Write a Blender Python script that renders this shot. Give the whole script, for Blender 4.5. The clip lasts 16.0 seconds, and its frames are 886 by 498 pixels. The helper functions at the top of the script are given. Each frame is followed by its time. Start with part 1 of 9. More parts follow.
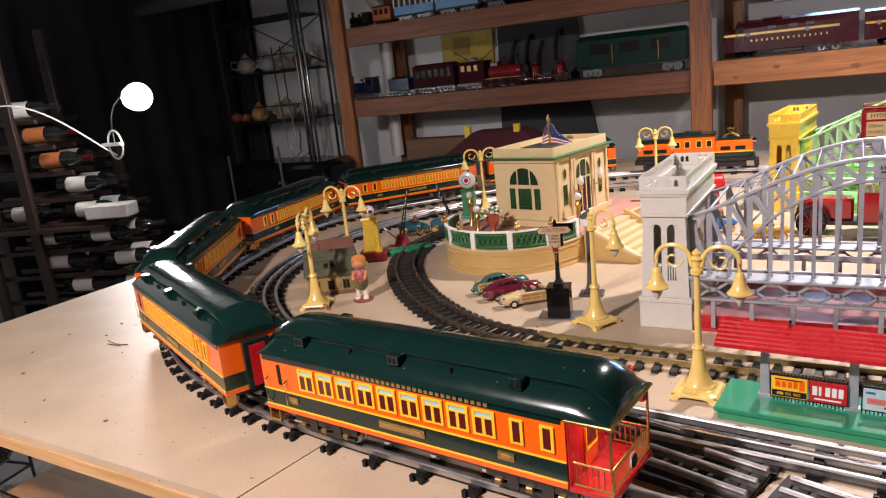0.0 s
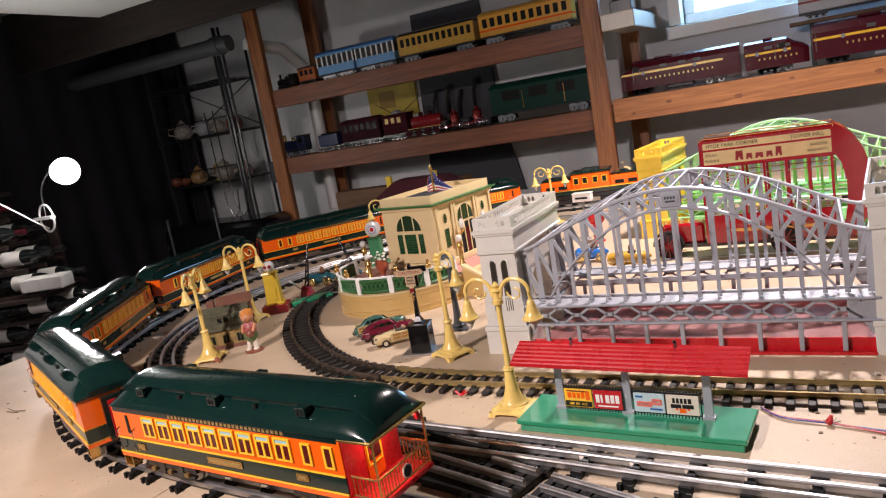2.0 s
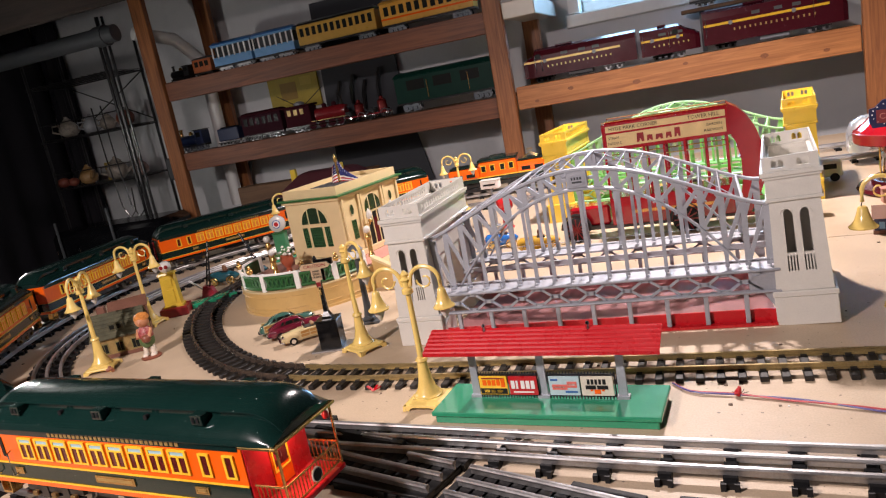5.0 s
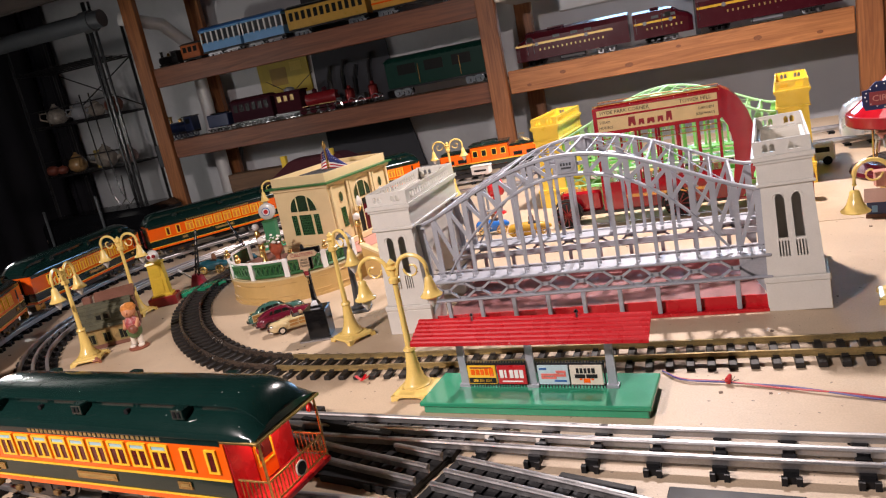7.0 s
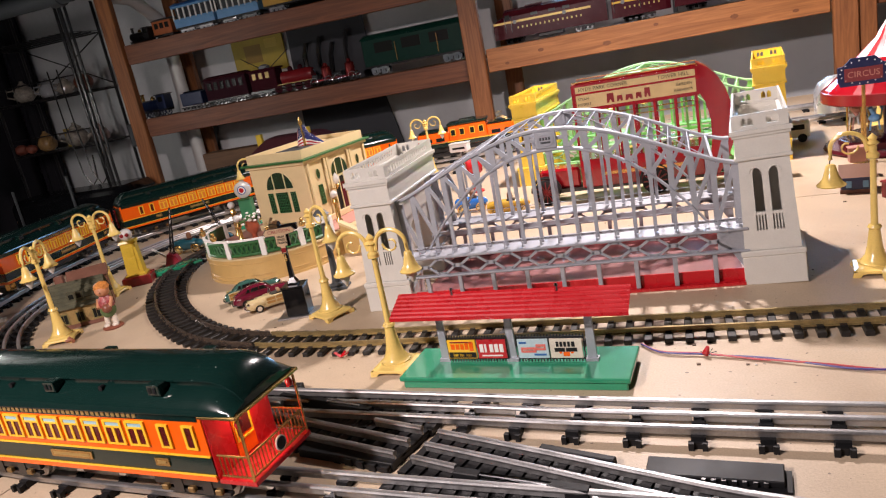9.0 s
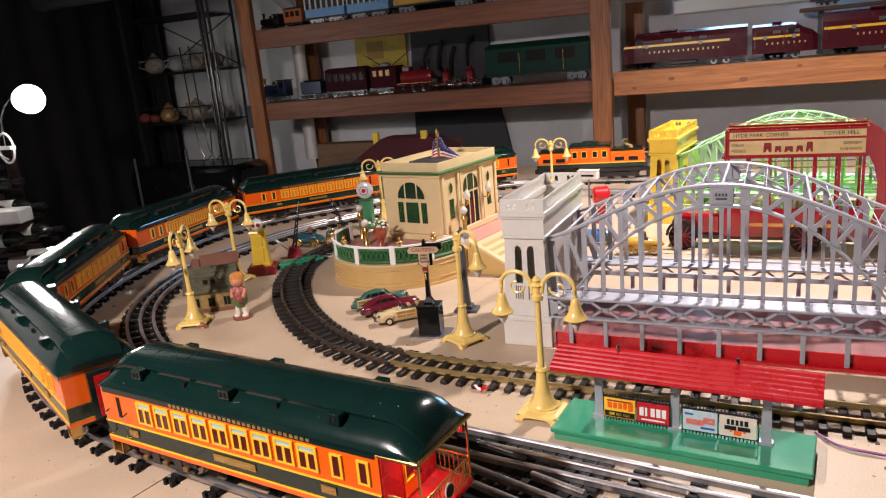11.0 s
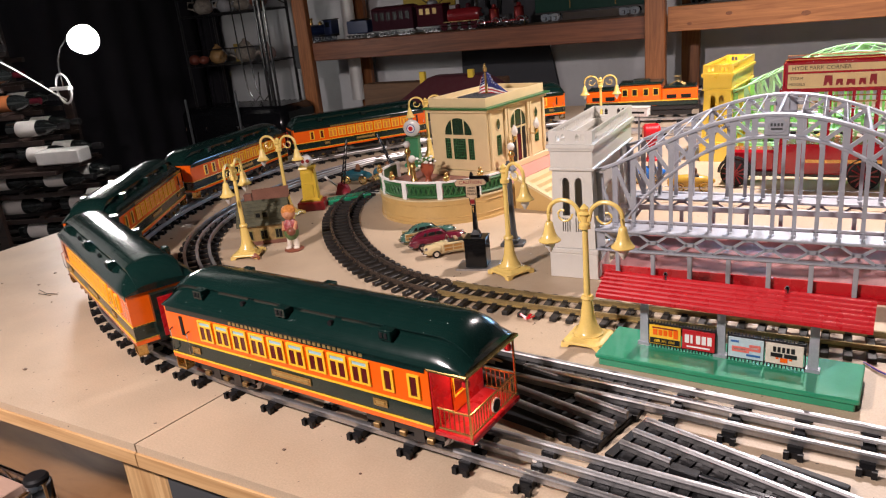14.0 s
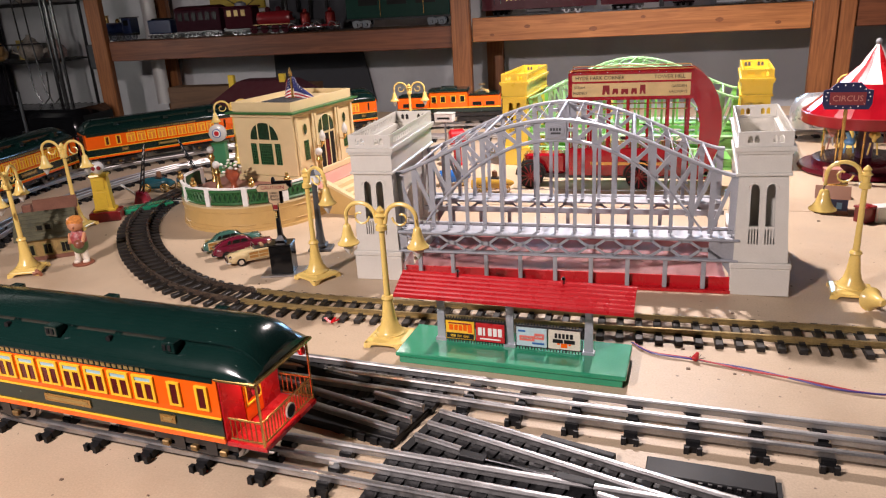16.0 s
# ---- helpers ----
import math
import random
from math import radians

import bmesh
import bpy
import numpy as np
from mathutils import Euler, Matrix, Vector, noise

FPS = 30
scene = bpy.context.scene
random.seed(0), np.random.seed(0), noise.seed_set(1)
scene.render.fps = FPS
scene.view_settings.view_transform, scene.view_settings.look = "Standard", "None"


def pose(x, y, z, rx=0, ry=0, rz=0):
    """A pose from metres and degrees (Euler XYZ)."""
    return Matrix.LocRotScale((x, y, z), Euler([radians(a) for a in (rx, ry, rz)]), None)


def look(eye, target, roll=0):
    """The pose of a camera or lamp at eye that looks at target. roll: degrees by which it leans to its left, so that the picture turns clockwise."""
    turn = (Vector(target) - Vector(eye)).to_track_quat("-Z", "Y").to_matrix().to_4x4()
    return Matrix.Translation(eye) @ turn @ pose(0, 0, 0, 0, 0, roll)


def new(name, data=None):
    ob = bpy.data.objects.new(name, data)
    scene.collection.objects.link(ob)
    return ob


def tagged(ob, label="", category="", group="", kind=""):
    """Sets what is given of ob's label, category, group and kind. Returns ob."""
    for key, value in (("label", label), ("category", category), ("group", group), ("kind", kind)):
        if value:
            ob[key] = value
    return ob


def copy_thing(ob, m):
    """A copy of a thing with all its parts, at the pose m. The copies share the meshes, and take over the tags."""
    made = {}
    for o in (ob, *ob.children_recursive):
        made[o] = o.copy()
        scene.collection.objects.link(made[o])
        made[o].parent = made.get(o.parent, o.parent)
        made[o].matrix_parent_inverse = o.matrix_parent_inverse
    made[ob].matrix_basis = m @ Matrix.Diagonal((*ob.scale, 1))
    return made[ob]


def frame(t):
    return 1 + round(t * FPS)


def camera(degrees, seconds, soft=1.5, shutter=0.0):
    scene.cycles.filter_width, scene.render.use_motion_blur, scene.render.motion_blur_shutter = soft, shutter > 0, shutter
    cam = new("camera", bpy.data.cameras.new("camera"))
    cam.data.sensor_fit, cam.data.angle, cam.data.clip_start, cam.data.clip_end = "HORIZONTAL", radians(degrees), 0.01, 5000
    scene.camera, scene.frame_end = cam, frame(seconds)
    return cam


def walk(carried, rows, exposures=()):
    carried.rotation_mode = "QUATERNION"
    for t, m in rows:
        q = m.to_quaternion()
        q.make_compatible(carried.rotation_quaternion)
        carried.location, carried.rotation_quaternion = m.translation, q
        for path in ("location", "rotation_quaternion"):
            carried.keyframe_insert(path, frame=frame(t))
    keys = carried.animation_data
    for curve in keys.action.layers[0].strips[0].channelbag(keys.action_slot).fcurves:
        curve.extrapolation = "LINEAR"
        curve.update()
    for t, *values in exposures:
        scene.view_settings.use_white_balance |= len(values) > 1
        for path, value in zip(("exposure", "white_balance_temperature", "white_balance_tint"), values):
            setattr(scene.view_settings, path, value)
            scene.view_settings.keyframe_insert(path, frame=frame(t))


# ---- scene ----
cam = camera(63.5, 16.0, soft=1.2)
METRES, EYE, TILT, LEAN, TURN = 8.0, 1.5, 0.0, 0.0, 37.5
PATH = [
    (0, (0.319, -1.186, 1.37), (-0.673, 0.483, 0.891), -6.1),
    (0.5, (0.451, -1.21, 1.373), (-0.74, 0.338, 0.943), -8.8),
    (1, (0.497, -1.237, 1.356), (-0.728, 0.286, 0.93), -10.1),
    (1.5, (0.54, -1.237, 1.376), (-0.576, 0.376, 0.983), -9.9),
    (2, (0.576, -1.187, 1.369), (-0.354, 0.544, 0.999), -9.9),
    (2.5, (0.581, -1.153, 1.354), (-0.216, 0.643, 0.984), -10.0),
    (3, (0.579, -1.149, 1.355), (-0.151, 0.673, 0.97), -10.1),
    (3.5, (0.581, -1.15, 1.356), (-0.122, 0.678, 0.954), -10.3),
    (4, (0.571, -1.147, 1.349), (-0.134, 0.677, 0.93), -10.6),
    (6.5, (0.562, -1.15, 1.356), (-0.147, 0.665, 0.907), -11.0),
    (7, (0.569, -1.129, 1.35), (-0.131, 0.684, 0.876), -11.2),
    (7.5, (0.575, -1.106, 1.337), (-0.106, 0.705, 0.829), -11.6),
    (8, (0.559, -1.107, 1.324), (-0.094, 0.706, 0.79), -11.9),
    (8.2, (0.57, -1.111, 1.328), (-0.072, 0.704, 0.787), -11.9),
    (10.3, (0.486, -1.132, 1.382), (-0.267, 0.651, 0.875), -7.2),
    (10.5, (0.464, -1.129, 1.397), (-0.318, 0.641, 0.893), -6.4),
    (11, (0.431, -1.133, 1.403), (-0.4, 0.615, 0.898), -5.1),
    (11.5, (0.427, -1.14, 1.394), (-0.436, 0.588, 0.875), -4.6),
    (12, (0.428, -1.14, 1.389), (-0.454, 0.571, 0.843), -4.6),
    (12.5, (0.439, -1.152, 1.386), (-0.463, 0.537, 0.809), -5.0),
    (13, (0.435, -1.158, 1.387), (-0.491, 0.509, 0.784), -5.5),
    (13.5, (0.428, -1.158, 1.381), (-0.513, 0.494, 0.76), -5.7),
    (14, (0.434, -1.155, 1.383), (-0.501, 0.494, 0.746), -5.8),
    (14.5, (0.443, -1.155, 1.374), (-0.453, 0.512, 0.728), -5.6),
    (15, (0.461, -1.155, 1.375), (-0.362, 0.548, 0.723), -5.2),
    (15.5, (0.472, -1.148, 1.373), (-0.212, 0.613, 0.716), -4.3),
    (16, (0.477, -1.148, 1.378), (-0.017, 0.675, 0.721), -3.3),
]
walk(cam, [(t, look(eye, target, roll)) for t, eye, target, roll in PATH])

# ---- world, lamps and exposure ----
world = bpy.data.worlds.new("world")
scene.world = world
world.use_nodes = True
wbg = world.node_tree.nodes["Background"]
wbg.inputs["Color"].default_value = (0.75, 0.85, 1.0, 1)
wbg.inputs["Strength"].default_value = 0.3


def lamp(name, kind, m, energy, colour, size=0.1, size_y=0.0):
    data = bpy.data.lights.new(name, kind)
    data.energy, data.color = energy, colour
    if kind == "AREA":
        data.shape, data.size, data.size_y = "RECTANGLE", size, size_y or size
    elif kind != "SUN":
        data.shadow_soft_size = size
    ob = new(name, data)
    ob.matrix_world = m
    return ob


BULB = Vector((-2.42, 0.98, 1.40))
KEY = (0.45, 0.86, 2.14)
FILL = (-0.50, -1.54, 2.06)
key = lamp("key_bulb_light", "SPOT", look(KEY, (KEY[0] + 0.30, KEY[1] + 0.12, 0)), 158.0, (1.0, 0.86, 0.84), 0.035)
fill = lamp("front_bulb_light", "SPOT", look(FILL, (-0.33, -0.54, 0.92)), 160.0, (1.0, 0.86, 0.85), 0.05)
key.data.spot_size, key.data.spot_blend = radians(140), 0.7
fill.data.spot_size, fill.data.spot_blend = radians(130), 0.75
clamp = lamp("clamp_bulb_light", "SPOT", look(BULB + Vector((-0.01, -0.11, 0.02)), (-2.95, -1.0, 1.15)), 40.0, (1.0, 0.93, 0.92), 0.11)
clamp.data.spot_size, clamp.data.spot_blend = radians(172), 0.25
lamp("window_daylight", "AREA", look((0.55, 2.842, 1.83), (0.55, 0.5, 1.6)), 18.0, (0.30, 0.60, 1.0), 0.88, 0.40)


# ---- materials ----
def mat(name, colour, rough=0.5, metal=0.0, var=0.12, scale=40.0, bump=0.0, coat=0.0, stain=None, stain_amount=0.35, per_object=0.0, fine=400.0, spec=0.5):
    m = bpy.data.materials.new(name)
    m.use_nodes = True
    nt = m.node_tree
    n, l = nt.nodes, nt.links
    b = n["Principled BSDF"]
    co = n.new("ShaderNodeTexCoord")
    big = n.new("ShaderNodeTexNoise")
    big.inputs["Scale"].default_value, big.inputs["Detail"].default_value = scale, 4
    l.new(co.outputs["Object"], big.inputs["Vector"])
    small = n.new("ShaderNodeTexNoise")
    small.inputs["Scale"].default_value, small.inputs["Detail"].default_value = fine, 3
    l.new(co.outputs["Object"], small.inputs["Vector"])
    mixf = n.new("ShaderNodeMath")
    mixf.operation = "ADD"
    l.new(big.outputs["Fac"], mixf.inputs[0])
    l.new(small.outputs["Fac"], mixf.inputs[1])
    rng = n.new("ShaderNodeMapRange")
    rng.inputs["From Min"].default_value, rng.inputs["From Max"].default_value = 0.6, 1.4
    rng.inputs["To Min"].default_value, rng.inputs["To Max"].default_value = 1 - var, 1 + var
    l.new(mixf.outputs[0], rng.inputs["Value"])
    val = rng.outputs["Result"]
    if per_object:
        info = n.new("ShaderNodeObjectInfo")
        r2 = n.new("ShaderNodeMapRange")
        r2.inputs["To Min"].default_value, r2.inputs["To Max"].default_value = 1 - per_object, 1 + per_object
        l.new(info.outputs["Random"], r2.inputs["Value"])
        mu = n.new("ShaderNodeMath")
        mu.operation = "MULTIPLY"
        l.new(val, mu.inputs[0])
        l.new(r2.outputs["Result"], mu.inputs[1])
        val = mu.outputs[0]
    hsv = n.new("ShaderNodeHueSaturation")
    hsv.inputs["Color"].default_value = (*colour, 1)
    l.new(val, hsv.inputs["Value"])
    out = hsv.outputs["Color"]
    if stain:
        st = n.new("ShaderNodeTexNoise")
        st.inputs["Scale"].default_value, st.inputs["Detail"].default_value, st.inputs["Roughness"].default_value = scale * 0.35, 6, 0.7
        l.new(co.outputs["Object"], st.inputs["Vector"])
        ramp = n.new("ShaderNodeMapRange")
        ramp.inputs["From Min"].default_value, ramp.inputs["From Max"].default_value = 0.5, 0.72
        ramp.inputs["To Max"].default_value = stain_amount
        l.new(st.outputs["Fac"], ramp.inputs["Value"])
        mx = n.new("ShaderNodeMix")
        mx.data_type = "RGBA"
        l.new(ramp.outputs["Result"], mx.inputs["Factor"])
        l.new(out, mx.inputs[6])
        mx.inputs[7].default_value = (*stain, 1)
        out = mx.outputs[2]
    l.new(out, b.inputs["Base Color"])
    rr = n.new("ShaderNodeMapRange")
    rr.inputs["To Min"].default_value, rr.inputs["To Max"].default_value = max(0.02, rough * 0.75), min(1, rough * 1.25)
    l.new(big.outputs["Fac"], rr.inputs["Value"])
    l.new(rr.outputs["Result"], b.inputs["Roughness"])
    b.inputs["Metallic"].default_value = metal
    b.inputs["Specular IOR Level"].default_value = spec
    b.inputs["Coat Weight"].default_value = coat
    b.inputs["Coat Roughness"].default_value = 0.08
    if bump:
        bp = n.new("ShaderNodeBump")
        bp.inputs["Strength"].default_value, bp.inputs["Distance"].default_value = bump, 0.002
        l.new(small.outputs["Fac"], bp.inputs["Height"])
        l.new(bp.outputs["Normal"], b.inputs["Normal"])
    return m


def wood(name, dark, light, rough=0.6, along="X", scale=9.0):
    m = mat(name, light, rough, var=0.1, scale=3.0, bump=0.12)
    nt = m.node_tree
    n, l = nt.nodes, nt.links
    b = n["Principled BSDF"]
    co = n.new("ShaderNodeTexCoord")
    mp = n.new("ShaderNodeMapping")
    s = {"X": (0.6, scale, scale), "Y": (scale, 0.6, scale), "Z": (scale, scale, 0.6)}[along]
    mp.inputs["Scale"].default_value = s
    l.new(co.outputs["Object"], mp.inputs["Vector"])
    w = n.new("ShaderNodeTexNoise")
    w.inputs["Scale"].default_value, w.inputs["Detail"].default_value, w.inputs["Distortion"].default_value = 5.0, 5, 1.6
    l.new(mp.outputs["Vector"], w.inputs["Vector"])
    r = n.new("ShaderNodeValToRGB")
    r.color_ramp.elements[0].position, r.color_ramp.elements[0].color = 0.32, (*dark, 1)
    r.color_ramp.elements[1].position, r.color_ramp.elements[1].color = 0.66, (*light, 1)
    l.new(w.outputs["Fac"], r.inputs["Fac"])
    l.new(r.outputs["Color"], b.inputs["Base Color"])
    return m


def glass(name, tint=(1, 1, 1), rough=0.02):
    m = mat(name, tint, rough, var=0.0)
    b = m.node_tree.nodes["Principled BSDF"]
    b.inputs["Transmission Weight"].default_value = 1.0
    b.inputs["IOR"].default_value = 1.45
    return m


def glow(name, colour, strength):
    m = mat(name, colour, 0.4, var=0.0)
    b = m.node_tree.nodes["Principled BSDF"]
    b.inputs["Emission Color"].default_value = (*colour, 1)
    b.inputs["Emission Strength"].default_value = strength
    return m


ORANGE = mat("orange_enamel", (0.90, 0.125, 0.004), 0.22, coat=0.6, var=0.06)
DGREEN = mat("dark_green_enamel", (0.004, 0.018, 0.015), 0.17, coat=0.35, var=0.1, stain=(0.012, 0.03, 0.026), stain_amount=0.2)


def specks(m, colour, scale=330.0, level=0.735):
    """Scatter small chips of another colour over a painted material."""
    n, l = m.node_tree.nodes, m.node_tree.links
    b = n["Principled BSDF"]
    base = b.inputs["Base Color"].links[0].from_socket
    co = n.new("ShaderNodeTexCoord")
    sp = n.new("ShaderNodeTexNoise")
    sp.inputs["Scale"].default_value, sp.inputs["Detail"].default_value = scale, 1
    l.new(co.outputs["Object"], sp.inputs["Vector"])
    rg = n.new("ShaderNodeMapRange")
    rg.inputs["From Min"].default_value, rg.inputs["From Max"].default_value = level, level + 0.02
    l.new(sp.outputs["Fac"], rg.inputs["Value"])
    mx = n.new("ShaderNodeMix")
    mx.data_type = "RGBA"
    l.new(rg.outputs["Result"], mx.inputs["Factor"])
    l.new(base, mx.inputs[6])
    mx.inputs[7].default_value = (*colour, 1)
    l.new(mx.outputs[2], b.inputs["Base Color"])
    return m


specks(DGREEN, (0.40, 0.42, 0.41), 330.0, 0.795)
YELLOW = mat("yellow_enamel", (0.90, 0.53, 0.03), 0.3, coat=0.3)
BUFF = mat("buff_yellow_enamel", (0.79, 0.57, 0.17), 0.25, coat=0.4, var=0.08, stain=(0.45, 0.3, 0.1), stain_amount=0.2)
BRASS = mat("brass", (0.62, 0.40, 0.14), 0.25, metal=0.9, var=0.15)
GOLD = mat("gold_paint", (0.50, 0.34, 0.12), 0.35, metal=0.6)
OLDBRASS = mat("aged_brass", (0.26, 0.17, 0.07), 0.4, metal=0.7, var=0.25)
BLACK = mat("black_plastic", (0.010, 0.010, 0.011), 0.5, var=0.2, spec=0.25)
BLACKM = mat("black_metal", (0.014, 0.013, 0.014), 0.3, var=0.2, coat=0.2)
TIE = mat("dark_brown_plastic_tie", (0.013, 0.011, 0.010), 0.5, var=0.25, per_object=0.25)
STEEL = mat("bright_tinplate_rail", (0.56, 0.55, 0.55), 0.36, metal=0.8, var=0.15, stain=(0.25, 0.22, 0.2), stain_amount=0.5)
STEELD = mat("dull_steel_rail", (0.42, 0.41, 0.41), 0.34, metal=0.85, var=0.2, stain=(0.12, 0.09, 0.07), stain_amount=0.6)
BRASSRAIL = mat("tarnished_brass_rail", (0.36, 0.27, 0.12), 0.4, metal=0.6, var=0.3, stain=(0.10, 0.07, 0.04), stain_amount=0.6)
BROWNRAIL = mat("dark_brown_rail", (0.15, 0.115, 0.09), 0.28, metal=0.7, var=0.3)
CHROME = mat("chrome", (0.75, 0.76, 0.78), 0.08, metal=1.0, var=0.05)
SILVER = mat("silver_paint", (0.39, 0.40, 0.44), 0.5, metal=0.35, var=0.10)
WHITE = mat("cream_white_enamel", (0.64, 0.615, 0.56), 0.35, coat=0.3, var=0.05, stain=(0.55, 0.5, 0.42), stain_amount=0.25)
PWHITE = mat("white_paint", (0.8, 0.79, 0.76), 0.4, var=0.05)
BUSRED = mat("deep_red_enamel_bus", (0.30, 0.005, 0.012), 0.15, coat=0.7, var=0.1)
RED = mat("red_enamel", (0.48, 0.010, 0.016), 0.28, coat=0.3, var=0.08)
DRED = mat("dark_red_paint", (0.22, 0.010, 0.014), 0.3, coat=0.3)
MAROON = mat("maroon_enamel", (0.066, 0.005, 0.011), 0.25, spec=0.3)
DULLRED = mat("dull_maroon_paint", (0.045, 0.008, 0.013), 0.85, spec=0.1)
GREEN = mat("mint_green_enamel", (0.025, 0.27, 0.14), 0.22, coat=0.5, var=0.1)
LGREEN = mat("apple_green_paint", (0.22, 0.55, 0.14), 0.35, var=0.1)
LGREENB = mat("pale_green_paint", (0.35, 0.62, 0.32), 0.35, var=0.1)
MGREEN = mat("medium_green_enamel", (0.028, 0.125, 0.035), 0.35, coat=0.2)
TAN = mat("tan_enamel", (0.55, 0.36, 0.13), 0.4, coat=0.2, var=0.08, stain=(0.42, 0.28, 0.12), stain_amount=0.25)
CREAM = mat("cream_beige_enamel", (0.63, 0.50, 0.275), 0.4, coat=0.2, var=0.06, stain=(0.55, 0.38, 0.2), stain_amount=0.2)
PINK = mat("dusty_pink_paint", (0.52, 0.25, 0.2), 0.5)
BLUE = mat("blue_enamel", (0.03, 0.12, 0.35), 0.3, coat=0.3)
LBLUE = mat("sky_blue_enamel", (0.15, 0.35, 0.62), 0.3, coat=0.3)
DBLUE = mat("navy_enamel", (0.012, 0.022, 0.07), 0.3, coat=0.3)
GREY = mat("grey_paint", (0.22, 0.23, 0.25), 0.4)
DGREY = mat("dark_grey_paint", (0.06, 0.065, 0.07), 0.45)
BOARD = mat("buff_painted_board", (0.51, 0.395, 0.275), 0.48, var=0.17, scale=9, bump=0.12, coat=0.0, stain=(0.40, 0.28, 0.18), stain_amount=0.65)
specks(BOARD, (0.20, 0.15, 0.11), 120.0, 0.745)
PINE = wood("raw_pine", (0.45, 0.25, 0.10), (0.66, 0.42, 0.20), 0.6, "X", 14)
PINEZ = wood("raw_pine_upright", (0.45, 0.25, 0.10), (0.70, 0.46, 0.22), 0.6, "Z", 14)
STUD = wood("stained_stud_upright", (0.17, 0.056, 0.018), (0.36, 0.138, 0.046), 0.5, "Z", 10)
# Right bay's knotty pine, also lightened in colour for the lamplight falling there.
LITPINE = wood("lit_knotty_pine_beam", (0.27, 0.095, 0.028), (0.48, 0.195, 0.062), 0.5, "X", 10)
BEAM = wood("stained_beam", (0.11, 0.034, 0.014), (0.22, 0.075, 0.030), 0.5, "X", 10)
DWOOD = wood("dark_stained_wood", (0.010, 0.006, 0.005), (0.03, 0.016, 0.012), 0.4, "X", 8)
CARD = wood("brown_board", (0.09, 0.045, 0.022), (0.16, 0.085, 0.04), 0.7, "X", 4)
BLOCK = mat("painted_block_wall", (0.66, 0.66, 0.67), 0.8, var=0.1, scale=4, bump=0.5, stain=(0.40, 0.40, 0.42), stain_amount=0.5)
PLASTER = mat("off_white_wall_paint", (0.78, 0.76, 0.74), 0.8, var=0.08, scale=3, bump=0.2)
DARKWALL = mat("dark_cloth", (0.009, 0.0075, 0.012), 0.95, var=0.3, scale=6, bump=0.3)
CONCRETE = mat("concrete", (0.16, 0.16, 0.16), 0.8, var=0.2, scale=5, bump=0.4, stain=(0.08, 0.08, 0.08), stain_amount=0.5)
JOIST = wood("dark_joist", (0.009, 0.006, 0.004), (0.024, 0.014, 0.010), 0.9, "X", 6)
GLOBE = mat("white_glass_globe", (0.60, 0.58, 0.54), 0.2, coat=0.5, var=0.02)
PANE = mat("dark_pane", (0.012, 0.013, 0.012), 0.35, coat=0.0, spec=0.12)
# Coach panes and transoms glow themselves, in place of lamps inside.
LITPANE = glow("warm_glowing_pane", (0.55, 0.15, 0.02), 0.30)
REDPANE = mat("dark_red_pane", (0.10, 0.010, 0.010), 0.15, coat=0.5, var=0.3, scale=60)
TRANSOM = mat("pale_blue_transom", (0.35, 0.55, 0.60), 0.2, coat=0.4)
FABRIC = mat("dark_maroon_cloth", (0.06, 0.006, 0.012), 0.8, bump=0.2)
PAPER = mat("cream_paper", (0.66, 0.60, 0.50), 0.6)
BOTTLE = mat("dark_bottle_glass", (0.010, 0.012, 0.012), 0.06, coat=1.0)
BULBMAT = glow("lit_bulb", (1.0, 0.96, 0.93), 100.0)
DAY = glow("daylight_pane", (0.62, 0.82, 1.0), 2.2)
CLEAR = glass("clear_plastic")

# ---- building helpers ----
T = 0.9  # top of the layout table


def link(name, bm, material, parent=None, label="", smooth=False):
    me = bpy.data.meshes.new(name)
    bm.normal_update()
    bm.to_mesh(me)
    bm.free()
    if smooth:
        me.polygons.foreach_set("use_smooth", [True] * len(me.polygons))
        me.set_sharp_from_angle(angle=radians(40))
    for m in material if isinstance(material, (list, tuple)) else (material,):
        me.materials.append(m)
    ob = new(name, me)
    if parent:
        ob.parent = parent
    if label:
        ob["label"] = label
    return ob


def part(name, bm, material, parent, label="", smooth=False):
    return link(name, bm, material, parent, label, smooth)


def thing(name, m, label, category, group="", kind=""):
    ob = new(name)
    ob.empty_display_size = 0.02
    ob.matrix_basis = m
    return tagged(ob, label, category, group, kind)


def whole(name, bm, material, m, label, category, group="", kind="", smooth=False):
    ob = link(name, bm, material, smooth=smooth)
    ob.matrix_basis = m
    return tagged(ob, label, category, group, kind)


def B():
    return bmesh.new()


def box(bm, x0, x1, y0, y1, z0, z1, bev=0.0, m=None, mi=0):
    r = bmesh.ops.create_cube(bm, size=1.0)
    vs = r["verts"]
    for v in vs:
        v.co = Vector((x0 + (v.co.x + 0.5) * (x1 - x0), y0 + (v.co.y + 0.5) * (y1 - y0), z0 + (v.co.z + 0.5) * (z1 - z0)))
        if m:
            v.co = m @ v.co
    fs = list({f for v in vs for f in v.link_faces})
    for f in fs:
        f.material_index = mi
    if bev:
        bmesh.ops.bevel(bm, geom=list({e for v in vs for e in v.link_edges}), offset=bev, segments=1, affect="EDGES")
    return bm


def boxes(*rows, bev=0.0):
    bm = B()
    for r in rows:
        box(bm, *r, bev=bev)
    return bm


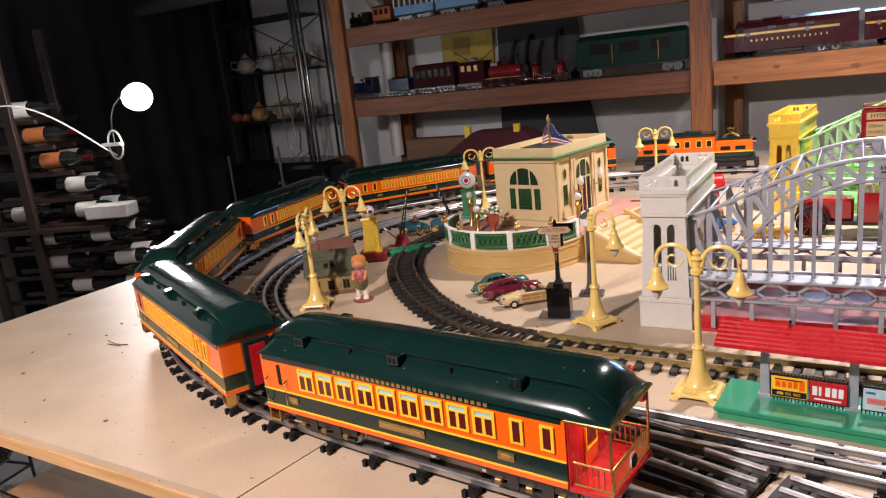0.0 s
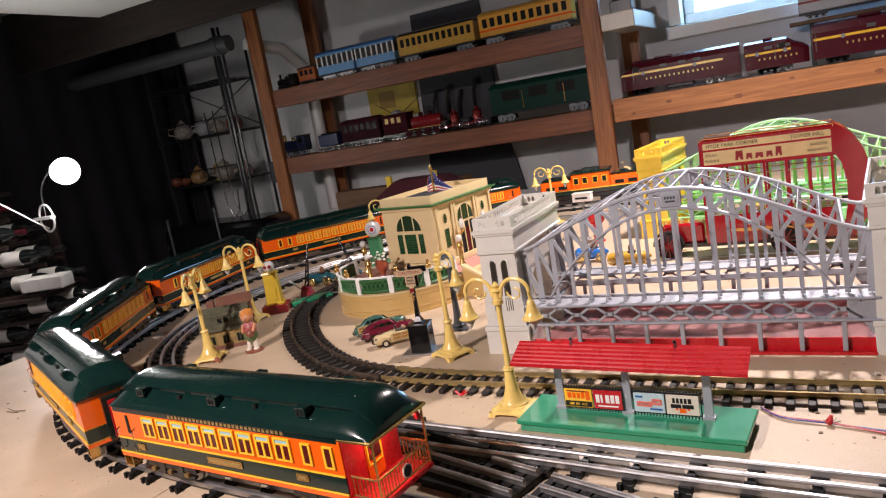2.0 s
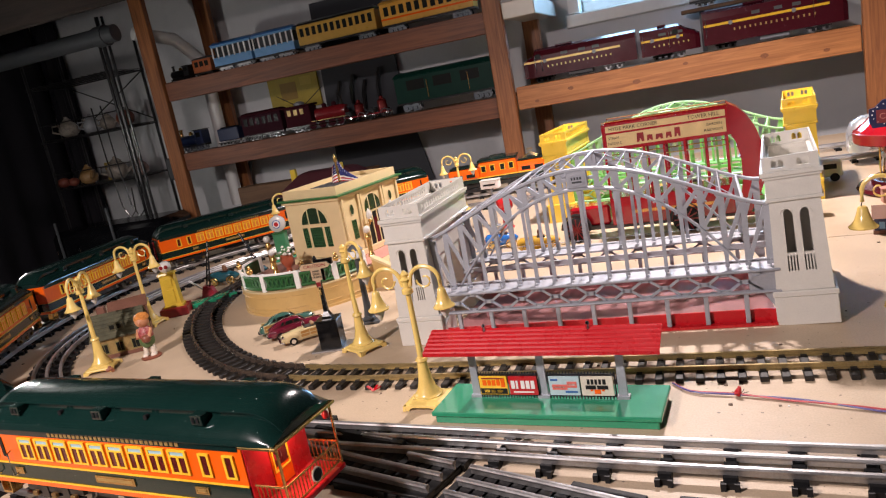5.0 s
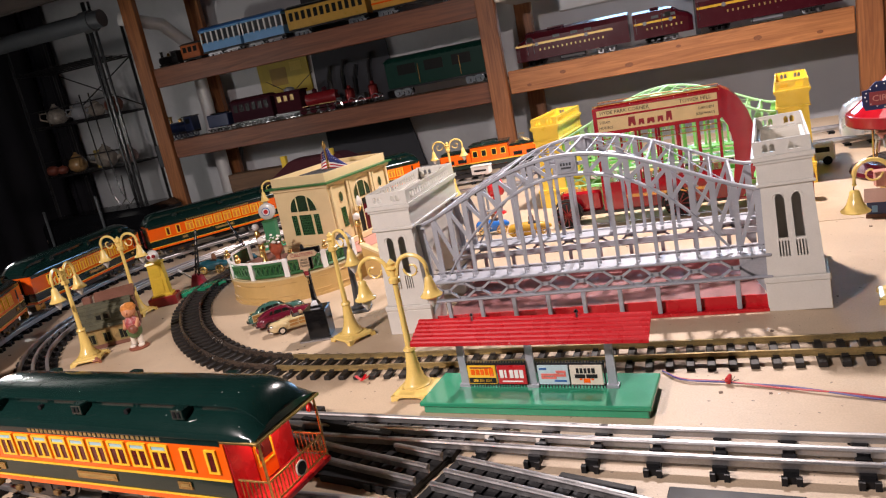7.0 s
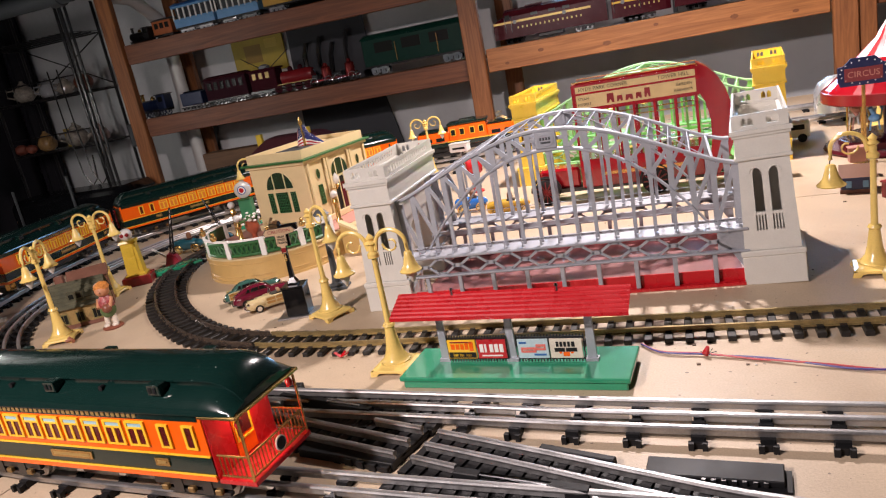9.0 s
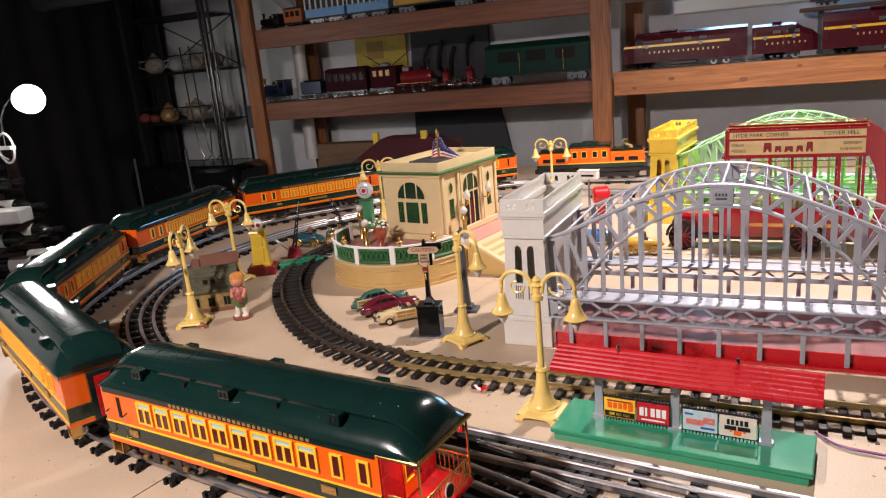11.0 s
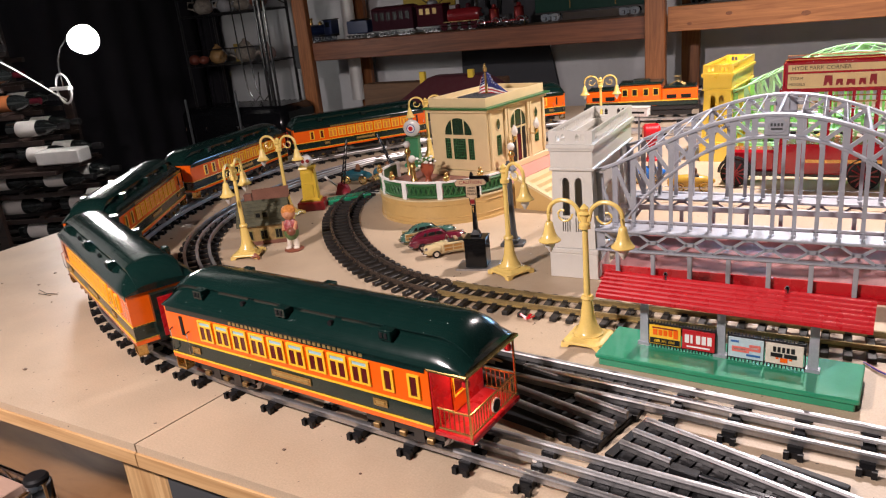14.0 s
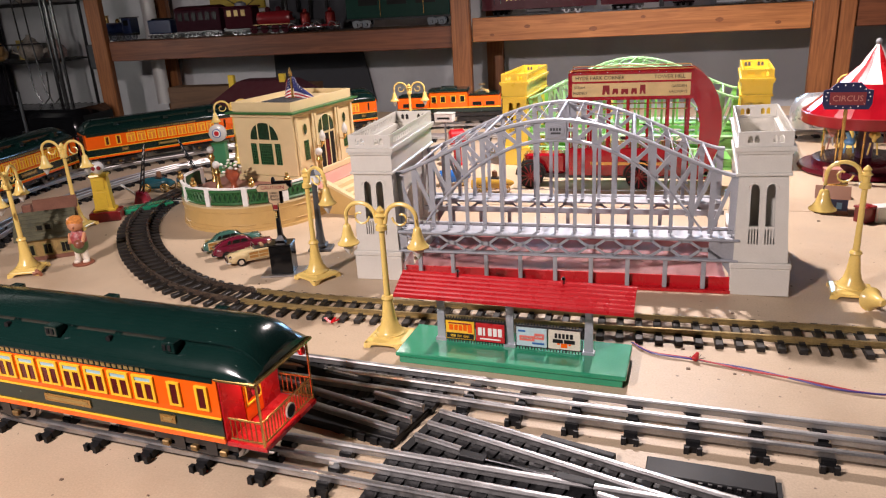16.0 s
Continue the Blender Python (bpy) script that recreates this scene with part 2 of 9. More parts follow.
def lathe(bm, profile, seg=16, at=(0, 0, 0), m=None, mi=0, cap=True):
    """Turn a profile of (radius, height) about z."""
    rings = []
    for r, z in profile:
        ring = []
        for i in range(seg):
            a = 2 * math.pi * i / seg
            p = Vector((r * math.cos(a), r * math.sin(a), z)) + Vector(at)
            ring.append(bm.verts.new(m @ p if m else p))
        rings.append(ring)
    for a, b in zip(rings, rings[1:]):
        for i in range(seg):
            j = (i + 1) % seg
            bm.faces.new((a[i], a[j], b[j], b[i])).material_index = mi
    if cap:
        bm.faces.new(rings[0][::-1]).material_index = mi
        bm.faces.new(rings[-1]).material_index = mi
    return bm


def rod(bm, p, q, r, seg=8, r2=None, mi=0):
    p, q = Vector(p), Vector(q)
    d = q - p
    m = Matrix.Translation(p) @ d.to_track_quat("Z", "Y").to_matrix().to_4x4()
    return lathe(bm, [(r, 0), (r if r2 is None else r2, d.length)], seg, m=m, mi=mi)


def tube(bm, pts, r, seg=6, closed=False, mi=0):
    """A round bar along points."""
    pts = [Vector(p) for p in pts]
    n = len(pts)
    rings = []
    up = Vector((0, 0, 1))
    for i, p in enumerate(pts):
        a, b = (pts[i - 1], pts[(i + 1) % n]) if closed else (pts[max(i - 1, 0)], pts[min(i + 1, n - 1)])
        d = (b - a).normalized()
        s = d.cross(up)
        if s.length < 1e-3:
            s = d.cross(Vector((0, 1, 0)))
        s.normalize()
        u = s.cross(d).normalized()
        rings.append([bm.verts.new(p + r * (math.cos(2 * math.pi * k / seg) * s + math.sin(2 * math.pi * k / seg) * u)) for k in range(seg)])
    for a, b in zip(rings, rings[1:] + ([rings[0]] if closed else [])):
        for k in range(seg):
            j = (k + 1) % seg
            bm.faces.new((a[k], a[j], b[j], b[k])).material_index = mi
    if not closed:
        bm.faces.new(rings[0][::-1]).material_index = mi
        bm.faces.new(rings[-1]).material_index = mi
    return bm


def prism(bm, poly, d0, d1, axis="y", m=None, mi=0):
    """Push a flat outline along an axis. axis y: outline in x, z; axis z: outline in x, y; axis x: outline in y, z."""
    def place(a, b, d):
        p = Vector((a, d, b)) if axis == "y" else Vector((a, b, d)) if axis == "z" else Vector((d, a, b))
        return m @ p if m else p
    lo = [bm.verts.new(place(a, b, d0)) for a, b in poly]
    hi = [bm.verts.new(place(a, b, d1)) for a, b in poly]
    n = len(poly)
    fs = [bm.faces.new(lo), bm.faces.new(hi[::-1])]
    for i in range(n):
        j = (i + 1) % n
        fs.append(bm.faces.new((lo[i], hi[i], hi[j], lo[j])))
    for f in fs:
        f.material_index = mi
    bmesh.ops.recalc_face_normals(bm, faces=fs)
    return bm


def ball(bm, c, r, seg=12, squash=1.0, mi=0):
    prof = [(max(1e-4, r * math.sin(math.pi * k / (seg // 2 + 2))), -r * squash * math.cos(math.pi * k / (seg // 2 + 2))) for k in range(seg // 2 + 3)]
    return lathe(bm, prof, seg, at=c, mi=mi)


def loft(bm, sections, mi=0, cap=True):
    rings = [[bm.verts.new(p) for p in s] for s in sections]
    n = len(rings[0])
    fs = []
    for a, b in zip(rings, rings[1:]):
        for i in range(n):
            j = (i + 1) % n
            fs.append(bm.faces.new((a[i], a[j], b[j], b[i])))
    if cap:
        fs += [bm.faces.new(rings[0][::-1]), bm.faces.new(rings[-1])]
    for f in fs:
        f.material_index = mi
    bmesh.ops.recalc_face_normals(bm, faces=fs)
    return bm


def grid_plate(bm, xs, zs, holes, y0, y1):
    """A plate over a grid of xs by zs with cells left out, as one joined piece."""
    solid = lambda i, j: 0 <= i < len(xs) - 1 and 0 <= j < len(zs) - 1 and (i, j) not in holes
    vv = {}

    def v(i, j, k):
        if (i, j, k) not in vv:
            vv[i, j, k] = bm.verts.new((xs[i], (y0, y1)[k], zs[j]))
        return vv[i, j, k]

    for i in range(len(xs) - 1):
        for j in range(len(zs) - 1):
            if not solid(i, j):
                continue
            bm.faces.new((v(i, j, 0), v(i + 1, j, 0), v(i + 1, j + 1, 0), v(i, j + 1, 0)))
            bm.faces.new((v(i, j, 1), v(i, j + 1, 1), v(i + 1, j + 1, 1), v(i + 1, j, 1)))
            for di, dj, a, b in ((-1, 0, (i, j), (i, j + 1)), (1, 0, (i + 1, j + 1), (i + 1, j)), (0, -1, (i + 1, j), (i, j)), (0, 1, (i, j + 1), (i + 1, j + 1))):
                if not solid(i + di, j + dj):
                    bm.faces.new((v(*a, 0), v(*b, 0), v(*b, 1), v(*a, 1)))
    bmesh.ops.recalc_face_normals(bm, faces=bm.faces[:])
    return bm


def text(body, size, m, material, parent, name="lettering", depth=0.0004):
    cu = bpy.data.curves.new(name, "FONT")
    cu.body, cu.size, cu.extrude, cu.align_x, cu.align_y = body, size, depth, "CENTER", "CENTER"
    cu.resolution_u = 2
    tmp = bpy.data.objects.new(name, cu)
    scene.collection.objects.link(tmp)
    dg = bpy.context.evaluated_depsgraph_get()
    me = bpy.data.meshes.new_from_object(tmp.evaluated_get(dg))
    bpy.data.objects.remove(tmp)
    me.materials.clear()
    me.materials.append(material)
    ob = new(name, me)
    ob.parent = parent
    ob.matrix_local = m
    return ob


def arch_pts(x0, x1, z0, z1, n=8):
    """Outline of an opening with a round head."""
    r = (x1 - x0) / 2
    c = (x0 + x1) / 2
    return [(x0, z0), (x1, z0)] + [(c + r * math.cos(math.pi * k / n), z1 - r + r * math.sin(math.pi * k / n)) for k in range(n + 1)]


def curve(points, step=0.01):
    """A smooth path through points in the plane: list of (x, y, heading) evenly spaced."""
    P = [Vector((*p, 0)) for p in points]
    P = [2 * P[0] - P[1]] + P + [2 * P[-1] - P[-2]]
    dense = []
    for i in range(1, len(P) - 2):
        for k in range(40):
            t = k / 40
            a, b, c, d = P[i - 1], P[i], P[i + 1], P[i + 2]
            dense.append(0.5 * ((2 * b) + (c - a) * t + (2 * a - 5 * b + 4 * c - d) * t * t + (3 * b - a - 3 * c + d) * t ** 3))
    dense.append(P[-2])
    out, acc = [dense[0]], 0.0
    for p, q in zip(dense, dense[1:]):
        L = (q - p).length
        while acc + L >= step:
            p = p + (q - p) * ((step - acc) / L)
            L = (q - p).length
            acc = 0.0
            out.append(p.copy())
        acc += L
    res = []
    for i, p in enumerate(out):
        d = out[min(i + 1, len(out) - 1)] - out[max(i - 1, 0)]
        res.append((p.x, p.y, math.atan2(d.y, d.x)))
    return res


def offset(path, d):
    return [(x - d * math.sin(h), y + d * math.cos(h), h) for x, y, h in path]

# ---- the room ----
def slab(name, rows, material, label, category, bev=0.0):
    return whole(name, boxes(*rows, bev=bev), material, pose(0, 0, 0), label, category, kind="structure")


slab("floor", [(-5.5, 4.2, -3.7, 2.9, -0.1, 0.0)], CONCRETE, "grey concrete basement floor", "floor")
WX0, WX1, WZ0, WZ1 = -0.02, 1.12, 1.545, 2.12  # window opening
slab("wall_north", [(-3.6, WX0, 2.72, 2.92, 0, 2.5), (WX1, 4.2, 2.72, 2.92, 0, 2.5), (WX0, WX1, 2.72, 2.92, 0, WZ0), (WX0, WX1, 2.72, 2.92, WZ1, 2.5)], BLOCK,
     "white-painted concrete block basement wall", "wall")
slab("wall_west", [(-3.8, -3.6, -3.7, 2.72, 0, 2.5)], PLASTER, "off-white painted side wall", "wall")
slab("wall_east", [(4.0, 4.2, -3.7, 2.72, 0, 2.5)], PLASTER, "off-white painted side wall", "wall")
slab("wall_south", [(-3.6, 4.0, -3.9, -3.7, 0, 2.5)], PLASTER, "off-white painted rear wall", "wall")
slab("ceiling", [(-3.8, 4.2, -3.9, 2.9, 2.5, 2.6)] + [(-3.6, 4.0, y, y + 0.045, 2.28, 2.5) for y in np.arange(-3.2, 2.6, 0.41)], JOIST, "dark open wooden ceiling joists", "ceiling")
slab("baseboard", [(-3.6, 4.0, 2.70, 2.72, 0, 0.09)], DGREY, "grey base board along the block wall", "trim")

bm = B()
n = 60
top = []
for k in range(n + 1):
    y = 0.85 + 1.83 * k / n
    top.append((-3.52 + 0.014 * math.sin(k * 0.9) + 0.012 * math.sin(k * 0.37), y))
prism(bm, top + [(x - 0.006, y) for x, y in top[::-1]], 0.05, 2.3, "z")
whole("dark_curtain", bm, DARKWALL, pose(0, 0, 0), "black cloth curtain hanging in loose folds", "curtain", smooth=True)
bm = B()
back = [(-3.5 + 0.21 * k / 10, 2.66 + 0.012 * math.sin(k * 1.7)) for k in range(11)]
prism(bm, back + [(x, y + 0.006) for x, y in back[::-1]], 0.05, 2.3, "z")
whole("dark_curtain", bm, DARKWALL, pose(0, 0, 0), "narrow black cloth hanging in the wall's corner", "curtain", smooth=True)

win = thing("window_1", pose(0, 2.72, 0), "white-framed basement window with pale blue daylight", "window", kind="structure")
part("window_frame", boxes((WX0 + 0.06, WX1 - 0.06, 0.11, 0.16, WZ0 + 0.05, WZ0 + 0.10), (WX0 + 0.06, WX1 - 0.06, 0.11, 0.16, WZ1 - 0.07, WZ1 - 0.02),
                            (WX0 + 0.06, WX0 + 0.11, 0.11, 0.16, WZ0 + 0.10, WZ1 - 0.07), (WX1 - 0.11, WX1 - 0.06, 0.11, 0.16, WZ0 + 0.10, WZ1 - 0.07), bev=0.004), PWHITE, win)
part("window_sill", boxes((WX0 - 0.02, WX1 + 0.02, -0.03, 0.17, WZ0 - 0.02, WZ0 + 0.045), bev=0.006), PWHITE, win)
part("jamb", boxes((WX0, WX0 + 0.055, -0.01, 0.17, WZ0 + 0.05, WZ1)), PWHITE, win)
part("jamb", boxes((WX1 - 0.055, WX1, -0.01, 0.17, WZ0 + 0.05, WZ1)), PWHITE, win)
part("pane", boxes((WX0 + 0.10, WX1 - 0.10, 0.135, 0.14, WZ0 + 0.09, WZ1 - 0.06)), DAY, win, "bright daylight pane")

# ---- the train shelves ----
def stud(x0, x1, y0, y1, z0, z1, label, material=STUD):
    whole("shelf_post", boxes((0, x1 - x0, 0, y1 - y0, 0, z1 - z0), bev=0.004), material, pose(x0, y0, z0), label, "post", "shelf posts")


stud(-2.268, -2.180, 2.18, 2.22, 0, 2.28, "brown-stained stud carrying the train shelves")
stud(-0.322, -0.234, 2.16, 2.20, 0, 2.28, "brown-stained stud carrying the train shelves")
stud(1.188, 1.276, 2.16, 2.20, 0, 2.28, "brown-stained stud carrying the train shelves")
stud(1.279, 1.345, 2.18, 2.26, 0, 2.28, "brown-stained stud doubled beside another")
stud(-2.165, -2.075, 2.60, 2.64, 0, 2.28, "rear brown-stained stud by the wall")
stud(-0.245, -0.160, 2.60, 2.64, 0, 2.28, "rear brown-stained stud by the wall")
stud(1.35, 1.44, 2.60, 2.64, 0, 2.28, "rear brown-stained stud by the wall")


def beam(x0, x1, z0, z1, y, label, material=BEAM):
    whole("shelf_beam", boxes((0, x1 - x0, 0, 0.038, 0, z1 - z0), bev=0.003), material, pose(x0, y, z0), label, "beam", "shelf beams")


SH_L, SH_R, SH_U = 1.262, 1.290, 1.655
beam(-2.178, -0.324, SH_L - 0.098, SH_L, 2.20, "long brown-stained shelf front beam")
beam(-0.232, 1.186, SH_R - 0.105, SH_R, 2.20, "orange-brown knotty pine shelf front beam", LITPINE)
beam(-2.178, -0.324, SH_U - 0.100, SH_U, 2.20, "upper brown-stained shelf front beam")
beam(1.35, 3.6, SH_R - 0.105, SH_R, 2.20, "brown-stained shelf front beam")
for x, z, r in ((0.02, 1.245, 0.010), (0.31, 1.222, 0.013), (0.52, 1.262, 0.008), (0.83, 1.236, 0.012), (1.06, 1.215, 0.009), (-0.14, 1.214, 0.008)):
    bm = B()
    rod(bm, (0, 0, 0), (0, -0.0012, 0), r, 14)
    whole("wood_knot", bm, mat("pine_knot", (0.20, 0.070, 0.024), 0.5, var=0.5, scale=90), pose(x, 2.1998, z) @ Matrix.Diagonal((1.35, 1, 0.8, 1)), "dark round knot in the pine beam", "knot", "beam knots")
whole("stub_beam", boxes((0, 0.15, 0, 0.56, 0, 0.075), bev=0.004), WHITE, pose(-0.2335, 2.17, 1.598), "white-painted short beam end beside a post", "beam")
for x0, x1, z in [(-2.26, -0.324, SH_L), (-0.232, 1.186, SH_R), (-2.26, -0.324, SH_U), (1.35, 3.6, SH_R)]:
    whole("shelf_board", boxes((0, x1 - x0, 0, 0.355, 0, 0.018), bev=0.002), CARD, pose(x0, 2.24, z - 0.02), "brown wooden shelf board", "shelf", "shelf boards")
bm = B()
for k, (r, x) in enumerate([(0.038, -2.135 + 0.02), ]):
    lathe(bm, [(r, 0.9), (r, 1.62), (r, 1.66)], 14, at=(-2.10 - 0.03, 2.52, 0))
tube(bm, [(-2.13, 2.52, 1.66), (-2.14, 2.5, 1.78), (-2.2, 2.4, 1.9), (-2.3, 2.2, 1.95)], 0.036, 12)
whole("drain_pipe", bm, PWHITE, pose(0, 0, 0), "white plastic drain pipe rising behind the shelves", "pipe", smooth=True)
bm = B()
rod(bm, (-3.55, 1.95, 1.93), (-2.28, 2.05, 1.95), 0.045, 16)
rod(bm, (-2.40, 2.05, 1.948), (-2.34, 2.05, 1.949), 0.055, 16)
whole("overhead_pipe", bm, DGREY, pose(0, 0, 0), "grey overhead drain pipe with a coupling", "pipe", smooth=True)
bm = B()
rod(bm, (-2.13, 2.66, 0.9), (-2.0, 2.66, 1.30), 0.012, 8)
whole("conduit", bm, DGREY, pose(-0.02, 0, 0), "grey conduit against the wall", "pipe")

whole("header_joist", boxes((0, 2.9, 0, 0.045, 0, 0.34), bev=0.004), JOIST, pose(-3.55, 1.62, 2.0), "dark wooden joist hanging below the ceiling", "beam")

# ---- the layout table ----
table = thing("layout_table", pose(0, -0.678, 0, 0, 0, -1.4), "large train layout table with buff board top", "table")
SEAM = -0.315


def panel(poly):
    bm = B()
    prism(bm, poly, T - 0.012, T, "z")
    return bm


YB = 2.70
part("top_panel", panel([(-1.44, 0.0), (SEAM - 0.0012, 0.0), (SEAM + 0.150, 1.16), (-1.44, 1.16)]), BOARD, table)
part("top_panel", panel([(-1.44, 1.1625), (SEAM + 0.1505, 1.1625), (SEAM + 0.30, YB), (-1.44, YB)]), BOARD, table)
part("top_panel", panel([(SEAM + 0.0012, 0.0), (2.3, 0.0), (2.3, 1.19), (SEAM + 0.1522, 1.19)]), BOARD, table)
part("top_panel", panel([(SEAM + 0.1548, 1.1925), (2.3, 1.1925), (2.3, YB), (SEAM + 0.303, YB)]), BOARD, table)
part("deck_sheet", boxes((-1.443, SEAM - 0.001, -0.003, YB, T - 0.032, T - 0.0125), (SEAM + 0.001, 2.3, -0.003, YB, T - 0.032, T - 0.0125)), PINE, table, "bare plywood sheet edge")
part("apron", boxes((-0.22, 2.3, 0.06, 0.098, T - 0.17, T - 0.033)), PINE, table)
for x, y in [(-1.375, 0.02), (-0.375, 0.012), (1.2, 0.02), (-1.4, 2.2), (0.2, 2.2), (2.1, 2.2)]:
    part("leg", boxes((x, x + 0.09, y, y + 0.09, 0, T - 0.033), bev=0.004), PINEZ, table)
part("bracket", boxes((-0.282, -0.16, 0.010, 0.013, T - 0.16, T - 0.035), bev=0.001), DGREY, table, "galvanised steel bracket")
bm = B()
lathe(bm, [(0.012, 0), (0.012, 0.002), (0.008, 0.002), (0.008, 0.008)], 8, m=pose(-0.235, 0.010, T - 0.09, 90))
part("bolt", bm, CHROME, table, smooth=False)
UNDER = wood("brown_shelf_board", (0.20, 0.095, 0.035), (0.34, 0.175, 0.065), 0.6, "X", 3)
part("under_shelf", boxes((-1.36, -0.385, -0.01, 0.72, 0.52, 0.54), bev=0.002), UNDER, table, "brown lower shelf board")
part("shelf_cleat", boxes((-1.36, -0.385, 0.66, 0.70, 0.47, 0.519)), PINE, table)
# chrome wire cart with a wooden top beside the table
CART = (-0.575, -0.668, 0.785)
low = thing("kitchen_cart", pose(CART[0], CART[1], 0, 0, 0, -1.6), "chrome wire cart with a pinkish plywood top", "cart")
PLY = wood("pink_plywood", (0.40, 0.26, 0.20), (0.56, 0.38, 0.29), 0.45, "X", 5)
for k in range(3):
    part("top_plank", boxes((-0.70, -0.012, -0.012 - 0.15 * (k + 1), -0.0135 - 0.15 * k, 0.757, 0.776), bev=0.0015), PLY, low)
for x in (-0.712, 0.0):
    for y in (-0.46, 0.0):
        bm = B()
        lathe(bm, [(0.0125, 0.0), (0.0125, 0.750)], 14, at=(x, y, 0))
        po = part("post", bm, CHROME, low, smooth=True)
        bm = B()
        lathe(bm, [(0.017, 0.735), (0.019, 0.740), (0.020, 0.772), (0.018, 0.776)], 16, at=(x, y, 0))
        part("collar", bm, CHROME, po, "chrome post collar", smooth=True)
        bm = B()
        lathe(bm, [(0.0175, 0.7762), (0.0180, 0.781), (0.015, 0.785)], 16, at=(x, y, 0))
        part("cap", bm, BLACK, po, "black plastic post cap", smooth=True)
for z in (0.752, 0.770):
    for a, b2 in (((-0.70, 0.004), (-0.014, 0.004)), ((0.006, -0.014), (0.006, -0.446)), ((-0.718, -0.014), (-0.718, -0.446))):
        bm = B()
        rod(bm, (*a, z), (*b2, z), 0.0032, 8)
        part("edge_wire", bm, CHROME, low)
for k in range(12):
    bm = B()
    tube(bm, [(-0.68 + k * 0.055, 0.004, 0.752), (-0.655 + k * 0.055, 0.004, 0.770), (-0.63 + k * 0.055, 0.004, 0.752)], 0.0018, 5)
    part("edge_truss", bm, CHROME, low)
part("lower_shelf", boxes((-0.70, -0.012, -0.45, -0.01, 0.30, 0.315)), PLY, low)
# black bin under the table
bm = B()
lathe(bm, [(0.11, 0), (0.13, 0.34), (0.135, 0.345), (0.135, 0.36), (0.12, 0.36), (0.10, 0.02)], 22)
whole("waste_bin", bm, BLACK, pose(-1.20, 0.05, 0), "black plastic waste bin under the table", "bin", smooth=True)

# ---- track ----
def rail(bm, path, d, z0, prof):
    pts = offset(path, d)
    secs = []
    for x, y, h in pts:
        s, c = -math.sin(h), math.cos(h)
        secs.append([Vector((x + s * u, y + c * u, z0 + w)) for u, w in prof])
    return loft(bm, secs)


TUBULAR = [(u, 0.75 * w) for u, w in [(0.0012, 0.0), (0.0012, 0.007), (0.003, 0.0085), (0.0036, 0.0112), (0.0026, 0.0138), (0.0, 0.0148), (-0.0026, 0.0138), (-0.0036, 0.0112), (-0.003, 0.0085), (-0.0012, 0.007), (-0.0012, 0.0)]]
RAILG = [(0.0035, 0.0), (0.0035, 0.001), (0.0008, 0.0018), (0.0008, 0.006), (0.0018, 0.0068), (0.0018, 0.0085), (-0.0018, 0.0085), (-0.0018, 0.0068), (-0.0008, 0.006), (-0.0008, 0.0018), (-0.0035, 0.001), (-0.0035, 0.0)]

bm = B()
box(bm, -0.0055, 0.0055, -0.040, 0.040, 0, 0.0075)
for s in (-1, 0, 1):
    box(bm, -0.0072, 0.0072, s * 0.027 - 0.006, s * 0.027 + 0.006, 0, 0.0098)
for s in (-1, 1):
    box(bm, -0.0095, -0.0040, s * 0.041 - 0.003, s * 0.041 + 0.003, 0, 0.0085)
    box(bm, 0.0040, 0.0095, s * 0.041 - 0.003, s * 0.041 + 0.003, 0, 0.0085)
tie_src = link("tie", bm, BLACK)
TIE_T = tie_src.data
bpy.data.objects.remove(tie_src)
bm = boxes((-0.0055, 0.0055, -0.046, 0.046, 0, 0.0075), bev=0.001)
for s in (-1, 1):
    box(bm, -0.004, 0.004, s * 0.0225 - 0.006, s * 0.0225 + 0.006, 0.0075, 0.0095)
tie_src = link("tie", bm, TIE)
TIE_G = tie_src.data
bpy.data.objects.remove(tie_src)
bm = boxes((-0.005, 0.005, -0.008, 0.008, 0.0, 0.002), (-0.006, 0.006, -0.004, 0.004, 0.002, 0.012))
pin_src = link("rail_clip", bm, CHROME)
CLIP = pin_src.data
bpy.data.objects.remove(pin_src)
LATE = []  # small repeated pieces, laid at the end


def track(name, points, kind, label, step):
    path = curve(points, 0.02 if kind == "tubular" else 0.005)
    t = thing(name, pose(0, 0, T), label, "track", "toy train tracks")
    if kind == "tubular":
        for d, m in ((-0.027, STEEL), (0.0, STEEL), (0.027, STEELD)):
            bm = B()
            rail(bm, path, d, 0.0092, TUBULAR)
            part("rail", bm, m, t, smooth=True)
    else:
        for d in (-0.0225, 0.0225):
            bm = B()
            rail(bm, path, d, 0.0075, RAILG)
            part("rail", bm, BRASSRAIL if kind == "brass" else BROWNRAIL, t)
    fine, gone = [], 1.0
    for x, y, h in curve(points, 0.003):
        gone += 0.003
        if gone >= (step * 0.62 if kind == "tubular" and x < -0.36 else step):
            fine.append((x, y, h))
            gone = 0.0
    LATE.append((t, fine, kind))
    return t


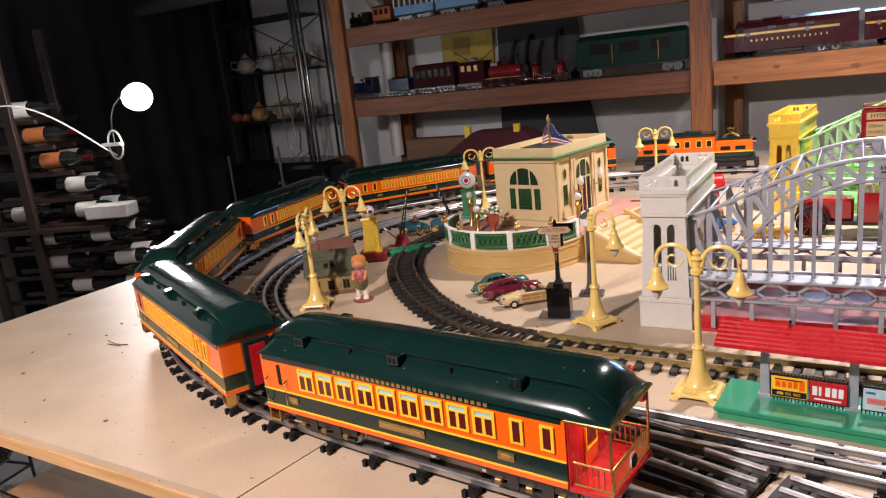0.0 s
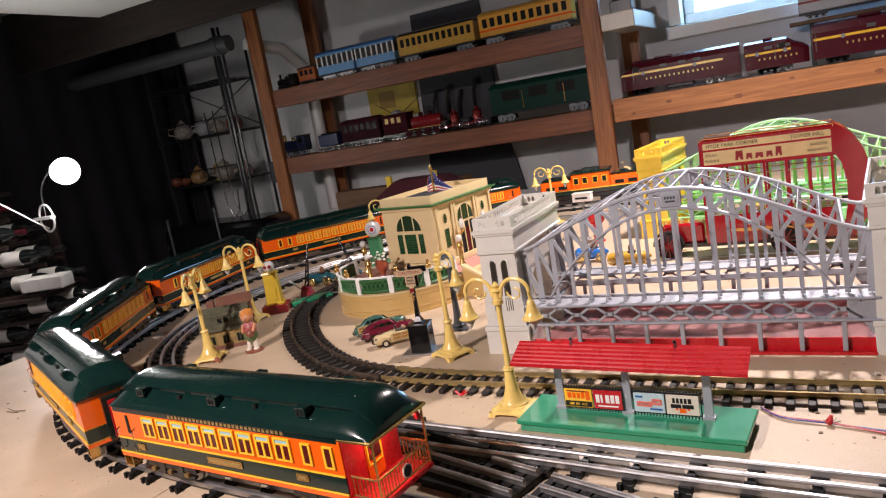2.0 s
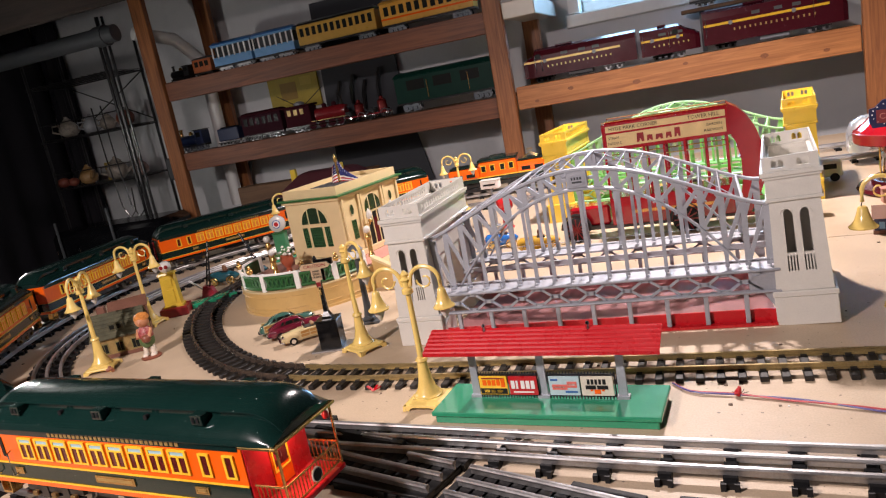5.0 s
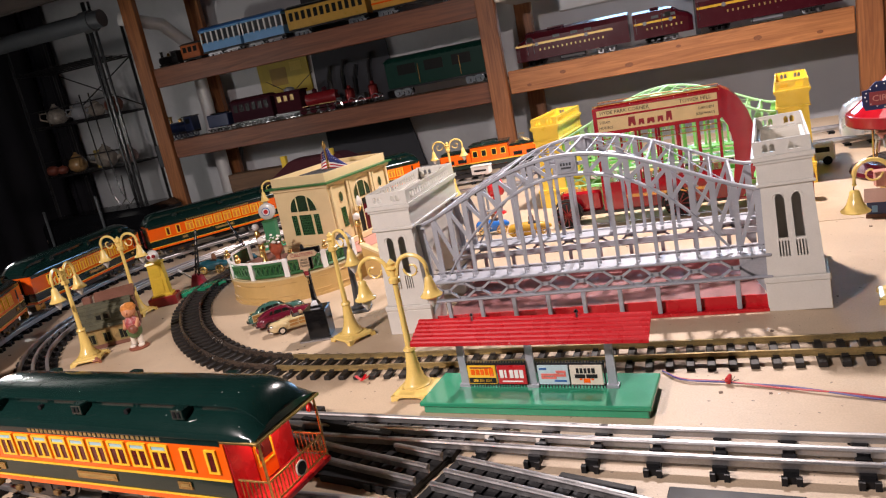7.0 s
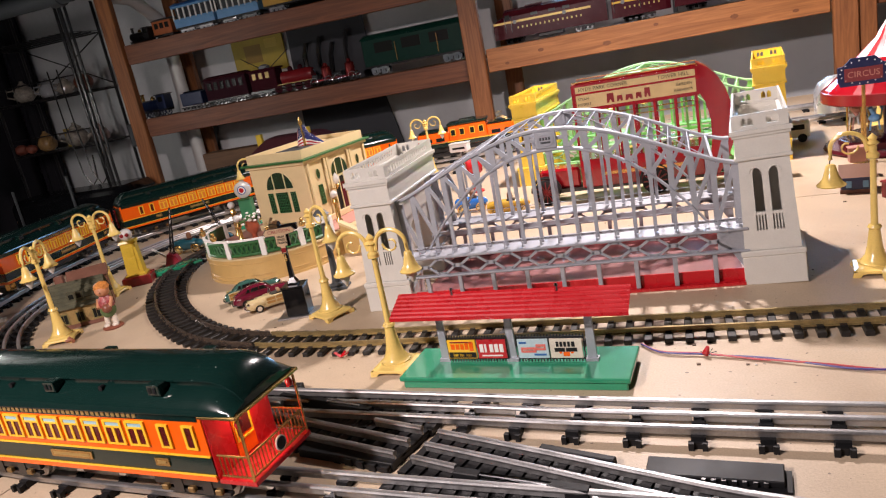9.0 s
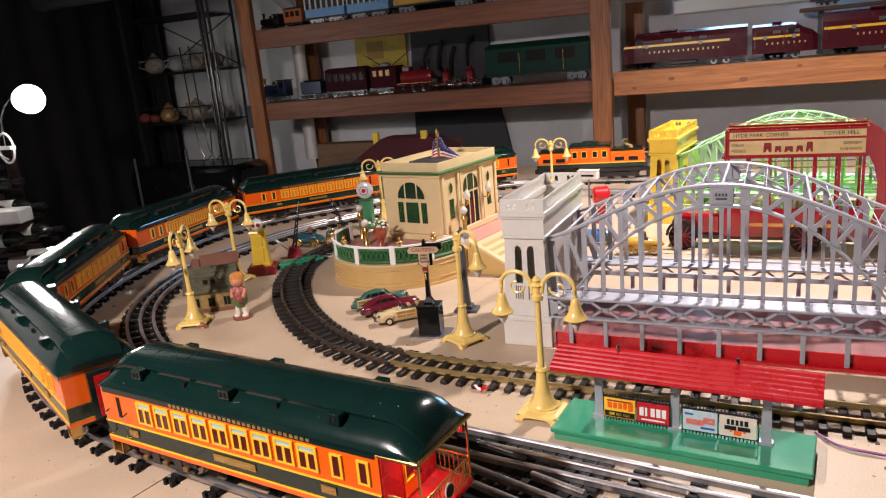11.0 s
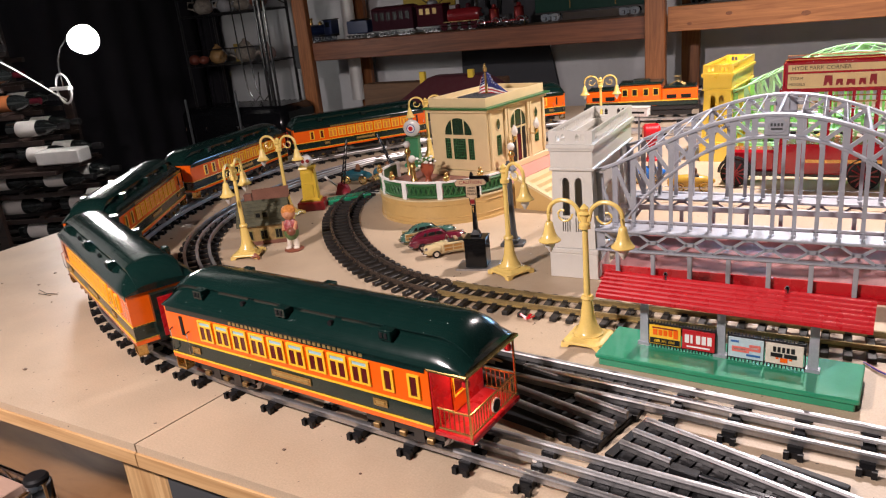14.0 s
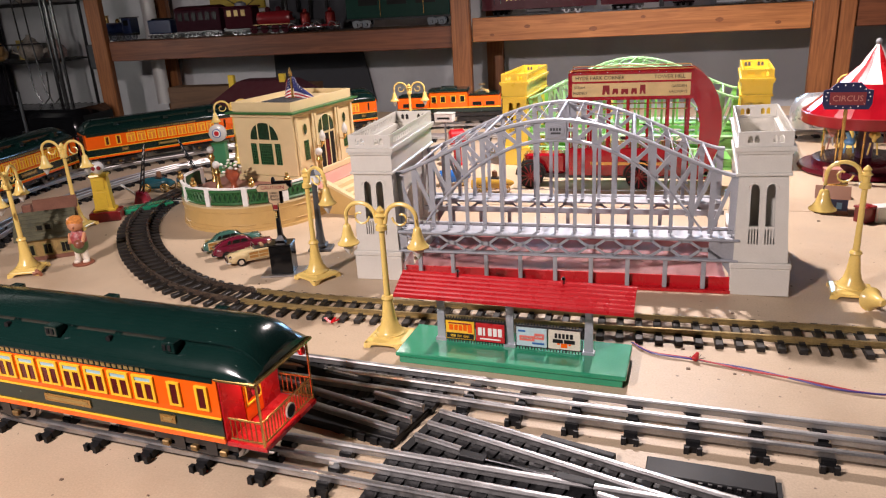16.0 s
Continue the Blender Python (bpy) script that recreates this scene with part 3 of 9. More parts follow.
TRAIN_PTS = [(2.2, -0.70), (0.9, -0.612), (0.45, -0.573), (0.184, -0.548), (-0.05, -0.526), (-0.3, -0.497), (-0.53, -0.448), (-0.76, -0.345), (-0.975, -0.165), (-1.13, 0.09), (-1.215, 0.36),
             (-1.25, 0.60), (-1.20, 0.83), (-1.04, 1.05), (-0.82, 1.28), (-0.58, 1.47), (-0.33, 1.575), (0.0, 1.61), (0.6, 1.62), (2.2, 1.62)]
track("tubular_track", TRAIN_PTS, "tubular", "three-rail tubular steel track on black ties", 0.0745)
UPPER_PTS = [(2.2, -0.555), (1.2, -0.463), (0.745, -0.425), (0.44, -0.398), (0.27, -0.379), (0.0, -0.350), (-0.25, -0.327), (-0.39, -0.305), (-0.55, -0.255), (-0.71, -0.165), (-0.86, -0.03), (-0.955, 0.12),
             (-1.01, 0.30), (-1.02, 0.5), (-0.97, 0.76), (-0.84, 0.98), (-0.62, 1.18), (-0.36, 1.31), (0.0, 1.35), (0.6, 1.36), (2.2, 1.36)]
track("tubular_track", UPPER_PTS, "tubular", "three-rail tubular steel track curving round the layout", 0.066)
G_PTS = [(2.2, -0.175), (1.2, -0.162), (0.78, -0.155), (0.55, -0.15), (0.3, -0.145), (0.12, -0.141), (0.0, -0.138), (-0.10, -0.1305), (-0.17, -0.120), (-0.24, -0.103), (-0.315, -0.072), (-0.40, -0.017), (-0.47, 0.040),
         (-0.53, 0.098), (-0.60, 0.18), (-0.665, 0.275), (-0.72, 0.40), (-0.735, 0.53), (-0.70, 0.65), (-0.61, 0.79), (-0.47, 0.90), (-0.25, 0.955)]
G_LINE = [p[:2] for p in curve(G_PTS, 0.02)]
G_JOIN = next(i for i, p in enumerate(G_LINE) if p[0] < -0.145)
track("garden_track", G_LINE[:G_JOIN + 1], "brass", "two-rail brass track with dense dark ties", 0.0262)
track("garden_track", G_LINE[G_JOIN:], "brown", "dark brown curved two-rail track round the terrace", 0.0255)

DIAG = [(-0.235, -0.328), (-0.14, -0.345), (-0.05, -0.369), (0.05, -0.398), (0.118, -0.420), (0.193, -0.443), (0.262, -0.464), (0.343, -0.490), (0.421, -0.516), (0.50, -0.543), (0.60, -0.574), (0.72, -0.596)]


def box_mesh(name, rows, material):
    ob = link(name, boxes(*rows), material)
    me = ob.data
    bpy.data.objects.remove(ob)
    return me


RIB_D = box_mesh("rib", [(-0.0052, 0.0052, -0.0445, 0.0445, 0, 0.0088)], BLACK)
RIB_T = box_mesh("rib", [(-0.0052, 0.0052, -0.0435, 0.0435, 0, 0.0084)], BLACK)
BED = [(0.0415, 0.0), (0.0415, 0.0052), (-0.0415, 0.0052), (-0.0415, 0.0)]


def stretch(points, x0, x1, step):
    return [p for p in curve(points, step) if x0 <= p[0] <= x1 and p[1] < 0]


def track_switch(label, through_pts, t0, t1, d0, d1, skip):
    """A turnout: black ribbed bed under the through line and the diverging line, with the diverging rails."""
    sw = thing("track_switch", pose(0, 0, T), label, "track", "toy train tracks")
    bm = B()
    rail(bm, stretch(through_pts, t0, t1, 0.02), 0.0, 0.0, BED)
    part("roadbed", bm, BLACK, sw, "black plastic roadbed")
    bm = B()
    rail(bm, stretch(DIAG, d0, d1, 0.012), 0.0, 0.0, [(u * 1.02, w * 1.12) for u, w in BED])
    part("roadbed", bm, BLACK, sw, "black plastic roadbed")
    for pts, a, b, me in ((through_pts, t0, t1, RIB_T), (DIAG, d0, d1, RIB_D)):
        gone = 1.0
        for x, y, h in stretch(pts, a + 0.006, b - 0.006, 0.002):
            gone += 0.002
            if gone < 0.0172:
                continue
            gone = 0.0
            ob = new("rib", me)
            ob.parent = sw
            ob.matrix_local = pose(x, y, 0, 0, 0, math.degrees(h))
    for d in (-0.027, 0.0, 0.027):
        path = [p for p in stretch(DIAG, d0, d1, 0.012) if not skip[0] < p[0] - 0.3 * d < skip[1] or d != skip[2]]
        for lo, hi in ((d0, skip[0]), (skip[1], d1)) if d == skip[2] else ((d0, d1),):
            piece = [p for p in path if lo <= p[0] <= hi]
            if len(piece) > 2:
                bm = B()
                rail(bm, piece, d, 0.0094, TUBULAR)
                part("rail", bm, STEELD, sw, smooth=True)
    return sw


def block(sw, name, x, y, rz, L, w, z0, z1, material=BLACK, label=""):
    ob = part(name, boxes((-L / 2, L / 2, -w / 2, w / 2, z0, z1), bev=0.0008), material, sw, label)
    ob.matrix_local = pose(x, y, 0, 0, 0, rz)
    return ob


sw = track_switch("black-based track switch leaving the platform line", UPPER_PTS, -0.262, 0.262, -0.225, 0.246, (0.015, 0.16, 0.027))
block(sw, "side_block", -0.049, -0.404, -5, 0.122, 0.016, 0.0, 0.0165)
block(sw, "side_block", 0.056, -0.434, -8, 0.070, 0.018, 0.0, 0.0120)
block(sw, "side_block", 0.165, -0.468, -12, 0.138, 0.022, 0.0, 0.0105)
block(sw, "side_block", -0.043, -0.294, -5, 0.116, 0.011, 0.0, 0.0130)
block(sw, "frog", 0.050, -0.353, -15, 0.090, 0.008, 0.0080, 0.0215, BLACK, "raised black plastic frog")
block(sw, "frog", 0.130, -0.378, -15, 0.070, 0.011, 0.0080, 0.0212, BLACK, "raised black plastic frog")
block(sw, "frog_point", 0.118, -0.3735, -15, 0.055, 0.0035, 0.0213, 0.0222, STEEL, "bright frog point")
block(sw, "guard_rail", -0.010, -0.402, -15, 0.085, 0.0035, 0.0090, 0.0185, STEELD, "thin steel guard rail")
sw = track_switch("black-based track switch joining the front line", TRAIN_PTS, 0.216, 0.80, 0.252, 0.66, (0.335, 0.46, -0.027))
block(sw, "frog", 0.327, -0.521, -12, 0.030, 0.011, 0.0080, 0.0218, BLACK, "raised black plastic frog")
block(sw, "frog", 0.434, -0.541, -11, 0.042, 0.010, 0.0080, 0.0212, BLACK, "raised black plastic frog")
block(sw, "frog", 0.380, -0.531, -11, 0.080, 0.010, 0.0080, 0.0165, BLACK)
block(sw, "guard_rail", 0.379, -0.5310, -11, 0.078, 0.0055, 0.0166, 0.0214, CHROME, "bright metal guard rail")
block(sw, "side_block", 0.432, -0.4665, -17, 0.085, 0.008, 0.0, 0.0092)
for x, y, rz, L in [(-0.146, -0.266, -6, 0.118), (0.566, -0.497, -6, 0.124)]:
    mt = thing("switch_motor", pose(x, y, T, 0, 0, rz), "black plastic switch motor housing beside the track", "switch motor", "switch motors")
    part("housing", boxes((-L / 2, L / 2, -0.015, 0.015, 0.004, 0.0105), bev=0.001), BLACK, mt)
    part("base", boxes((-L / 2 + 0.008, L / 2 + 0.006, -0.020, 0.013, 0, 0.004)), BLACK, mt)
    bm = B()
    for k in range(7):
        box(bm, -0.01 + k * 0.009, -0.006 + k * 0.009, -0.0175, -0.010, 0.0045, 0.0095)
    part("grille", bm, BLACKM, mt)
bm = B()
tube(bm, [(-0.10, -0.23, T + 0.004), (-0.08, -0.235, T + 0.012), (-0.085, -0.225, T + 0.004), (-0.07, -0.222, T + 0.003)], 0.0009, 5)
whole("wire", bm, BLACKM, pose(0, 0, 0), "short loop of black hookup wire", "wire")

# ---- the passenger train ----
def roof_sections(L, w, z0, h, tail=0.044):
    prof = [(-w, 0), (-w * 1.0, 0.07), (-w * 0.95, 0.20), (-w * 0.84, 0.36), (-w * 0.70, 0.50), (-w * 0.615, 0.56), (-w * 0.60, 0.565), (-w * 0.595, 0.69), (-w * 0.65, 0.70), (-w * 0.645, 0.74), (-w * 0.52, 0.86), (-w * 0.30, 0.955), (0, 1.0)]
    prof = prof + [(-a, b) for a, b in prof[-2::-1]]
    secs = []
    steps = (0.0, 0.06, 0.20, 0.45, 0.75, 1.0)
    xs = [-L / 2 + tail * k for k in steps]
    fac = [max(0.26, math.sqrt(1 - (1 - k) ** 2)) for k in steps]
    for x, f in list(zip(xs, fac)) + [(-x, f) for x, f in list(zip(xs, fac))[::-1]]:
        secs.append([Vector((x, a * (0.94 + 0.06 * f), z0 + h * b * (f if b > 0.06 else 1))) for a, b in prof])
    return secs


def car_window(parent, x, side, w, h, z, double=True, pane=None):
    y = side * 0.0525
    s = side
    bm = B()
    e = 0.0034
    if double:
        grid_plate(bm, [x - w / 2, x - w / 2 + e, x - 0.0020, x + 0.0020, x + w / 2 - e, x + w / 2], [z - h / 2, z - h / 2 + 0.0022, z + h * 0.20, z + h * 0.27, z + h / 2 - 0.0022, z + h / 2],
                   {(1, 1), (3, 1), (1, 3), (2, 3), (3, 3)}, y - 0.0012, y + 0.0012)
    else:
        grid_plate(bm, [x - w / 2, x - w / 2 + e, x + w / 2 - e, x + w / 2], [z - h / 2, z - h / 2 + 0.0022, z + h / 2 - 0.0022, z + h / 2], {(1, 1)}, y - 0.0012, y + 0.0012)
    fr = part("window", bm, YELLOW, parent)
    part("pane", boxes((x - w / 2 + 0.002, x + w / 2 - 0.002, y - 0.0003, y + 0.0003, z - h / 2 + 0.002, z + h * 0.2)), pane or REDPANE, fr)
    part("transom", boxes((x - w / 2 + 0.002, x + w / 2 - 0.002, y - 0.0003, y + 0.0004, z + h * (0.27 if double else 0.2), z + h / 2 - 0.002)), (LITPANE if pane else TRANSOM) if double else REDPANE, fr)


def truck(parent, x):
    t = new("truck")
    t.parent = parent
    t.location = (x, 0, 0)
    for s in (-1, 1):
        part("side_frame", boxes((-0.055, 0.055, s * 0.038 - 0.003, s * 0.038 + 0.003, 0.017, 0.026), (-0.05, 0.05, s * 0.038 - 0.003, s * 0.038 + 0.003, 0.008, 0.012), (-0.028, -0.014, s * 0.038 - 0.004, s * 0.038 + 0.004, 0.008, 0.026), (0.014, 0.028, s * 0.038 - 0.004, s * 0.038 + 0.004, 0.008, 0.026)), BLACKM, t)
        for k in (-1, 0, 1):
            part("journal_box", boxes((k * 0.038 - 0.0045, k * 0.038 + 0.0045, s * 0.043 - 0.003, s * 0.043 + 0.003, 0.011, 0.018), bev=0.001), OLDBRASS, t, "dull brass journal box")
    for k in (-1, 0, 1):
        bm = B()
        for s in (-1, 1):
            lathe(bm, [(0.0165, s * 0.030), (0.0165, s * 0.025), (0.0185, s * 0.0245), (0.0185, s * 0.0225)], 18, m=pose(k * 0.038, 0, 0.0165, 90))
        rod(bm, (k * 0.038, -0.03, 0.0165), (k * 0.038, 0.03, 0.0165), 0.003)
        part("wheelset", bm, STEELD, t, smooth=True)
    return t


PLATLAMP = glow("platform_lamp_glow", (1.0, 0.78, 0.55), 170.0)


def car_shell(c, L, obs):
    x0, x1 = -L / 2, L / 2 - (0.045 if obs else 0.0)
    hw = 0.0515
    part("lower_side", boxes((x0, x1, -hw, hw, 0.0400, 0.0640)), DGREEN, c, "dark green lower body band")
    part("sill", boxes((x0, x1, -hw - 0.001, hw + 0.001, 0.034, 0.0402)), ORANGE, c)
    part("sill_stripe", boxes((x0, x1, -hw - 0.0016, hw + 0.0016, 0.0402, 0.0418)), YELLOW, c)
    part("upper_side", boxes((x0, x1, -hw, hw, 0.0640, 0.1130)), ORANGE, c, "orange upper body with windows")
    part("belt_stripe", boxes((x0, x1, -hw - 0.0012, hw + 0.0012, 0.0625, 0.0645)), YELLOW, c)
    part("letter_board", boxes((x0 + 0.004, x1 - 0.004, -hw - 0.001, hw + 0.001, 0.1045, 0.1128)), DGREEN, c)
    for s in (-1, 1):
        for k in range(9):
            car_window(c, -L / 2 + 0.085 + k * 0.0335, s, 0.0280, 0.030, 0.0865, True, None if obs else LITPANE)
        for k in range(2):
            car_window(c, -L / 2 + 0.085 + 9 * 0.0335 + 0.006 + k * 0.035, s, 0.0155, 0.028, 0.0855, False)
        part("end_window", boxes((-L / 2 + 0.030, -L / 2 + 0.036, s * 0.0515 - 0.001, s * 0.0515 + 0.001, 0.072, 0.100)), PANE, c)
        for x, w in ((-0.01, 0.068), (-L / 2 + 0.055, 0.016), (L / 2 - 0.115, 0.020)):
            p = part("name_plate", boxes((x - w / 2, x + w / 2, s * 0.0522 - 0.0008, s * 0.0522 + 0.0008, 0.0485, 0.0580)), BRASS, c, "brass name plate with worn lettering")
            part("lettering", boxes((x - w / 2 + 0.004, x + w / 2 - 0.004, s * 0.0522 - 0.0012, s * 0.0522 + 0.0012, 0.0515, 0.0552)), GOLD, p)
        part("roof_lettering", boxes(*[(xx, xx + 0.005, s * 0.0526 - 0.0006, s * 0.0526 + 0.0006, 0.1062, 0.1112) for xx in np.arange(-0.11, 0.11, 0.0078)]), GOLD, c, "row of gold letters")
        for x in (-L / 2 + 0.010, -L / 2 + 0.046):
            bm = B()
            tube(bm, [(x, s * 0.0515, 0.046), (x, s * 0.0565, 0.048), (x, s * 0.0565, 0.078), (x, s * 0.0515, 0.080)], 0.0011, 6)
            part("grab_rail", bm, CHROME, c)
        for x in (-0.17, -0.015, 0.145):
            z = 0.1300
            v = part("roof_vent", boxes((x - 0.0085, x + 0.0085, s * 0.0405 - 0.0075, s * 0.0405 + 0.0075, z, z + 0.0125), bev=0.0008), DGREEN, c)
            part("vent_slot", boxes((x - 0.0060, x - 0.0022, s * 0.0482 - 0.0006, s * 0.0482 + 0.0006, z + 0.003, z + 0.0095), (x + 0.0004, x + 0.0042, s * 0.0482 - 0.0006, s * 0.0482 + 0.0006, z + 0.003, z + 0.0095)), BLACK, v)
        for x in (-0.09, 0.06):
            bm = B()
            rod(bm, (x, s * 0.0375, 0.1335), (x, s * 0.0425, 0.1335), 0.0032, 10)
            part("roof_port", bm, BLACK, c)
    bm = B()
    loft(bm, roof_sections(L + 0.004, 0.0555, 0.1125, 0.0405))
    rf = part("roof", bm, DGREEN, c, "glossy dark green clerestory roof", smooth=True)
    for k in range(7):
        x = -L / 2 + 0.075 + k * (L - 0.15) / 6
        arc = [(a * 0.0555, 0.1125 + 0.0405 * z) for a, z in ((-0.63, 0.757), (-0.52, 0.864), (-0.30, 0.960), (0, 1.005), (0.30, 0.960), (0.52, 0.864), (0.63, 0.757))]
        bm = B()
        prism(bm, arc + [(a, z - 0.0015) for a, z in arc[::-1]], x - 0.0008, x + 0.0008, "x")
        part("roof_seam", bm, DGREEN, rf)
    part("under_frame", boxes((x0 + 0.01, L / 2 - 0.01, -0.035, 0.035, 0.026, 0.034), (-0.06, 0.03, -0.03, 0.03, 0.016, 0.026)), BLACKM, c)
    truck(c, -L / 2 + 0.095)
    truck(c, L / 2 - 0.095)
    for s in (-1, 1):
        for x in (-L / 2 + 0.012, ) + (() if obs else (L / 2 - 0.012,)):
            part("step", boxes((x - 0.010, x + 0.010, s * 0.045 - 0.007, s * 0.045 + 0.007, 0.016, 0.019), (x - 0.010, x - 0.0085, s * 0.045 - 0.007, s * 0.045 + 0.007, 0.016, 0.036), (x + 0.0085, x + 0.010, s * 0.045 - 0.007, s * 0.045 + 0.007, 0.016, 0.036)), BRASS, c, "brass step")
    # vestibule at the front end
    part("vestibule", boxes((-L / 2 - 0.010, -L / 2, -0.020, 0.020, 0.038, 0.108)), DGREEN, c)
    part("vestibule_door", boxes((-L / 2 - 0.012, -L / 2 - 0.0102, -0.012, 0.012, 0.041, 0.102)), RED, c, "red vestibule door")
    for s in (-1, 1):
        bm = B()
        rod(bm, (-L / 2 - 0.001, s * 0.036, 0.052), (-L / 2 + 0.001, s * 0.036, 0.052), 0.0045, 10)
        part("marker_port", bm, DRED, c)
    if not obs:
        part("vestibule", boxes((L / 2, L / 2 + 0.010, -0.020, 0.020, 0.038, 0.108)), DGREEN, c)
        part("vestibule_door", boxes((L / 2 + 0.0102, L / 2 + 0.012, -0.012, 0.012, 0.041, 0.102)), RED, c, "red vestibule door")
    else:
        part("end_wall", boxes((x1, x1 + 0.002, -0.05, -0.016, 0.036, 0.113), (x1, x1 + 0.002, 0.016, 0.05, 0.036, 0.113), (x1, x1 + 0.002, -0.016, 0.016, 0.098, 0.113)), RED, c, "glossy red end wall")
        part("end_door", boxes((x1 + 0.0005, x1 + 0.003, -0.0155, 0.0155, 0.038, 0.098)), ORANGE, c)
        part("door_pane", boxes((x1 + 0.003, x1 + 0.0036, -0.011, 0.011, 0.062, 0.094)), REDPANE, c)
        part("door_trim", boxes((x1 + 0.003, x1 + 0.004, -0.0135, -0.0115, 0.058, 0.097), (x1 + 0.003, x1 + 0.004, 0.0115, 0.0135, 0.058, 0.097), (x1 + 0.003, x1 + 0.004, -0.0135, 0.0135, 0.056, 0.058)), YELLOW, c)
        part("deck", boxes((x1, L / 2 + 0.004, -0.050, 0.050, 0.031, 0.036)), RED, c, "red observation deck")
        bm = B()
        xe = L / 2 + 0.001
        bars = []
        for z in (0.040, 0.064):
            tube(bm, [(x1 + 0.006, -0.0485, z), (xe, -0.0485, z), (xe, 0.0485, z), (x1 + 0.006, 0.0485, z)], 0.0013, 6)
        for k in range(19):
            y = -0.0485 + 0.097 * k / 18
            bm2 = B()
            rod(bm2, (xe, y, 0.040), (xe, y, 0.064), 0.0008, 5)
            bars.append(bm2)
        for s in (-1, 1):
            for k in range(6):
                x = x1 + 0.008 + k * 0.006
                bm2 = B()
                rod(bm2, (x, s * 0.0485, 0.040), (x, s * 0.0485, 0.064), 0.0008, 5)
                bars.append(bm2)
        rlg = part("railing", bm, BRASS, c, "fine brass observation deck railing")
        for bm2 in bars:
            part("baluster", bm2, BRASS, rlg)
        for y in (-0.0485, 0.0485):
            bm = B()
            rod(bm, (xe, y, 0.036), (xe, y, 0.114), 0.0016, 6)
            part("roof_post", bm, BRASS, c)
        part("eave_trim", boxes((x1, L / 2 + 0.0052, -0.0556, 0.0556, 0.1092, 0.1128), bev=0.0008), BRASS, c)
        bm = B()
        rod(bm, (xe + 0.001, 0.0, 0.051), (xe + 0.003, 0.0, 0.051), 0.0085, 18)
        p = part("drumhead", bm, PWHITE, c, "round white drumhead sign")
        bm = B()
        rod(bm, (xe + 0.003, 0.0, 0.051), (xe + 0.0035, 0.0, 0.051), 0.0072, 18)
        part("emblem", bm, BLACK, p)
        bm = B()
        lathe(bm, [(0.006, 0), (0.005, -0.004), (0.001, -0.006)], 12, at=(x1 + 0.022, 0, 0.1100))
        part("platform_lamp", bm, PLATLAMP, c, "small lit platform lamp", smooth=True)
        for s in (-1, 1):
            bm = B()
            lathe(bm, [(0.001, 0), (0.004, 0.002), (0.0045, 0.006), (0.003, 0.010), (0.001, 0.012)], 10, at=(xe - 0.004, s * 0.044, 0.094))
            part("marker_lantern", bm, RED, c, "red tail marker lantern", smooth=True)


RAILTOP = T + 0.0205
CAR_L = 0.492
GAP = 0.062
TPATH = curve(TRAIN_PTS, 0.002)
S0 = min(range(len(TPATH)), key=lambda i: (TPATH[i][0] - 0.155) ** 2 + (TPATH[i][1] + 0.545) ** 2)


def on_track(s0, L):
    s0 += 0.026
    a, b = TPATH[S0 + int((s0 + 0.09) / 0.002)], TPATH[S0 + int((s0 + L - 0.09) / 0.002)]
    h = math.atan2(a[1] - b[1], a[0] - b[0])
    return pose((a[0] + b[0]) / 2, (a[1] + b[1]) / 2, RAILTOP, 0, 0, math.degrees(h))


obs_car = thing("observation_car", on_track(0.0, CAR_L), "orange and green toy observation car with brass railing", "train car", "passenger train")
car_shell(obs_car, CAR_L, True)
coach = thing("passenger_coach", on_track(CAR_L + GAP, CAR_L), "orange and dark green toy passenger coach on the track", "train car", "passenger train")
car_shell(coach, CAR_L, False)
for k in range(2, 6):
    copy_thing(coach, on_track(k * (CAR_L + GAP), CAR_L))


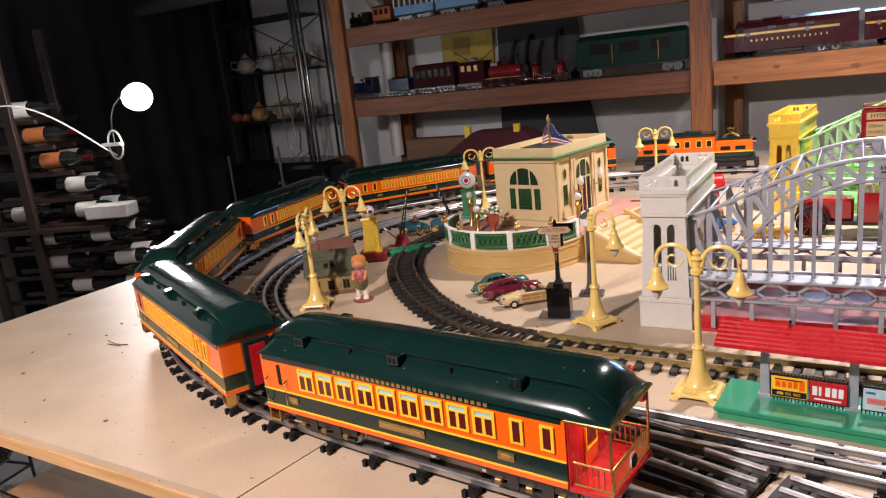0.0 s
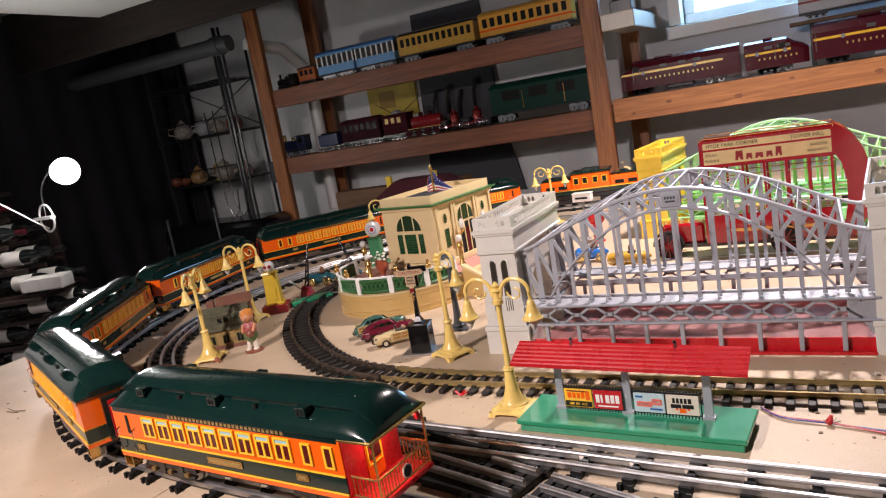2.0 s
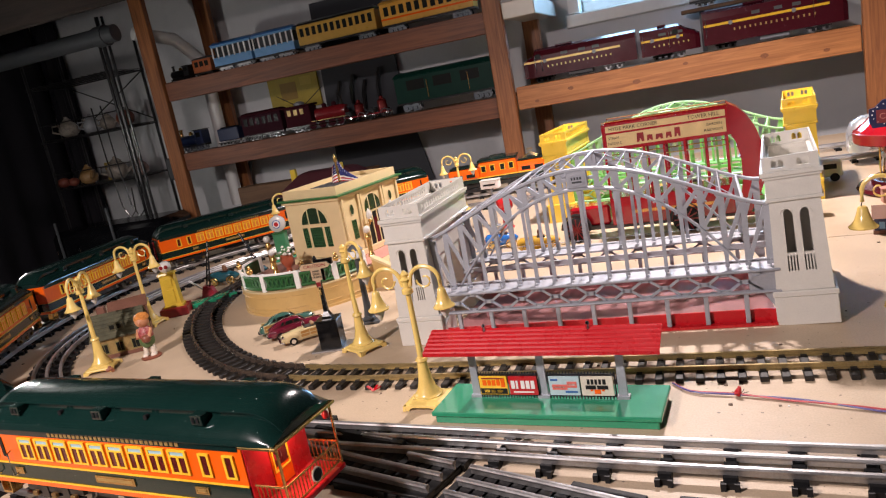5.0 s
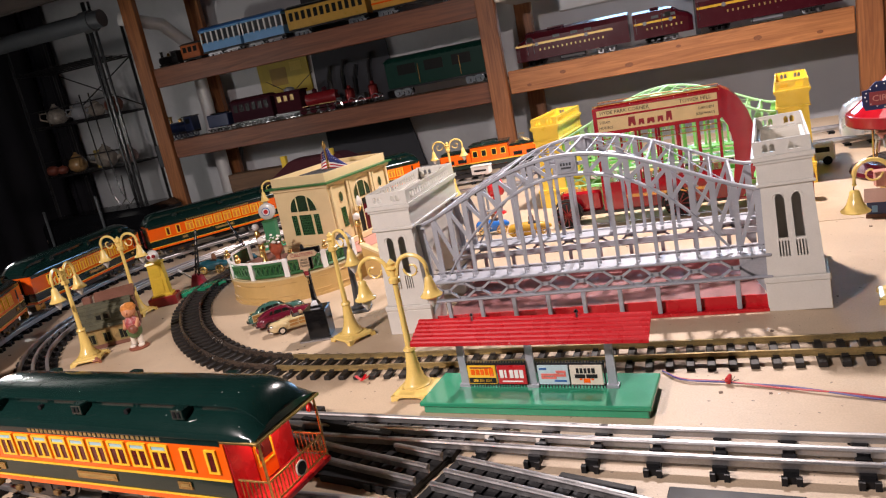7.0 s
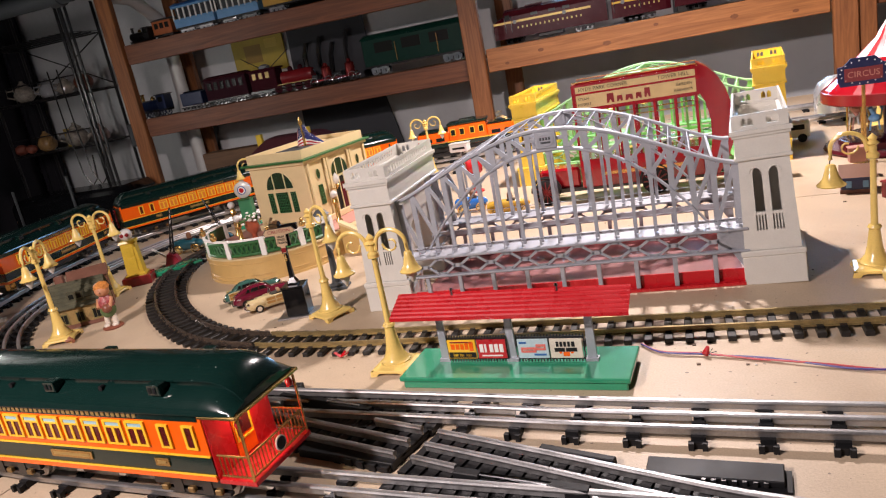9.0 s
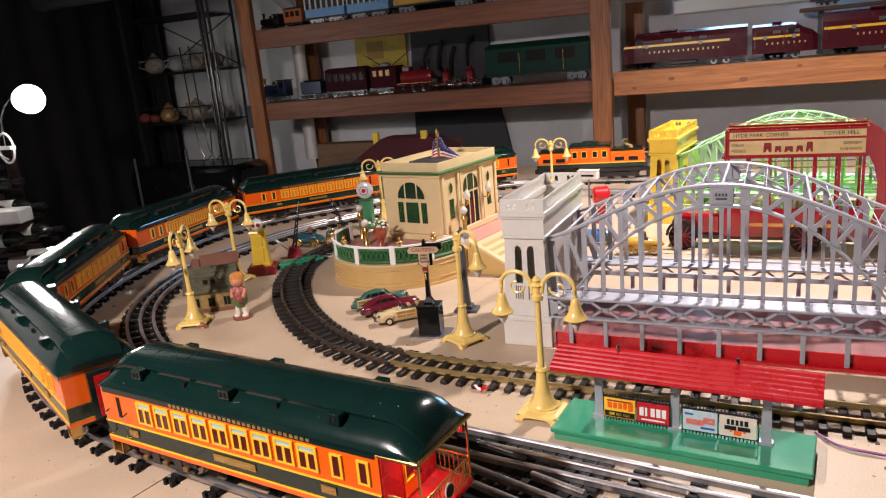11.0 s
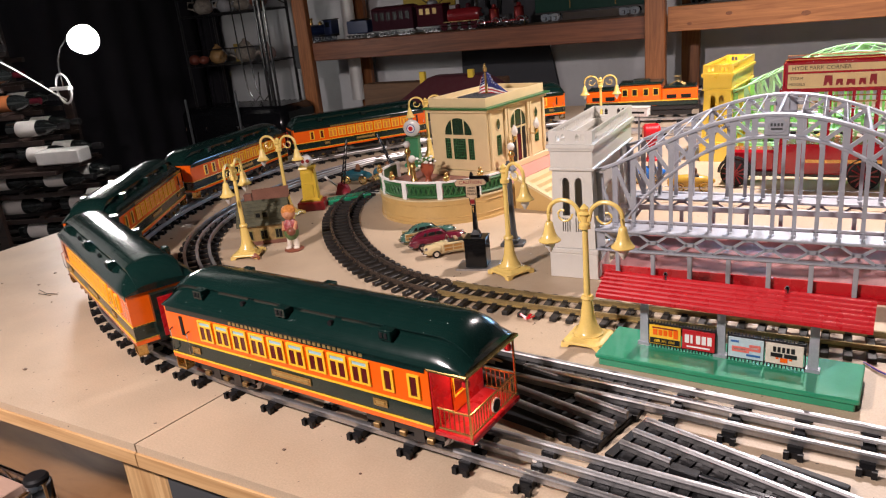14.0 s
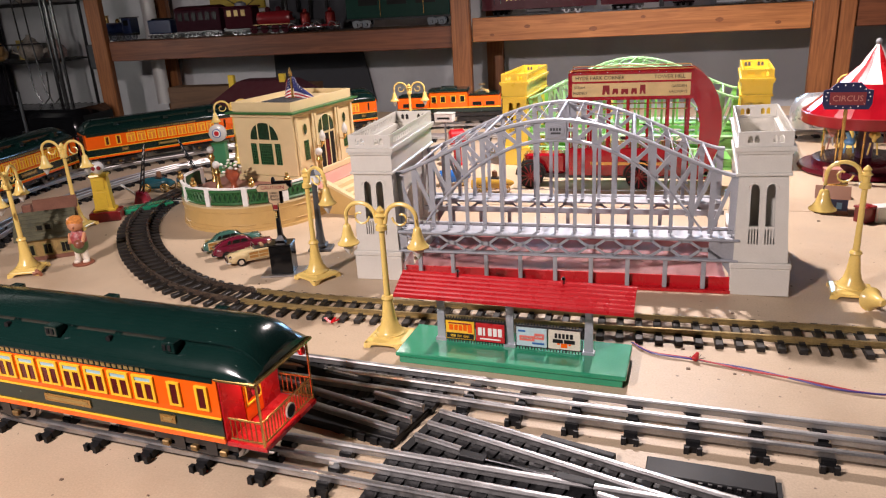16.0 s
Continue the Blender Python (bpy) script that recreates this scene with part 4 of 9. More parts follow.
def electric_loco(m):
    c = thing("electric_locomotive", m, "orange toy electric locomotive with green roof", "locomotive", "passenger train")
    part("frame", boxes((-0.21, 0.21, -0.045, 0.045, 0.028, 0.046), bev=0.002), BLACKM, c)
    part("hood", boxes((-0.20, -0.075, -0.044, 0.044, 0.046, 0.104), bev=0.004), ORANGE, c)
    part("hood", boxes((0.075, 0.20, -0.044, 0.044, 0.046, 0.104), bev=0.004), ORANGE, c)
    part("cab", boxes((-0.0745, 0.0745, -0.048, 0.048, 0.046, 0.122), bev=0.004), ORANGE, c)
    part("cab_roof", boxes((-0.078, 0.078, -0.051, 0.051, 0.1225, 0.132), bev=0.004), DGREEN, c)
    part("hood_roof", boxes((-0.195, -0.0785, -0.042, 0.042, 0.1045, 0.113), bev=0.004), DGREEN, c)
    part("hood_roof", boxes((0.0785, 0.195, -0.042, 0.042, 0.1045, 0.113), bev=0.004), DGREEN, c)
    for s in (-1, 1):
        part("belt", boxes((-0.201, 0.201, s * 0.0465 - 0.0025, s * 0.0465 + 0.0025, 0.047, 0.062)), DGREEN, c)
        part("belt_stripe", boxes((-0.202, 0.202, s * 0.0475 - 0.002, s * 0.0475 + 0.002, 0.0625, 0.066)), YELLOW, c)
        for x in (-0.055, -0.02, 0.02, 0.055):
            fr = part("window", boxes((x - 0.010, x + 0.010, s * 0.0485 - 0.001, s * 0.0485 + 0.001, 0.084, 0.110)), YELLOW, c)
            part("pane", boxes((x - 0.0078, x + 0.0078, s * 0.0496 - 0.0006, s * 0.0496 + 0.0006, 0.0865, 0.1075)), PANE, fr)
        for x in (-0.16, -0.11, 0.11, 0.16):
            part("grille", boxes((x - 0.017, x + 0.017, s * 0.0445 - 0.001, s * 0.0445 + 0.001, 0.070, 0.084)), PANE, c)
        part("truck_frame", boxes((-0.18, -0.03, s * 0.041 - 0.003, s * 0.041 + 0.003, 0.010, 0.026), (0.03, 0.18, s * 0.041 - 0.003, s * 0.041 + 0.003, 0.010, 0.026)), BLACKM, c)
        bm = B()
        tube(bm, [(-0.2, s * 0.047, 0.060), (-0.2, s * 0.051, 0.066), (-0.08, s * 0.051, 0.066)], 0.001, 5)
        part("hand_rail", bm, CHROME, c)
    for x in (-0.15, -0.10, -0.05, 0.05, 0.10, 0.15):
        bm = B()
        for s in (-1, 1):
            lathe(bm, [(0.02, s * 0.031), (0.02, s * 0.024)], 16, m=pose(x, 0, 0.020, 90))
        part("wheelset", bm, STEELD, c, smooth=True)
    bm = B()
    for s in (-1, 1):
        tube(bm, [(0.10, s * 0.018, 0.113), (0.128, s * 0.018, 0.128), (0.115, s * 0.018, 0.143), (0.14, s * 0.018, 0.143), (0.128, s * 0.018, 0.128), (0.155, s * 0.018, 0.113)], 0.0012, 5)
    tube(bm, [(0.127, -0.022, 0.1435), (0.127, 0.022, 0.1435)], 0.0012, 5)
    part("pantograph", bm, GOLD, c, "folded brass pantograph")
    bm = B()
    rod(bm, (0.20, 0, 0.095), (0.212, 0, 0.095), 0.010, 14)
    part("headlight", bm, CHROME, c)
    part("pilot", boxes((0.205, 0.222, -0.04, 0.04, 0.006, 0.03), bev=0.003), BLACKM, c)
    part("roof_box", boxes((-0.03, 0.03, -0.02, 0.02, 0.132, 0.140)), DGREEN, c)


m = on_track(6 * (CAR_L + GAP) + 0.025, 0.43)
electric_loco(m @ pose(0, 0, 0, 0, 0, 180))

# ---- the arched bridges ----
def strip(bm, p, q, w, t, axis=Vector((0, 1, 0))):
    """A flat bar from p to q, w wide across the truss plane and t thick along axis."""
    p, q = Vector(p), Vector(q)
    d = (q - p).normalized()
    s = d.cross(axis).normalized() * w / 2
    a = axis.normalized() * t / 2
    lo = [p - s - a, p + s - a, p + s + a, p - s + a]
    hi = [v + (q - p) for v in lo]
    return loft(bm, [lo, hi])


def parapet(bm, x0, x1, y0, y1, z0, z1, t=0.003):
    """Low walls round a tower top, pierced by small round-headed gaps in pairs."""
    def wall(a0, a1, gaps, put):
        edge = a0
        for g0, g1 in gaps + [(a1, a1)]:
            if g0 > edge:
                put(edge, g0, z0, z1 - 0.0055)
            if g1 > g0:
                put(g0, g1, z0, z0 + 0.005)
                put(g0, g0 + 0.0016, z1 - 0.0075, z1 - 0.0055)
                put(g1 - 0.0016, g1, z1 - 0.0075, z1 - 0.0055)
            edge = g1
        put(a0, a1, z1 - 0.0055, z1)

    c = (x0 + x1) / 2
    pairs = [(c - 0.0255, c - 0.0185), (c - 0.0160, c - 0.0090), (c + 0.0090, c + 0.0160), (c + 0.0185, c + 0.0255)]
    for ya, yb in ((y0, y0 + t), (y1 - t, y1)):
        wall(x0, x1, pairs, lambda a, b, c0, c1: box(bm, a, b, ya, yb, c0, c1))
    n = int((y1 - y0 - 0.034) / 0.0125)
    side = [(y0 + 0.018 + k * 0.0125, y0 + 0.0265 + k * 0.0125) for k in range(n)]
    for xa, xb in ((x0, x0 + t), (x1 - t, x1)):
        wall(y0 + t, y1 - t, side, lambda a, b, c0, c1: box(bm, xa, xb, a, b, c0, c1))


def ring(x0, x1, y0, y1, z0, z1, t):
    """Four walls of thickness t round a rectangle, as rows for boxes()."""
    return [(x0, x1, y0, y0 + t, z0, z1), (x0, x1, y1 - t, y1, z0, z1), (x0, x0 + t, y0 + t, y1 - t, z0, z1), (x1 - t, x1, y0 + t, y1 - t, z0, z1)]


def tower(parent, x0, wall):
    """A masonry-like tower of two hollow legs under one pierced top."""
    W, D = 0.088, 0.28
    x1, cx = x0 + W, x0 + W / 2
    tw = new("tower")
    tw.parent = parent
    half = 0.0078
    mids = (cx - 0.0135, cx + 0.0135)

    def taper(bm, front):
        for v in bm.verts:
            f = (v.co.z - 0.0560) / 0.140
            v.co.x = cx + (v.co.x - cx) * (1 - (0.004 + 0.005 * f) / (W / 2))
            v.co.y += (0.003 + 0.004 * f) * (1 if v.co.y < front + 0.037 else -1)

    def bars(bm, gaps, y0, y1, z0, z1):
        edge = x0
        for a, b in gaps + [(x1, x1)]:
            box(bm, edge, a, y0, y1, z0, z1)
            edge = b

    for y0 in (0.0, D - 0.075):
        y1 = y0 + 0.075
        part("plinth", boxes((x0, x1, y0, y1, 0, 0.046), bev=0.001), wall, tw)
        part("plinth_cap", boxes((x0 - 0.0015, x1 + 0.0015, y0 - 0.0015, y1 + 0.0015, 0.0462, 0.0555), bev=0.0015), wall, tw)
        fa, fb = (y0, y0 + 0.004) if y0 == 0 else (y1 - 0.004, y1)
        bm = B()
        box(bm, x0, x1, fa, fb, 0.056, 0.086)
        slits = [(c + (k - 1.5) * 0.0047 - 0.0012, c + (k - 1.5) * 0.0047 + 0.0012) for c in mids for k in range(4)]
        bars(bm, slits, fa, fb, 0.086, 0.111)
        box(bm, x0, x1, fa, fb, 0.111, 0.115)
        bars(bm, [(c - half, c + half) for c in mids], fa, fb, 0.115, 0.176)
        head = [(x0, 0.176)]
        for c in mids:
            head += [(c - half * math.cos(math.pi * k / 10), 0.176 + half * math.sin(math.pi * k / 10)) for k in range(11)]
        prism(bm, head + [(x1, 0.176), (x1, 0.196), (x0, 0.196)], fa, fb, "y")
        ga, gb = (fb, y1) if y0 == 0 else (y0, fa)
        box(bm, x0, x0 + 0.003, ga, gb, 0.056, 0.196)
        box(bm, x1 - 0.003, x1, ga, gb, 0.056, 0.196)
        ha, hb = (y1 - 0.003, y1) if y0 == 0 else (y0, y0 + 0.003)
        box(bm, x0 + 0.003, x1 - 0.003, ha, hb, 0.056, 0.196)
        taper(bm, y0)
        part("shaft", bm, wall, tw, "hollow shaft with paired round-headed openings")
        for c in mids:
            bm = B()
            fy = (0.0025 if y0 == 0 else D - 0.0025)
            arc = [(c + half * 1.06 * math.cos(a), fy + (0.0035 if y0 == 0 else -0.0035), 0.176 + half * 1.06 * math.sin(a)) for a in [math.pi * k / 10 for k in range(11)]]
            tube(bm, arc, 0.0008, 5)
            part("arch_trim", bm, wall, tw)
    part("spandrel", boxes((x0 + 0.012, x1 - 0.012, 0.07, D - 0.07, 0.150, 0.196)), wall, tw)
    bm = B()
    prism(bm, [(0.071, 0.06), (0.080, 0.06)] + [(D / 2 - 0.06 * math.cos(math.pi * k / 10), 0.09 + 0.055 * math.sin(math.pi * k / 10)) for k in range(11)] + [(D - 0.080, 0.06), (D - 0.071, 0.06), (D - 0.071, 0.152), (0.071, 0.152)], x0 + 0.014, x1 - 0.014, "x")
    part("portal", bm, wall, tw)
    part("string_course", boxes((x0 + 0.004, x1 - 0.004, 0.003, D - 0.003, 0.1962, 0.2015), bev=0.001), wall, tw)
    part("frieze", boxes(*ring(x0 + 0.0065, x1 - 0.0065, 0.0055, D - 0.0055, 0.2017, 0.2310, 0.004)), wall, tw)
    part("cornice", boxes(*ring(x0 + 0.004, x1 - 0.004, 0.003, D - 0.003, 0.2312, 0.2355, 0.009), *ring(x0 + 0.0015, x1 - 0.0015, 0.0005, D - 0.0005, 0.2357, 0.2425, 0.012)), wall, tw)
    bm = B()
    parapet(bm, x0 + 0.0055, x1 - 0.0055, 0.0045, D - 0.0045, 0.2427, 0.2650)
    part("parapet", bm, wall, tw, "pierced parapet")
    return tw


def hell_bridge(m, steel, wall, base, label, steel2=None, floor=None, turn=0.0, lean=0.0):
    steel2 = steel2 or steel
    b = thing("arch_bridge", m, label, "bridge", "toy arch bridges")
    X0, X1, XC, PITCH, N = 0.080, 0.649, 0.3605, 0.0312, 9
    tower(b, -0.001, wall)
    far = tower(b, 0.646, wall)
    far.matrix_local = pose(0.690, 0.04, 0, 0, lean, turn) @ pose(-0.690, -0.04, 0)
    DECK = 0.0925

    def zt(x):
        return 0.190 + 0.092 * max(0.0, math.sin(math.pi * min(1, max(0, (x - 0.072) / 0.571)))) ** 1.32

    def zl(x):
        return 0.096 + 0.153 * (1 - min(1, abs(x - XC) / 0.238) ** 2.15)

    for y in (0.034, 0.246):
        tr = new("truss")
        tr.parent = b
        s = -1 if y < 0.1 else 1
        for fn, w, nm, lo, hi in ((zt, 0.0062, "top_chord", X0 - 0.002, X1), (zl, 0.0058, "bottom_chord", XC - 0.237, XC + 0.237)):
            bm = B()
            xs = [lo + (hi - lo) * k / 56 for k in range(57)]
            prof = ((-0.0050, -w * 0.30), (-0.0030, -w / 2), (0.0030, -w / 2), (0.0050, -w * 0.30), (0.0050, w * 0.30), (0.0030, w / 2), (-0.0030, w / 2), (-0.0050, w * 0.30))
            loft(bm, [[Vector((x, y + a, fn(x) + c)) for a, c in prof] for x in xs])
            part(nm, bm, steel, tr, smooth=True)
        for k in range(-N, N + 1):
            x = XC + k * PITCH
            inside = abs(k) <= 7
            bm = B()
            strip(bm, (x, y, zl(x) if inside else DECK), (x, y, zt(x)), 0.0088, 0.0034)
            if inside:
                for fz, dz in ((zt(x), -0.006), (zl(x), 0.006)):
                    strip(bm, (x - 0.0085, y, fz), (x - 0.003, y, fz + dz), 0.0030, 0.0030)
                    strip(bm, (x + 0.0085, y, fz), (x + 0.003, y, fz + dz), 0.0030, 0.0030)
            part("web_post", bm, steel, tr)
            if inside:
                bm = B()
                top = zl(x)
                loft(bm, [[Vector((x + a * w2, y + c * 0.0024, z)) for a, c in ((-1, -1), (1, -1), (1, 1), (-1, 1))] for z, w2 in ((DECK, 0.0038), (DECK + 0.006, 0.0030), (top - 0.010, 0.0030), (top - 0.006, 0.0042), (top, 0.0042))])
                part("hanger", bm, steel2, tr)
            if k < N and k != 0 and k != -1:
                xa, xb = x, x + PITCH
                bm = B()
                if k < 0:
                    strip(bm, (xa, y, zt(xa)), (xb, y, zl(xb) if k + 1 >= -7 else DECK), 0.0060, 0.0032)
                else:
                    strip(bm, (xa, y, zl(xa) if k <= 7 else DECK), (xb, y, zt(xb)), 0.0060, 0.0032)
                part("diagonal", bm, steel, tr)
        for k in (-1, 1):
            bm = B()
            strip(bm, (XC + k * 0.017, y, 0.266), (XC + k * PITCH, y, 0.266), 0.0060, 0.0032)
            part("diagonal", bm, steel, tr)
        for x0, x1 in ((X0, X0 + 0.011), (X1 - 0.012, X1 - 0.001)):
            part("end_plate", boxes((x0, x1, y - 0.002, y + 0.002, DECK, 0.186)), steel2, tr)
        em = part("medallion", boxes((XC - 0.0175, XC + 0.0175, y + s * 0.0042 - 0.0028, y + s * 0.0042 + 0.0028, 0.2515, 0.2795), bev=0.0012), steel, tr)
        bm = B()
        lathe(bm, [(0.0140, 0.0), (0.0140, 0.0010), (0.0120, 0.0012), (0.0120, 0.0002)], 22, m=pose(XC, y + s * 0.0072, 0.2655, 90 * -s) @ Matrix.Diagonal((1.0, 0.76, 1, 1)))
        part("emblem", bm, steel, em)
        part("print_bar", boxes(*[(XC - 0.009 + i * 0.0048, XC - 0.0062 + i * 0.0048, y + s * 0.0079 - 0.0004, y + s * 0.0079 + 0.0004, 0.2655, 0.2700) for i in range(4)], (XC - 0.008, XC + 0.008, y + s * 0.0079 - 0.0004, y + s * 0.0079 + 0.0004, 0.2600, 0.2630)), DGREY, em)
    for k in range(-8, 9):
        x = XC + k * PITCH
        bm = B()
        rod(bm, (x, 0.036, zt(x)), (x, 0.244, zt(x)), 0.0024 if k % 4 == 0 else 0.0009, 8)
        part("cross_tie", bm, steel, b, smooth=True)
        if k % 4 == 0 and k < 8:
            for a, c in ((0.036, 0.244), (0.244, 0.036)):
                bm = B()
                tube(bm, [(x + 4 * PITCH * t, a + (c - a) * t, zt(x + 4 * PITCH * t) - 0.001) for t in [q / 8 for q in range(9)]], 0.0009, 5)
                part("top_brace", bm, steel, b)
    # deck
    posts = [XC + k * 0.0602 for k in range(-4, 5)]
    for y in (0.010, 0.270):
        g = new("deck_girder")
        g.parent = b
        part("top_flange", boxes((X0 - 0.004, X1 + 0.004, y - 0.005, y + 0.005, 0.0878, DECK), bev=0.0014), steel, g)
        part("bottom_flange", boxes((X0 - 0.004, X1 + 0.004, y - 0.006, y + 0.006, 0.0535, 0.0575), bev=0.0014), steel, g)
        for x0, x1 in ((X0 - 0.003, X0 + 0.018), (X1 - 0.042, X1 + 0.003)):
            part("gusset", boxes((x0, x1, y - 0.0015, y + 0.0015, 0.0577, 0.0876)), steel2, g)
        for x in posts:
            bm = B()
            for e in (-1, 1):
                strip(bm, (x + e * 0.005, y, 0.0727), (x + e * 0.0245, y, 0.0868), 0.0040, 0.0030)
                strip(bm, (x + e * 0.005, y, 0.0727), (x + e * 0.0245, y, 0.0585), 0.0040, 0.0030)
                strip(bm, (x + e * 0.0230, y, 0.0858), (x + e * 0.0301, y, 0.0858), 0.0040, 0.0030)
                strip(bm, (x + e * 0.0230, y, 0.0595), (x + e * 0.0301, y, 0.0595), 0.0040, 0.0030)
            strip(bm, (x - 0.007, y, 0.0727), (x + 0.007, y, 0.0727), 0.0066, 0.0030)
            part("lattice_panel", bm, steel, g)
            part("strut", boxes((x - 0.0036, x + 0.0036, y - 0.003, y + 0.003, 0.0052, 0.0533), bev=0.0006), steel, g)
        for xe, e in ((X0, 1), (X1, -1)):
            bm = B()
            prism(bm, [(xe, 0.018), (xe, 0.0533), (xe + e * 0.022, 0.0533)], y - 0.0012, y + 0.0012, "y")
            part("foot_gusset", bm, steel, g)
    part("walkway", boxes((X0, X1, 0.0155, 0.056, 0.0865, 0.0900)), steel2, b)
    part("walkway", boxes((X0, X1, 0.224, 0.2645, 0.0865, 0.0900)), steel2, b)
    for y in (0.088, 0.192):
        part("stringer", boxes((X0, X1, y - 0.003, y + 0.003, 0.0785, 0.0865)), steel2, b)
    for k in range(-N, N + 1):
        x = XC + k * PITCH
        for y in (0.017, 0.263):
            part("rail_post", boxes((x - 0.0011, x + 0.0011, y - 0.0009, y + 0.0009, 0.0901, 0.106)), steel2, b)
    for y in (0.017, 0.263):
        bm = B()
        tube(bm, [(X0, y, 0.104), (XC, y - 0.0002, 0.1035), (X1, y, 0.104)], 0.0006, 5)
        part("hand_wire", bm, CHROME, b)
    tray = B()
    prism(tray, [(0.003, 0.0), (0.277, 0.0), (0.277, 0.005), (0.264, 0.005), (0.264, 0.024), (0.261, 0.024), (0.261, 0.006), (0.019, 0.006), (0.019, 0.024), (0.016, 0.024), (0.016, 0.005), (0.003, 0.005)], 0.0895, 0.6435, "x")
    part("base_plate", tray, base, b, "enamelled metal base plate")
    part("base_floor", boxes((0.090, 0.643, 0.0195, 0.2605, 0.0062, 0.0085)), floor or base, b)
    return b


# Floor is pinker than the red tray: its glossy haze put into colour.
hell_bridge(pose(0, 0.002, T), SILVER, WHITE, RED, "silver toy arch bridge with cream stone-like towers", None, mat("hazy_red_enamel", (0.25, 0.095, 0.095), 0.45, var=0.2, scale=20, stain=(0.16, 0.06, 0.06), stain_amount=0.5), -5, -2.2)
YTOWER = mat("bright_yellow_enamel", (0.80, 0.57, 0.06), 0.3, coat=0.3, var=0.06)
hell_bridge(pose(0.107, 0.943, T, 0, 0, -6), LGREENB, YTOWER, LGREEN, "pale green toy arch bridge with bright yellow towers", LGREEN)

# ---- the station platform ----
pl = thing("station_platform", pose(0.330, -0.267, T, 0, 0, -4.8), "green toy station platform with a red ribbed roof", "station platform")
part("base", boxes((-0.153, 0.153, -0.044, 0.044, 0, 0.011), bev=0.0015), GREEN, pl)
part("deck", boxes((-0.157, 0.157, -0.047, 0.047, 0.0112, 0.018), bev=0.0015), GREEN, pl)
bm = B()
n = 24
secs = []
for k in range(n + 1):
    v = k / n
    y = -0.037 + 0.041 * v
    z = 0.102 + 0.0195 * v + (0.0013 if k % 4 in (1, 2) else 0)
    secs.append((y, z))
prism(bm, secs + [(y, z - 0.0016) for y, z in secs[::-1]], -0.157, 0.163, "x")
part("roof", bm, RED, pl, "glossy red corrugated roof")
part("roof_edge", boxes((-0.157, 0.163, -0.0375, -0.0362, 0.0975, 0.1022)), RED, pl)
STEELP = mat("grey_post_paint", (0.36, 0.38, 0.42), 0.35, metal=0.3)
for x in (-0.105, -0.005, 0.103):
    bm = B()
    prism(bm, [(-0.006, 0.018), (0.006, 0.018), (0.0042, 0.119), (-0.0042, 0.119)], 0.004, 0.0085, "y", pose(x, 0, 0))
    box(bm, x - 0.008, x + 0.008, 0.001, 0.012, 0.018, 0.022)
    part("post", bm, STEELP, pl)
    part("bracket", boxes((x - 0.003, x + 0.003, -0.030, 0.004, 0.0985, 0.1015)), STEELP, pl)
for x in (-0.075, 0.07):
    bm = B()
    lathe(bm, [(0.003, 0.114), (0.003, 0.126), (0.0015, 0.129)], 8, at=(x, 0.000, 0))
    part("roof_nut", bm, CHROME, pl)
for x0, x1 in ((-0.098, -0.012), (0.004, 0.094)):
    fb = part("fence", boxes((x0, x1, 0.0015, 0.0035, 0.0215, 0.024)), BLACK, pl, "black picket fence holding the signs")
    part("fence_rail", boxes((x0, x1, 0.0015, 0.0035, 0.051, 0.054)), BLACK, fb)
    for x in np.linspace(x0, x1, 22):
        part("picket", boxes((x, x + 0.0012, 0.0012, 0.0038, 0.018, 0.0565)), BLACK, fb)
CORAL = mat("coral_print", (0.70, 0.16, 0.13), 0.4)
SKY = mat("pale_blue_print", (0.45, 0.58, 0.62), 0.4)
AD = [(-0.096, -0.0545, YELLOW, [(0.10, 0.88, 0.86, 0.93, DRED), (0.12, 0.26, 0.50, 0.80, ORANGE), (0.30, 0.42, 0.50, 0.80, ORANGE), (0.46, 0.58, 0.50, 0.80, ORANGE), (0.62, 0.74, 0.50, 0.84, ORANGE), (0.78, 0.92, 0.42, 0.90, ORANGE), (0.02, 0.98, 0.04, 0.34, BLACK), (0.16, 0.34, 0.12, 0.26, YELLOW), (0.40, 0.56, 0.12, 0.26, YELLOW), (0.62, 0.82, 0.12, 0.26, YELLOW)]),
      (-0.052, -0.011, RED, [(0.08 + 0.175 * k, 0.08 + 0.175 * k + (0.07 if k == 1 else 0.13), 0.34, 0.78, PWHITE) for k in range(5)] + [(0.14, 0.86, 0.12, 0.19, PWHITE)]),
      (0.006, 0.0475, SKY, [(0.06, 0.30, 0.78, 0.88, BLUE), (0.10, 0.60, 0.30, 0.58, CORAL), (0.60, 0.92, 0.42, 0.74, CORAL), (0.16, 0.52, 0.40, 0.48, PWHITE), (0.62, 0.86, 0.54, 0.62, PWHITE), (0.52, 0.92, 0.14, 0.24, BLUE)]),
      (0.050, 0.0925, PAPER, [(0.20, 0.28, 0.60, 0.86, BLACK), (0.32, 0.40, 0.60, 0.86, BLACK), (0.44, 0.52, 0.60, 0.86, BLACK), (0.56, 0.64, 0.60, 0.86, BLACK), (0.68, 0.78, 0.60, 0.86, BLACK), (0.14, 0.46, 0.34, 0.54, BLACK), (0.50, 0.84, 0.34, 0.54, BLACK), (0.40, 0.60, 0.10, 0.32, ORANGE), (0.28, 0.36, 0.24, 0.32, ORANGE), (0.64, 0.72, 0.24, 0.32, ORANGE)])]
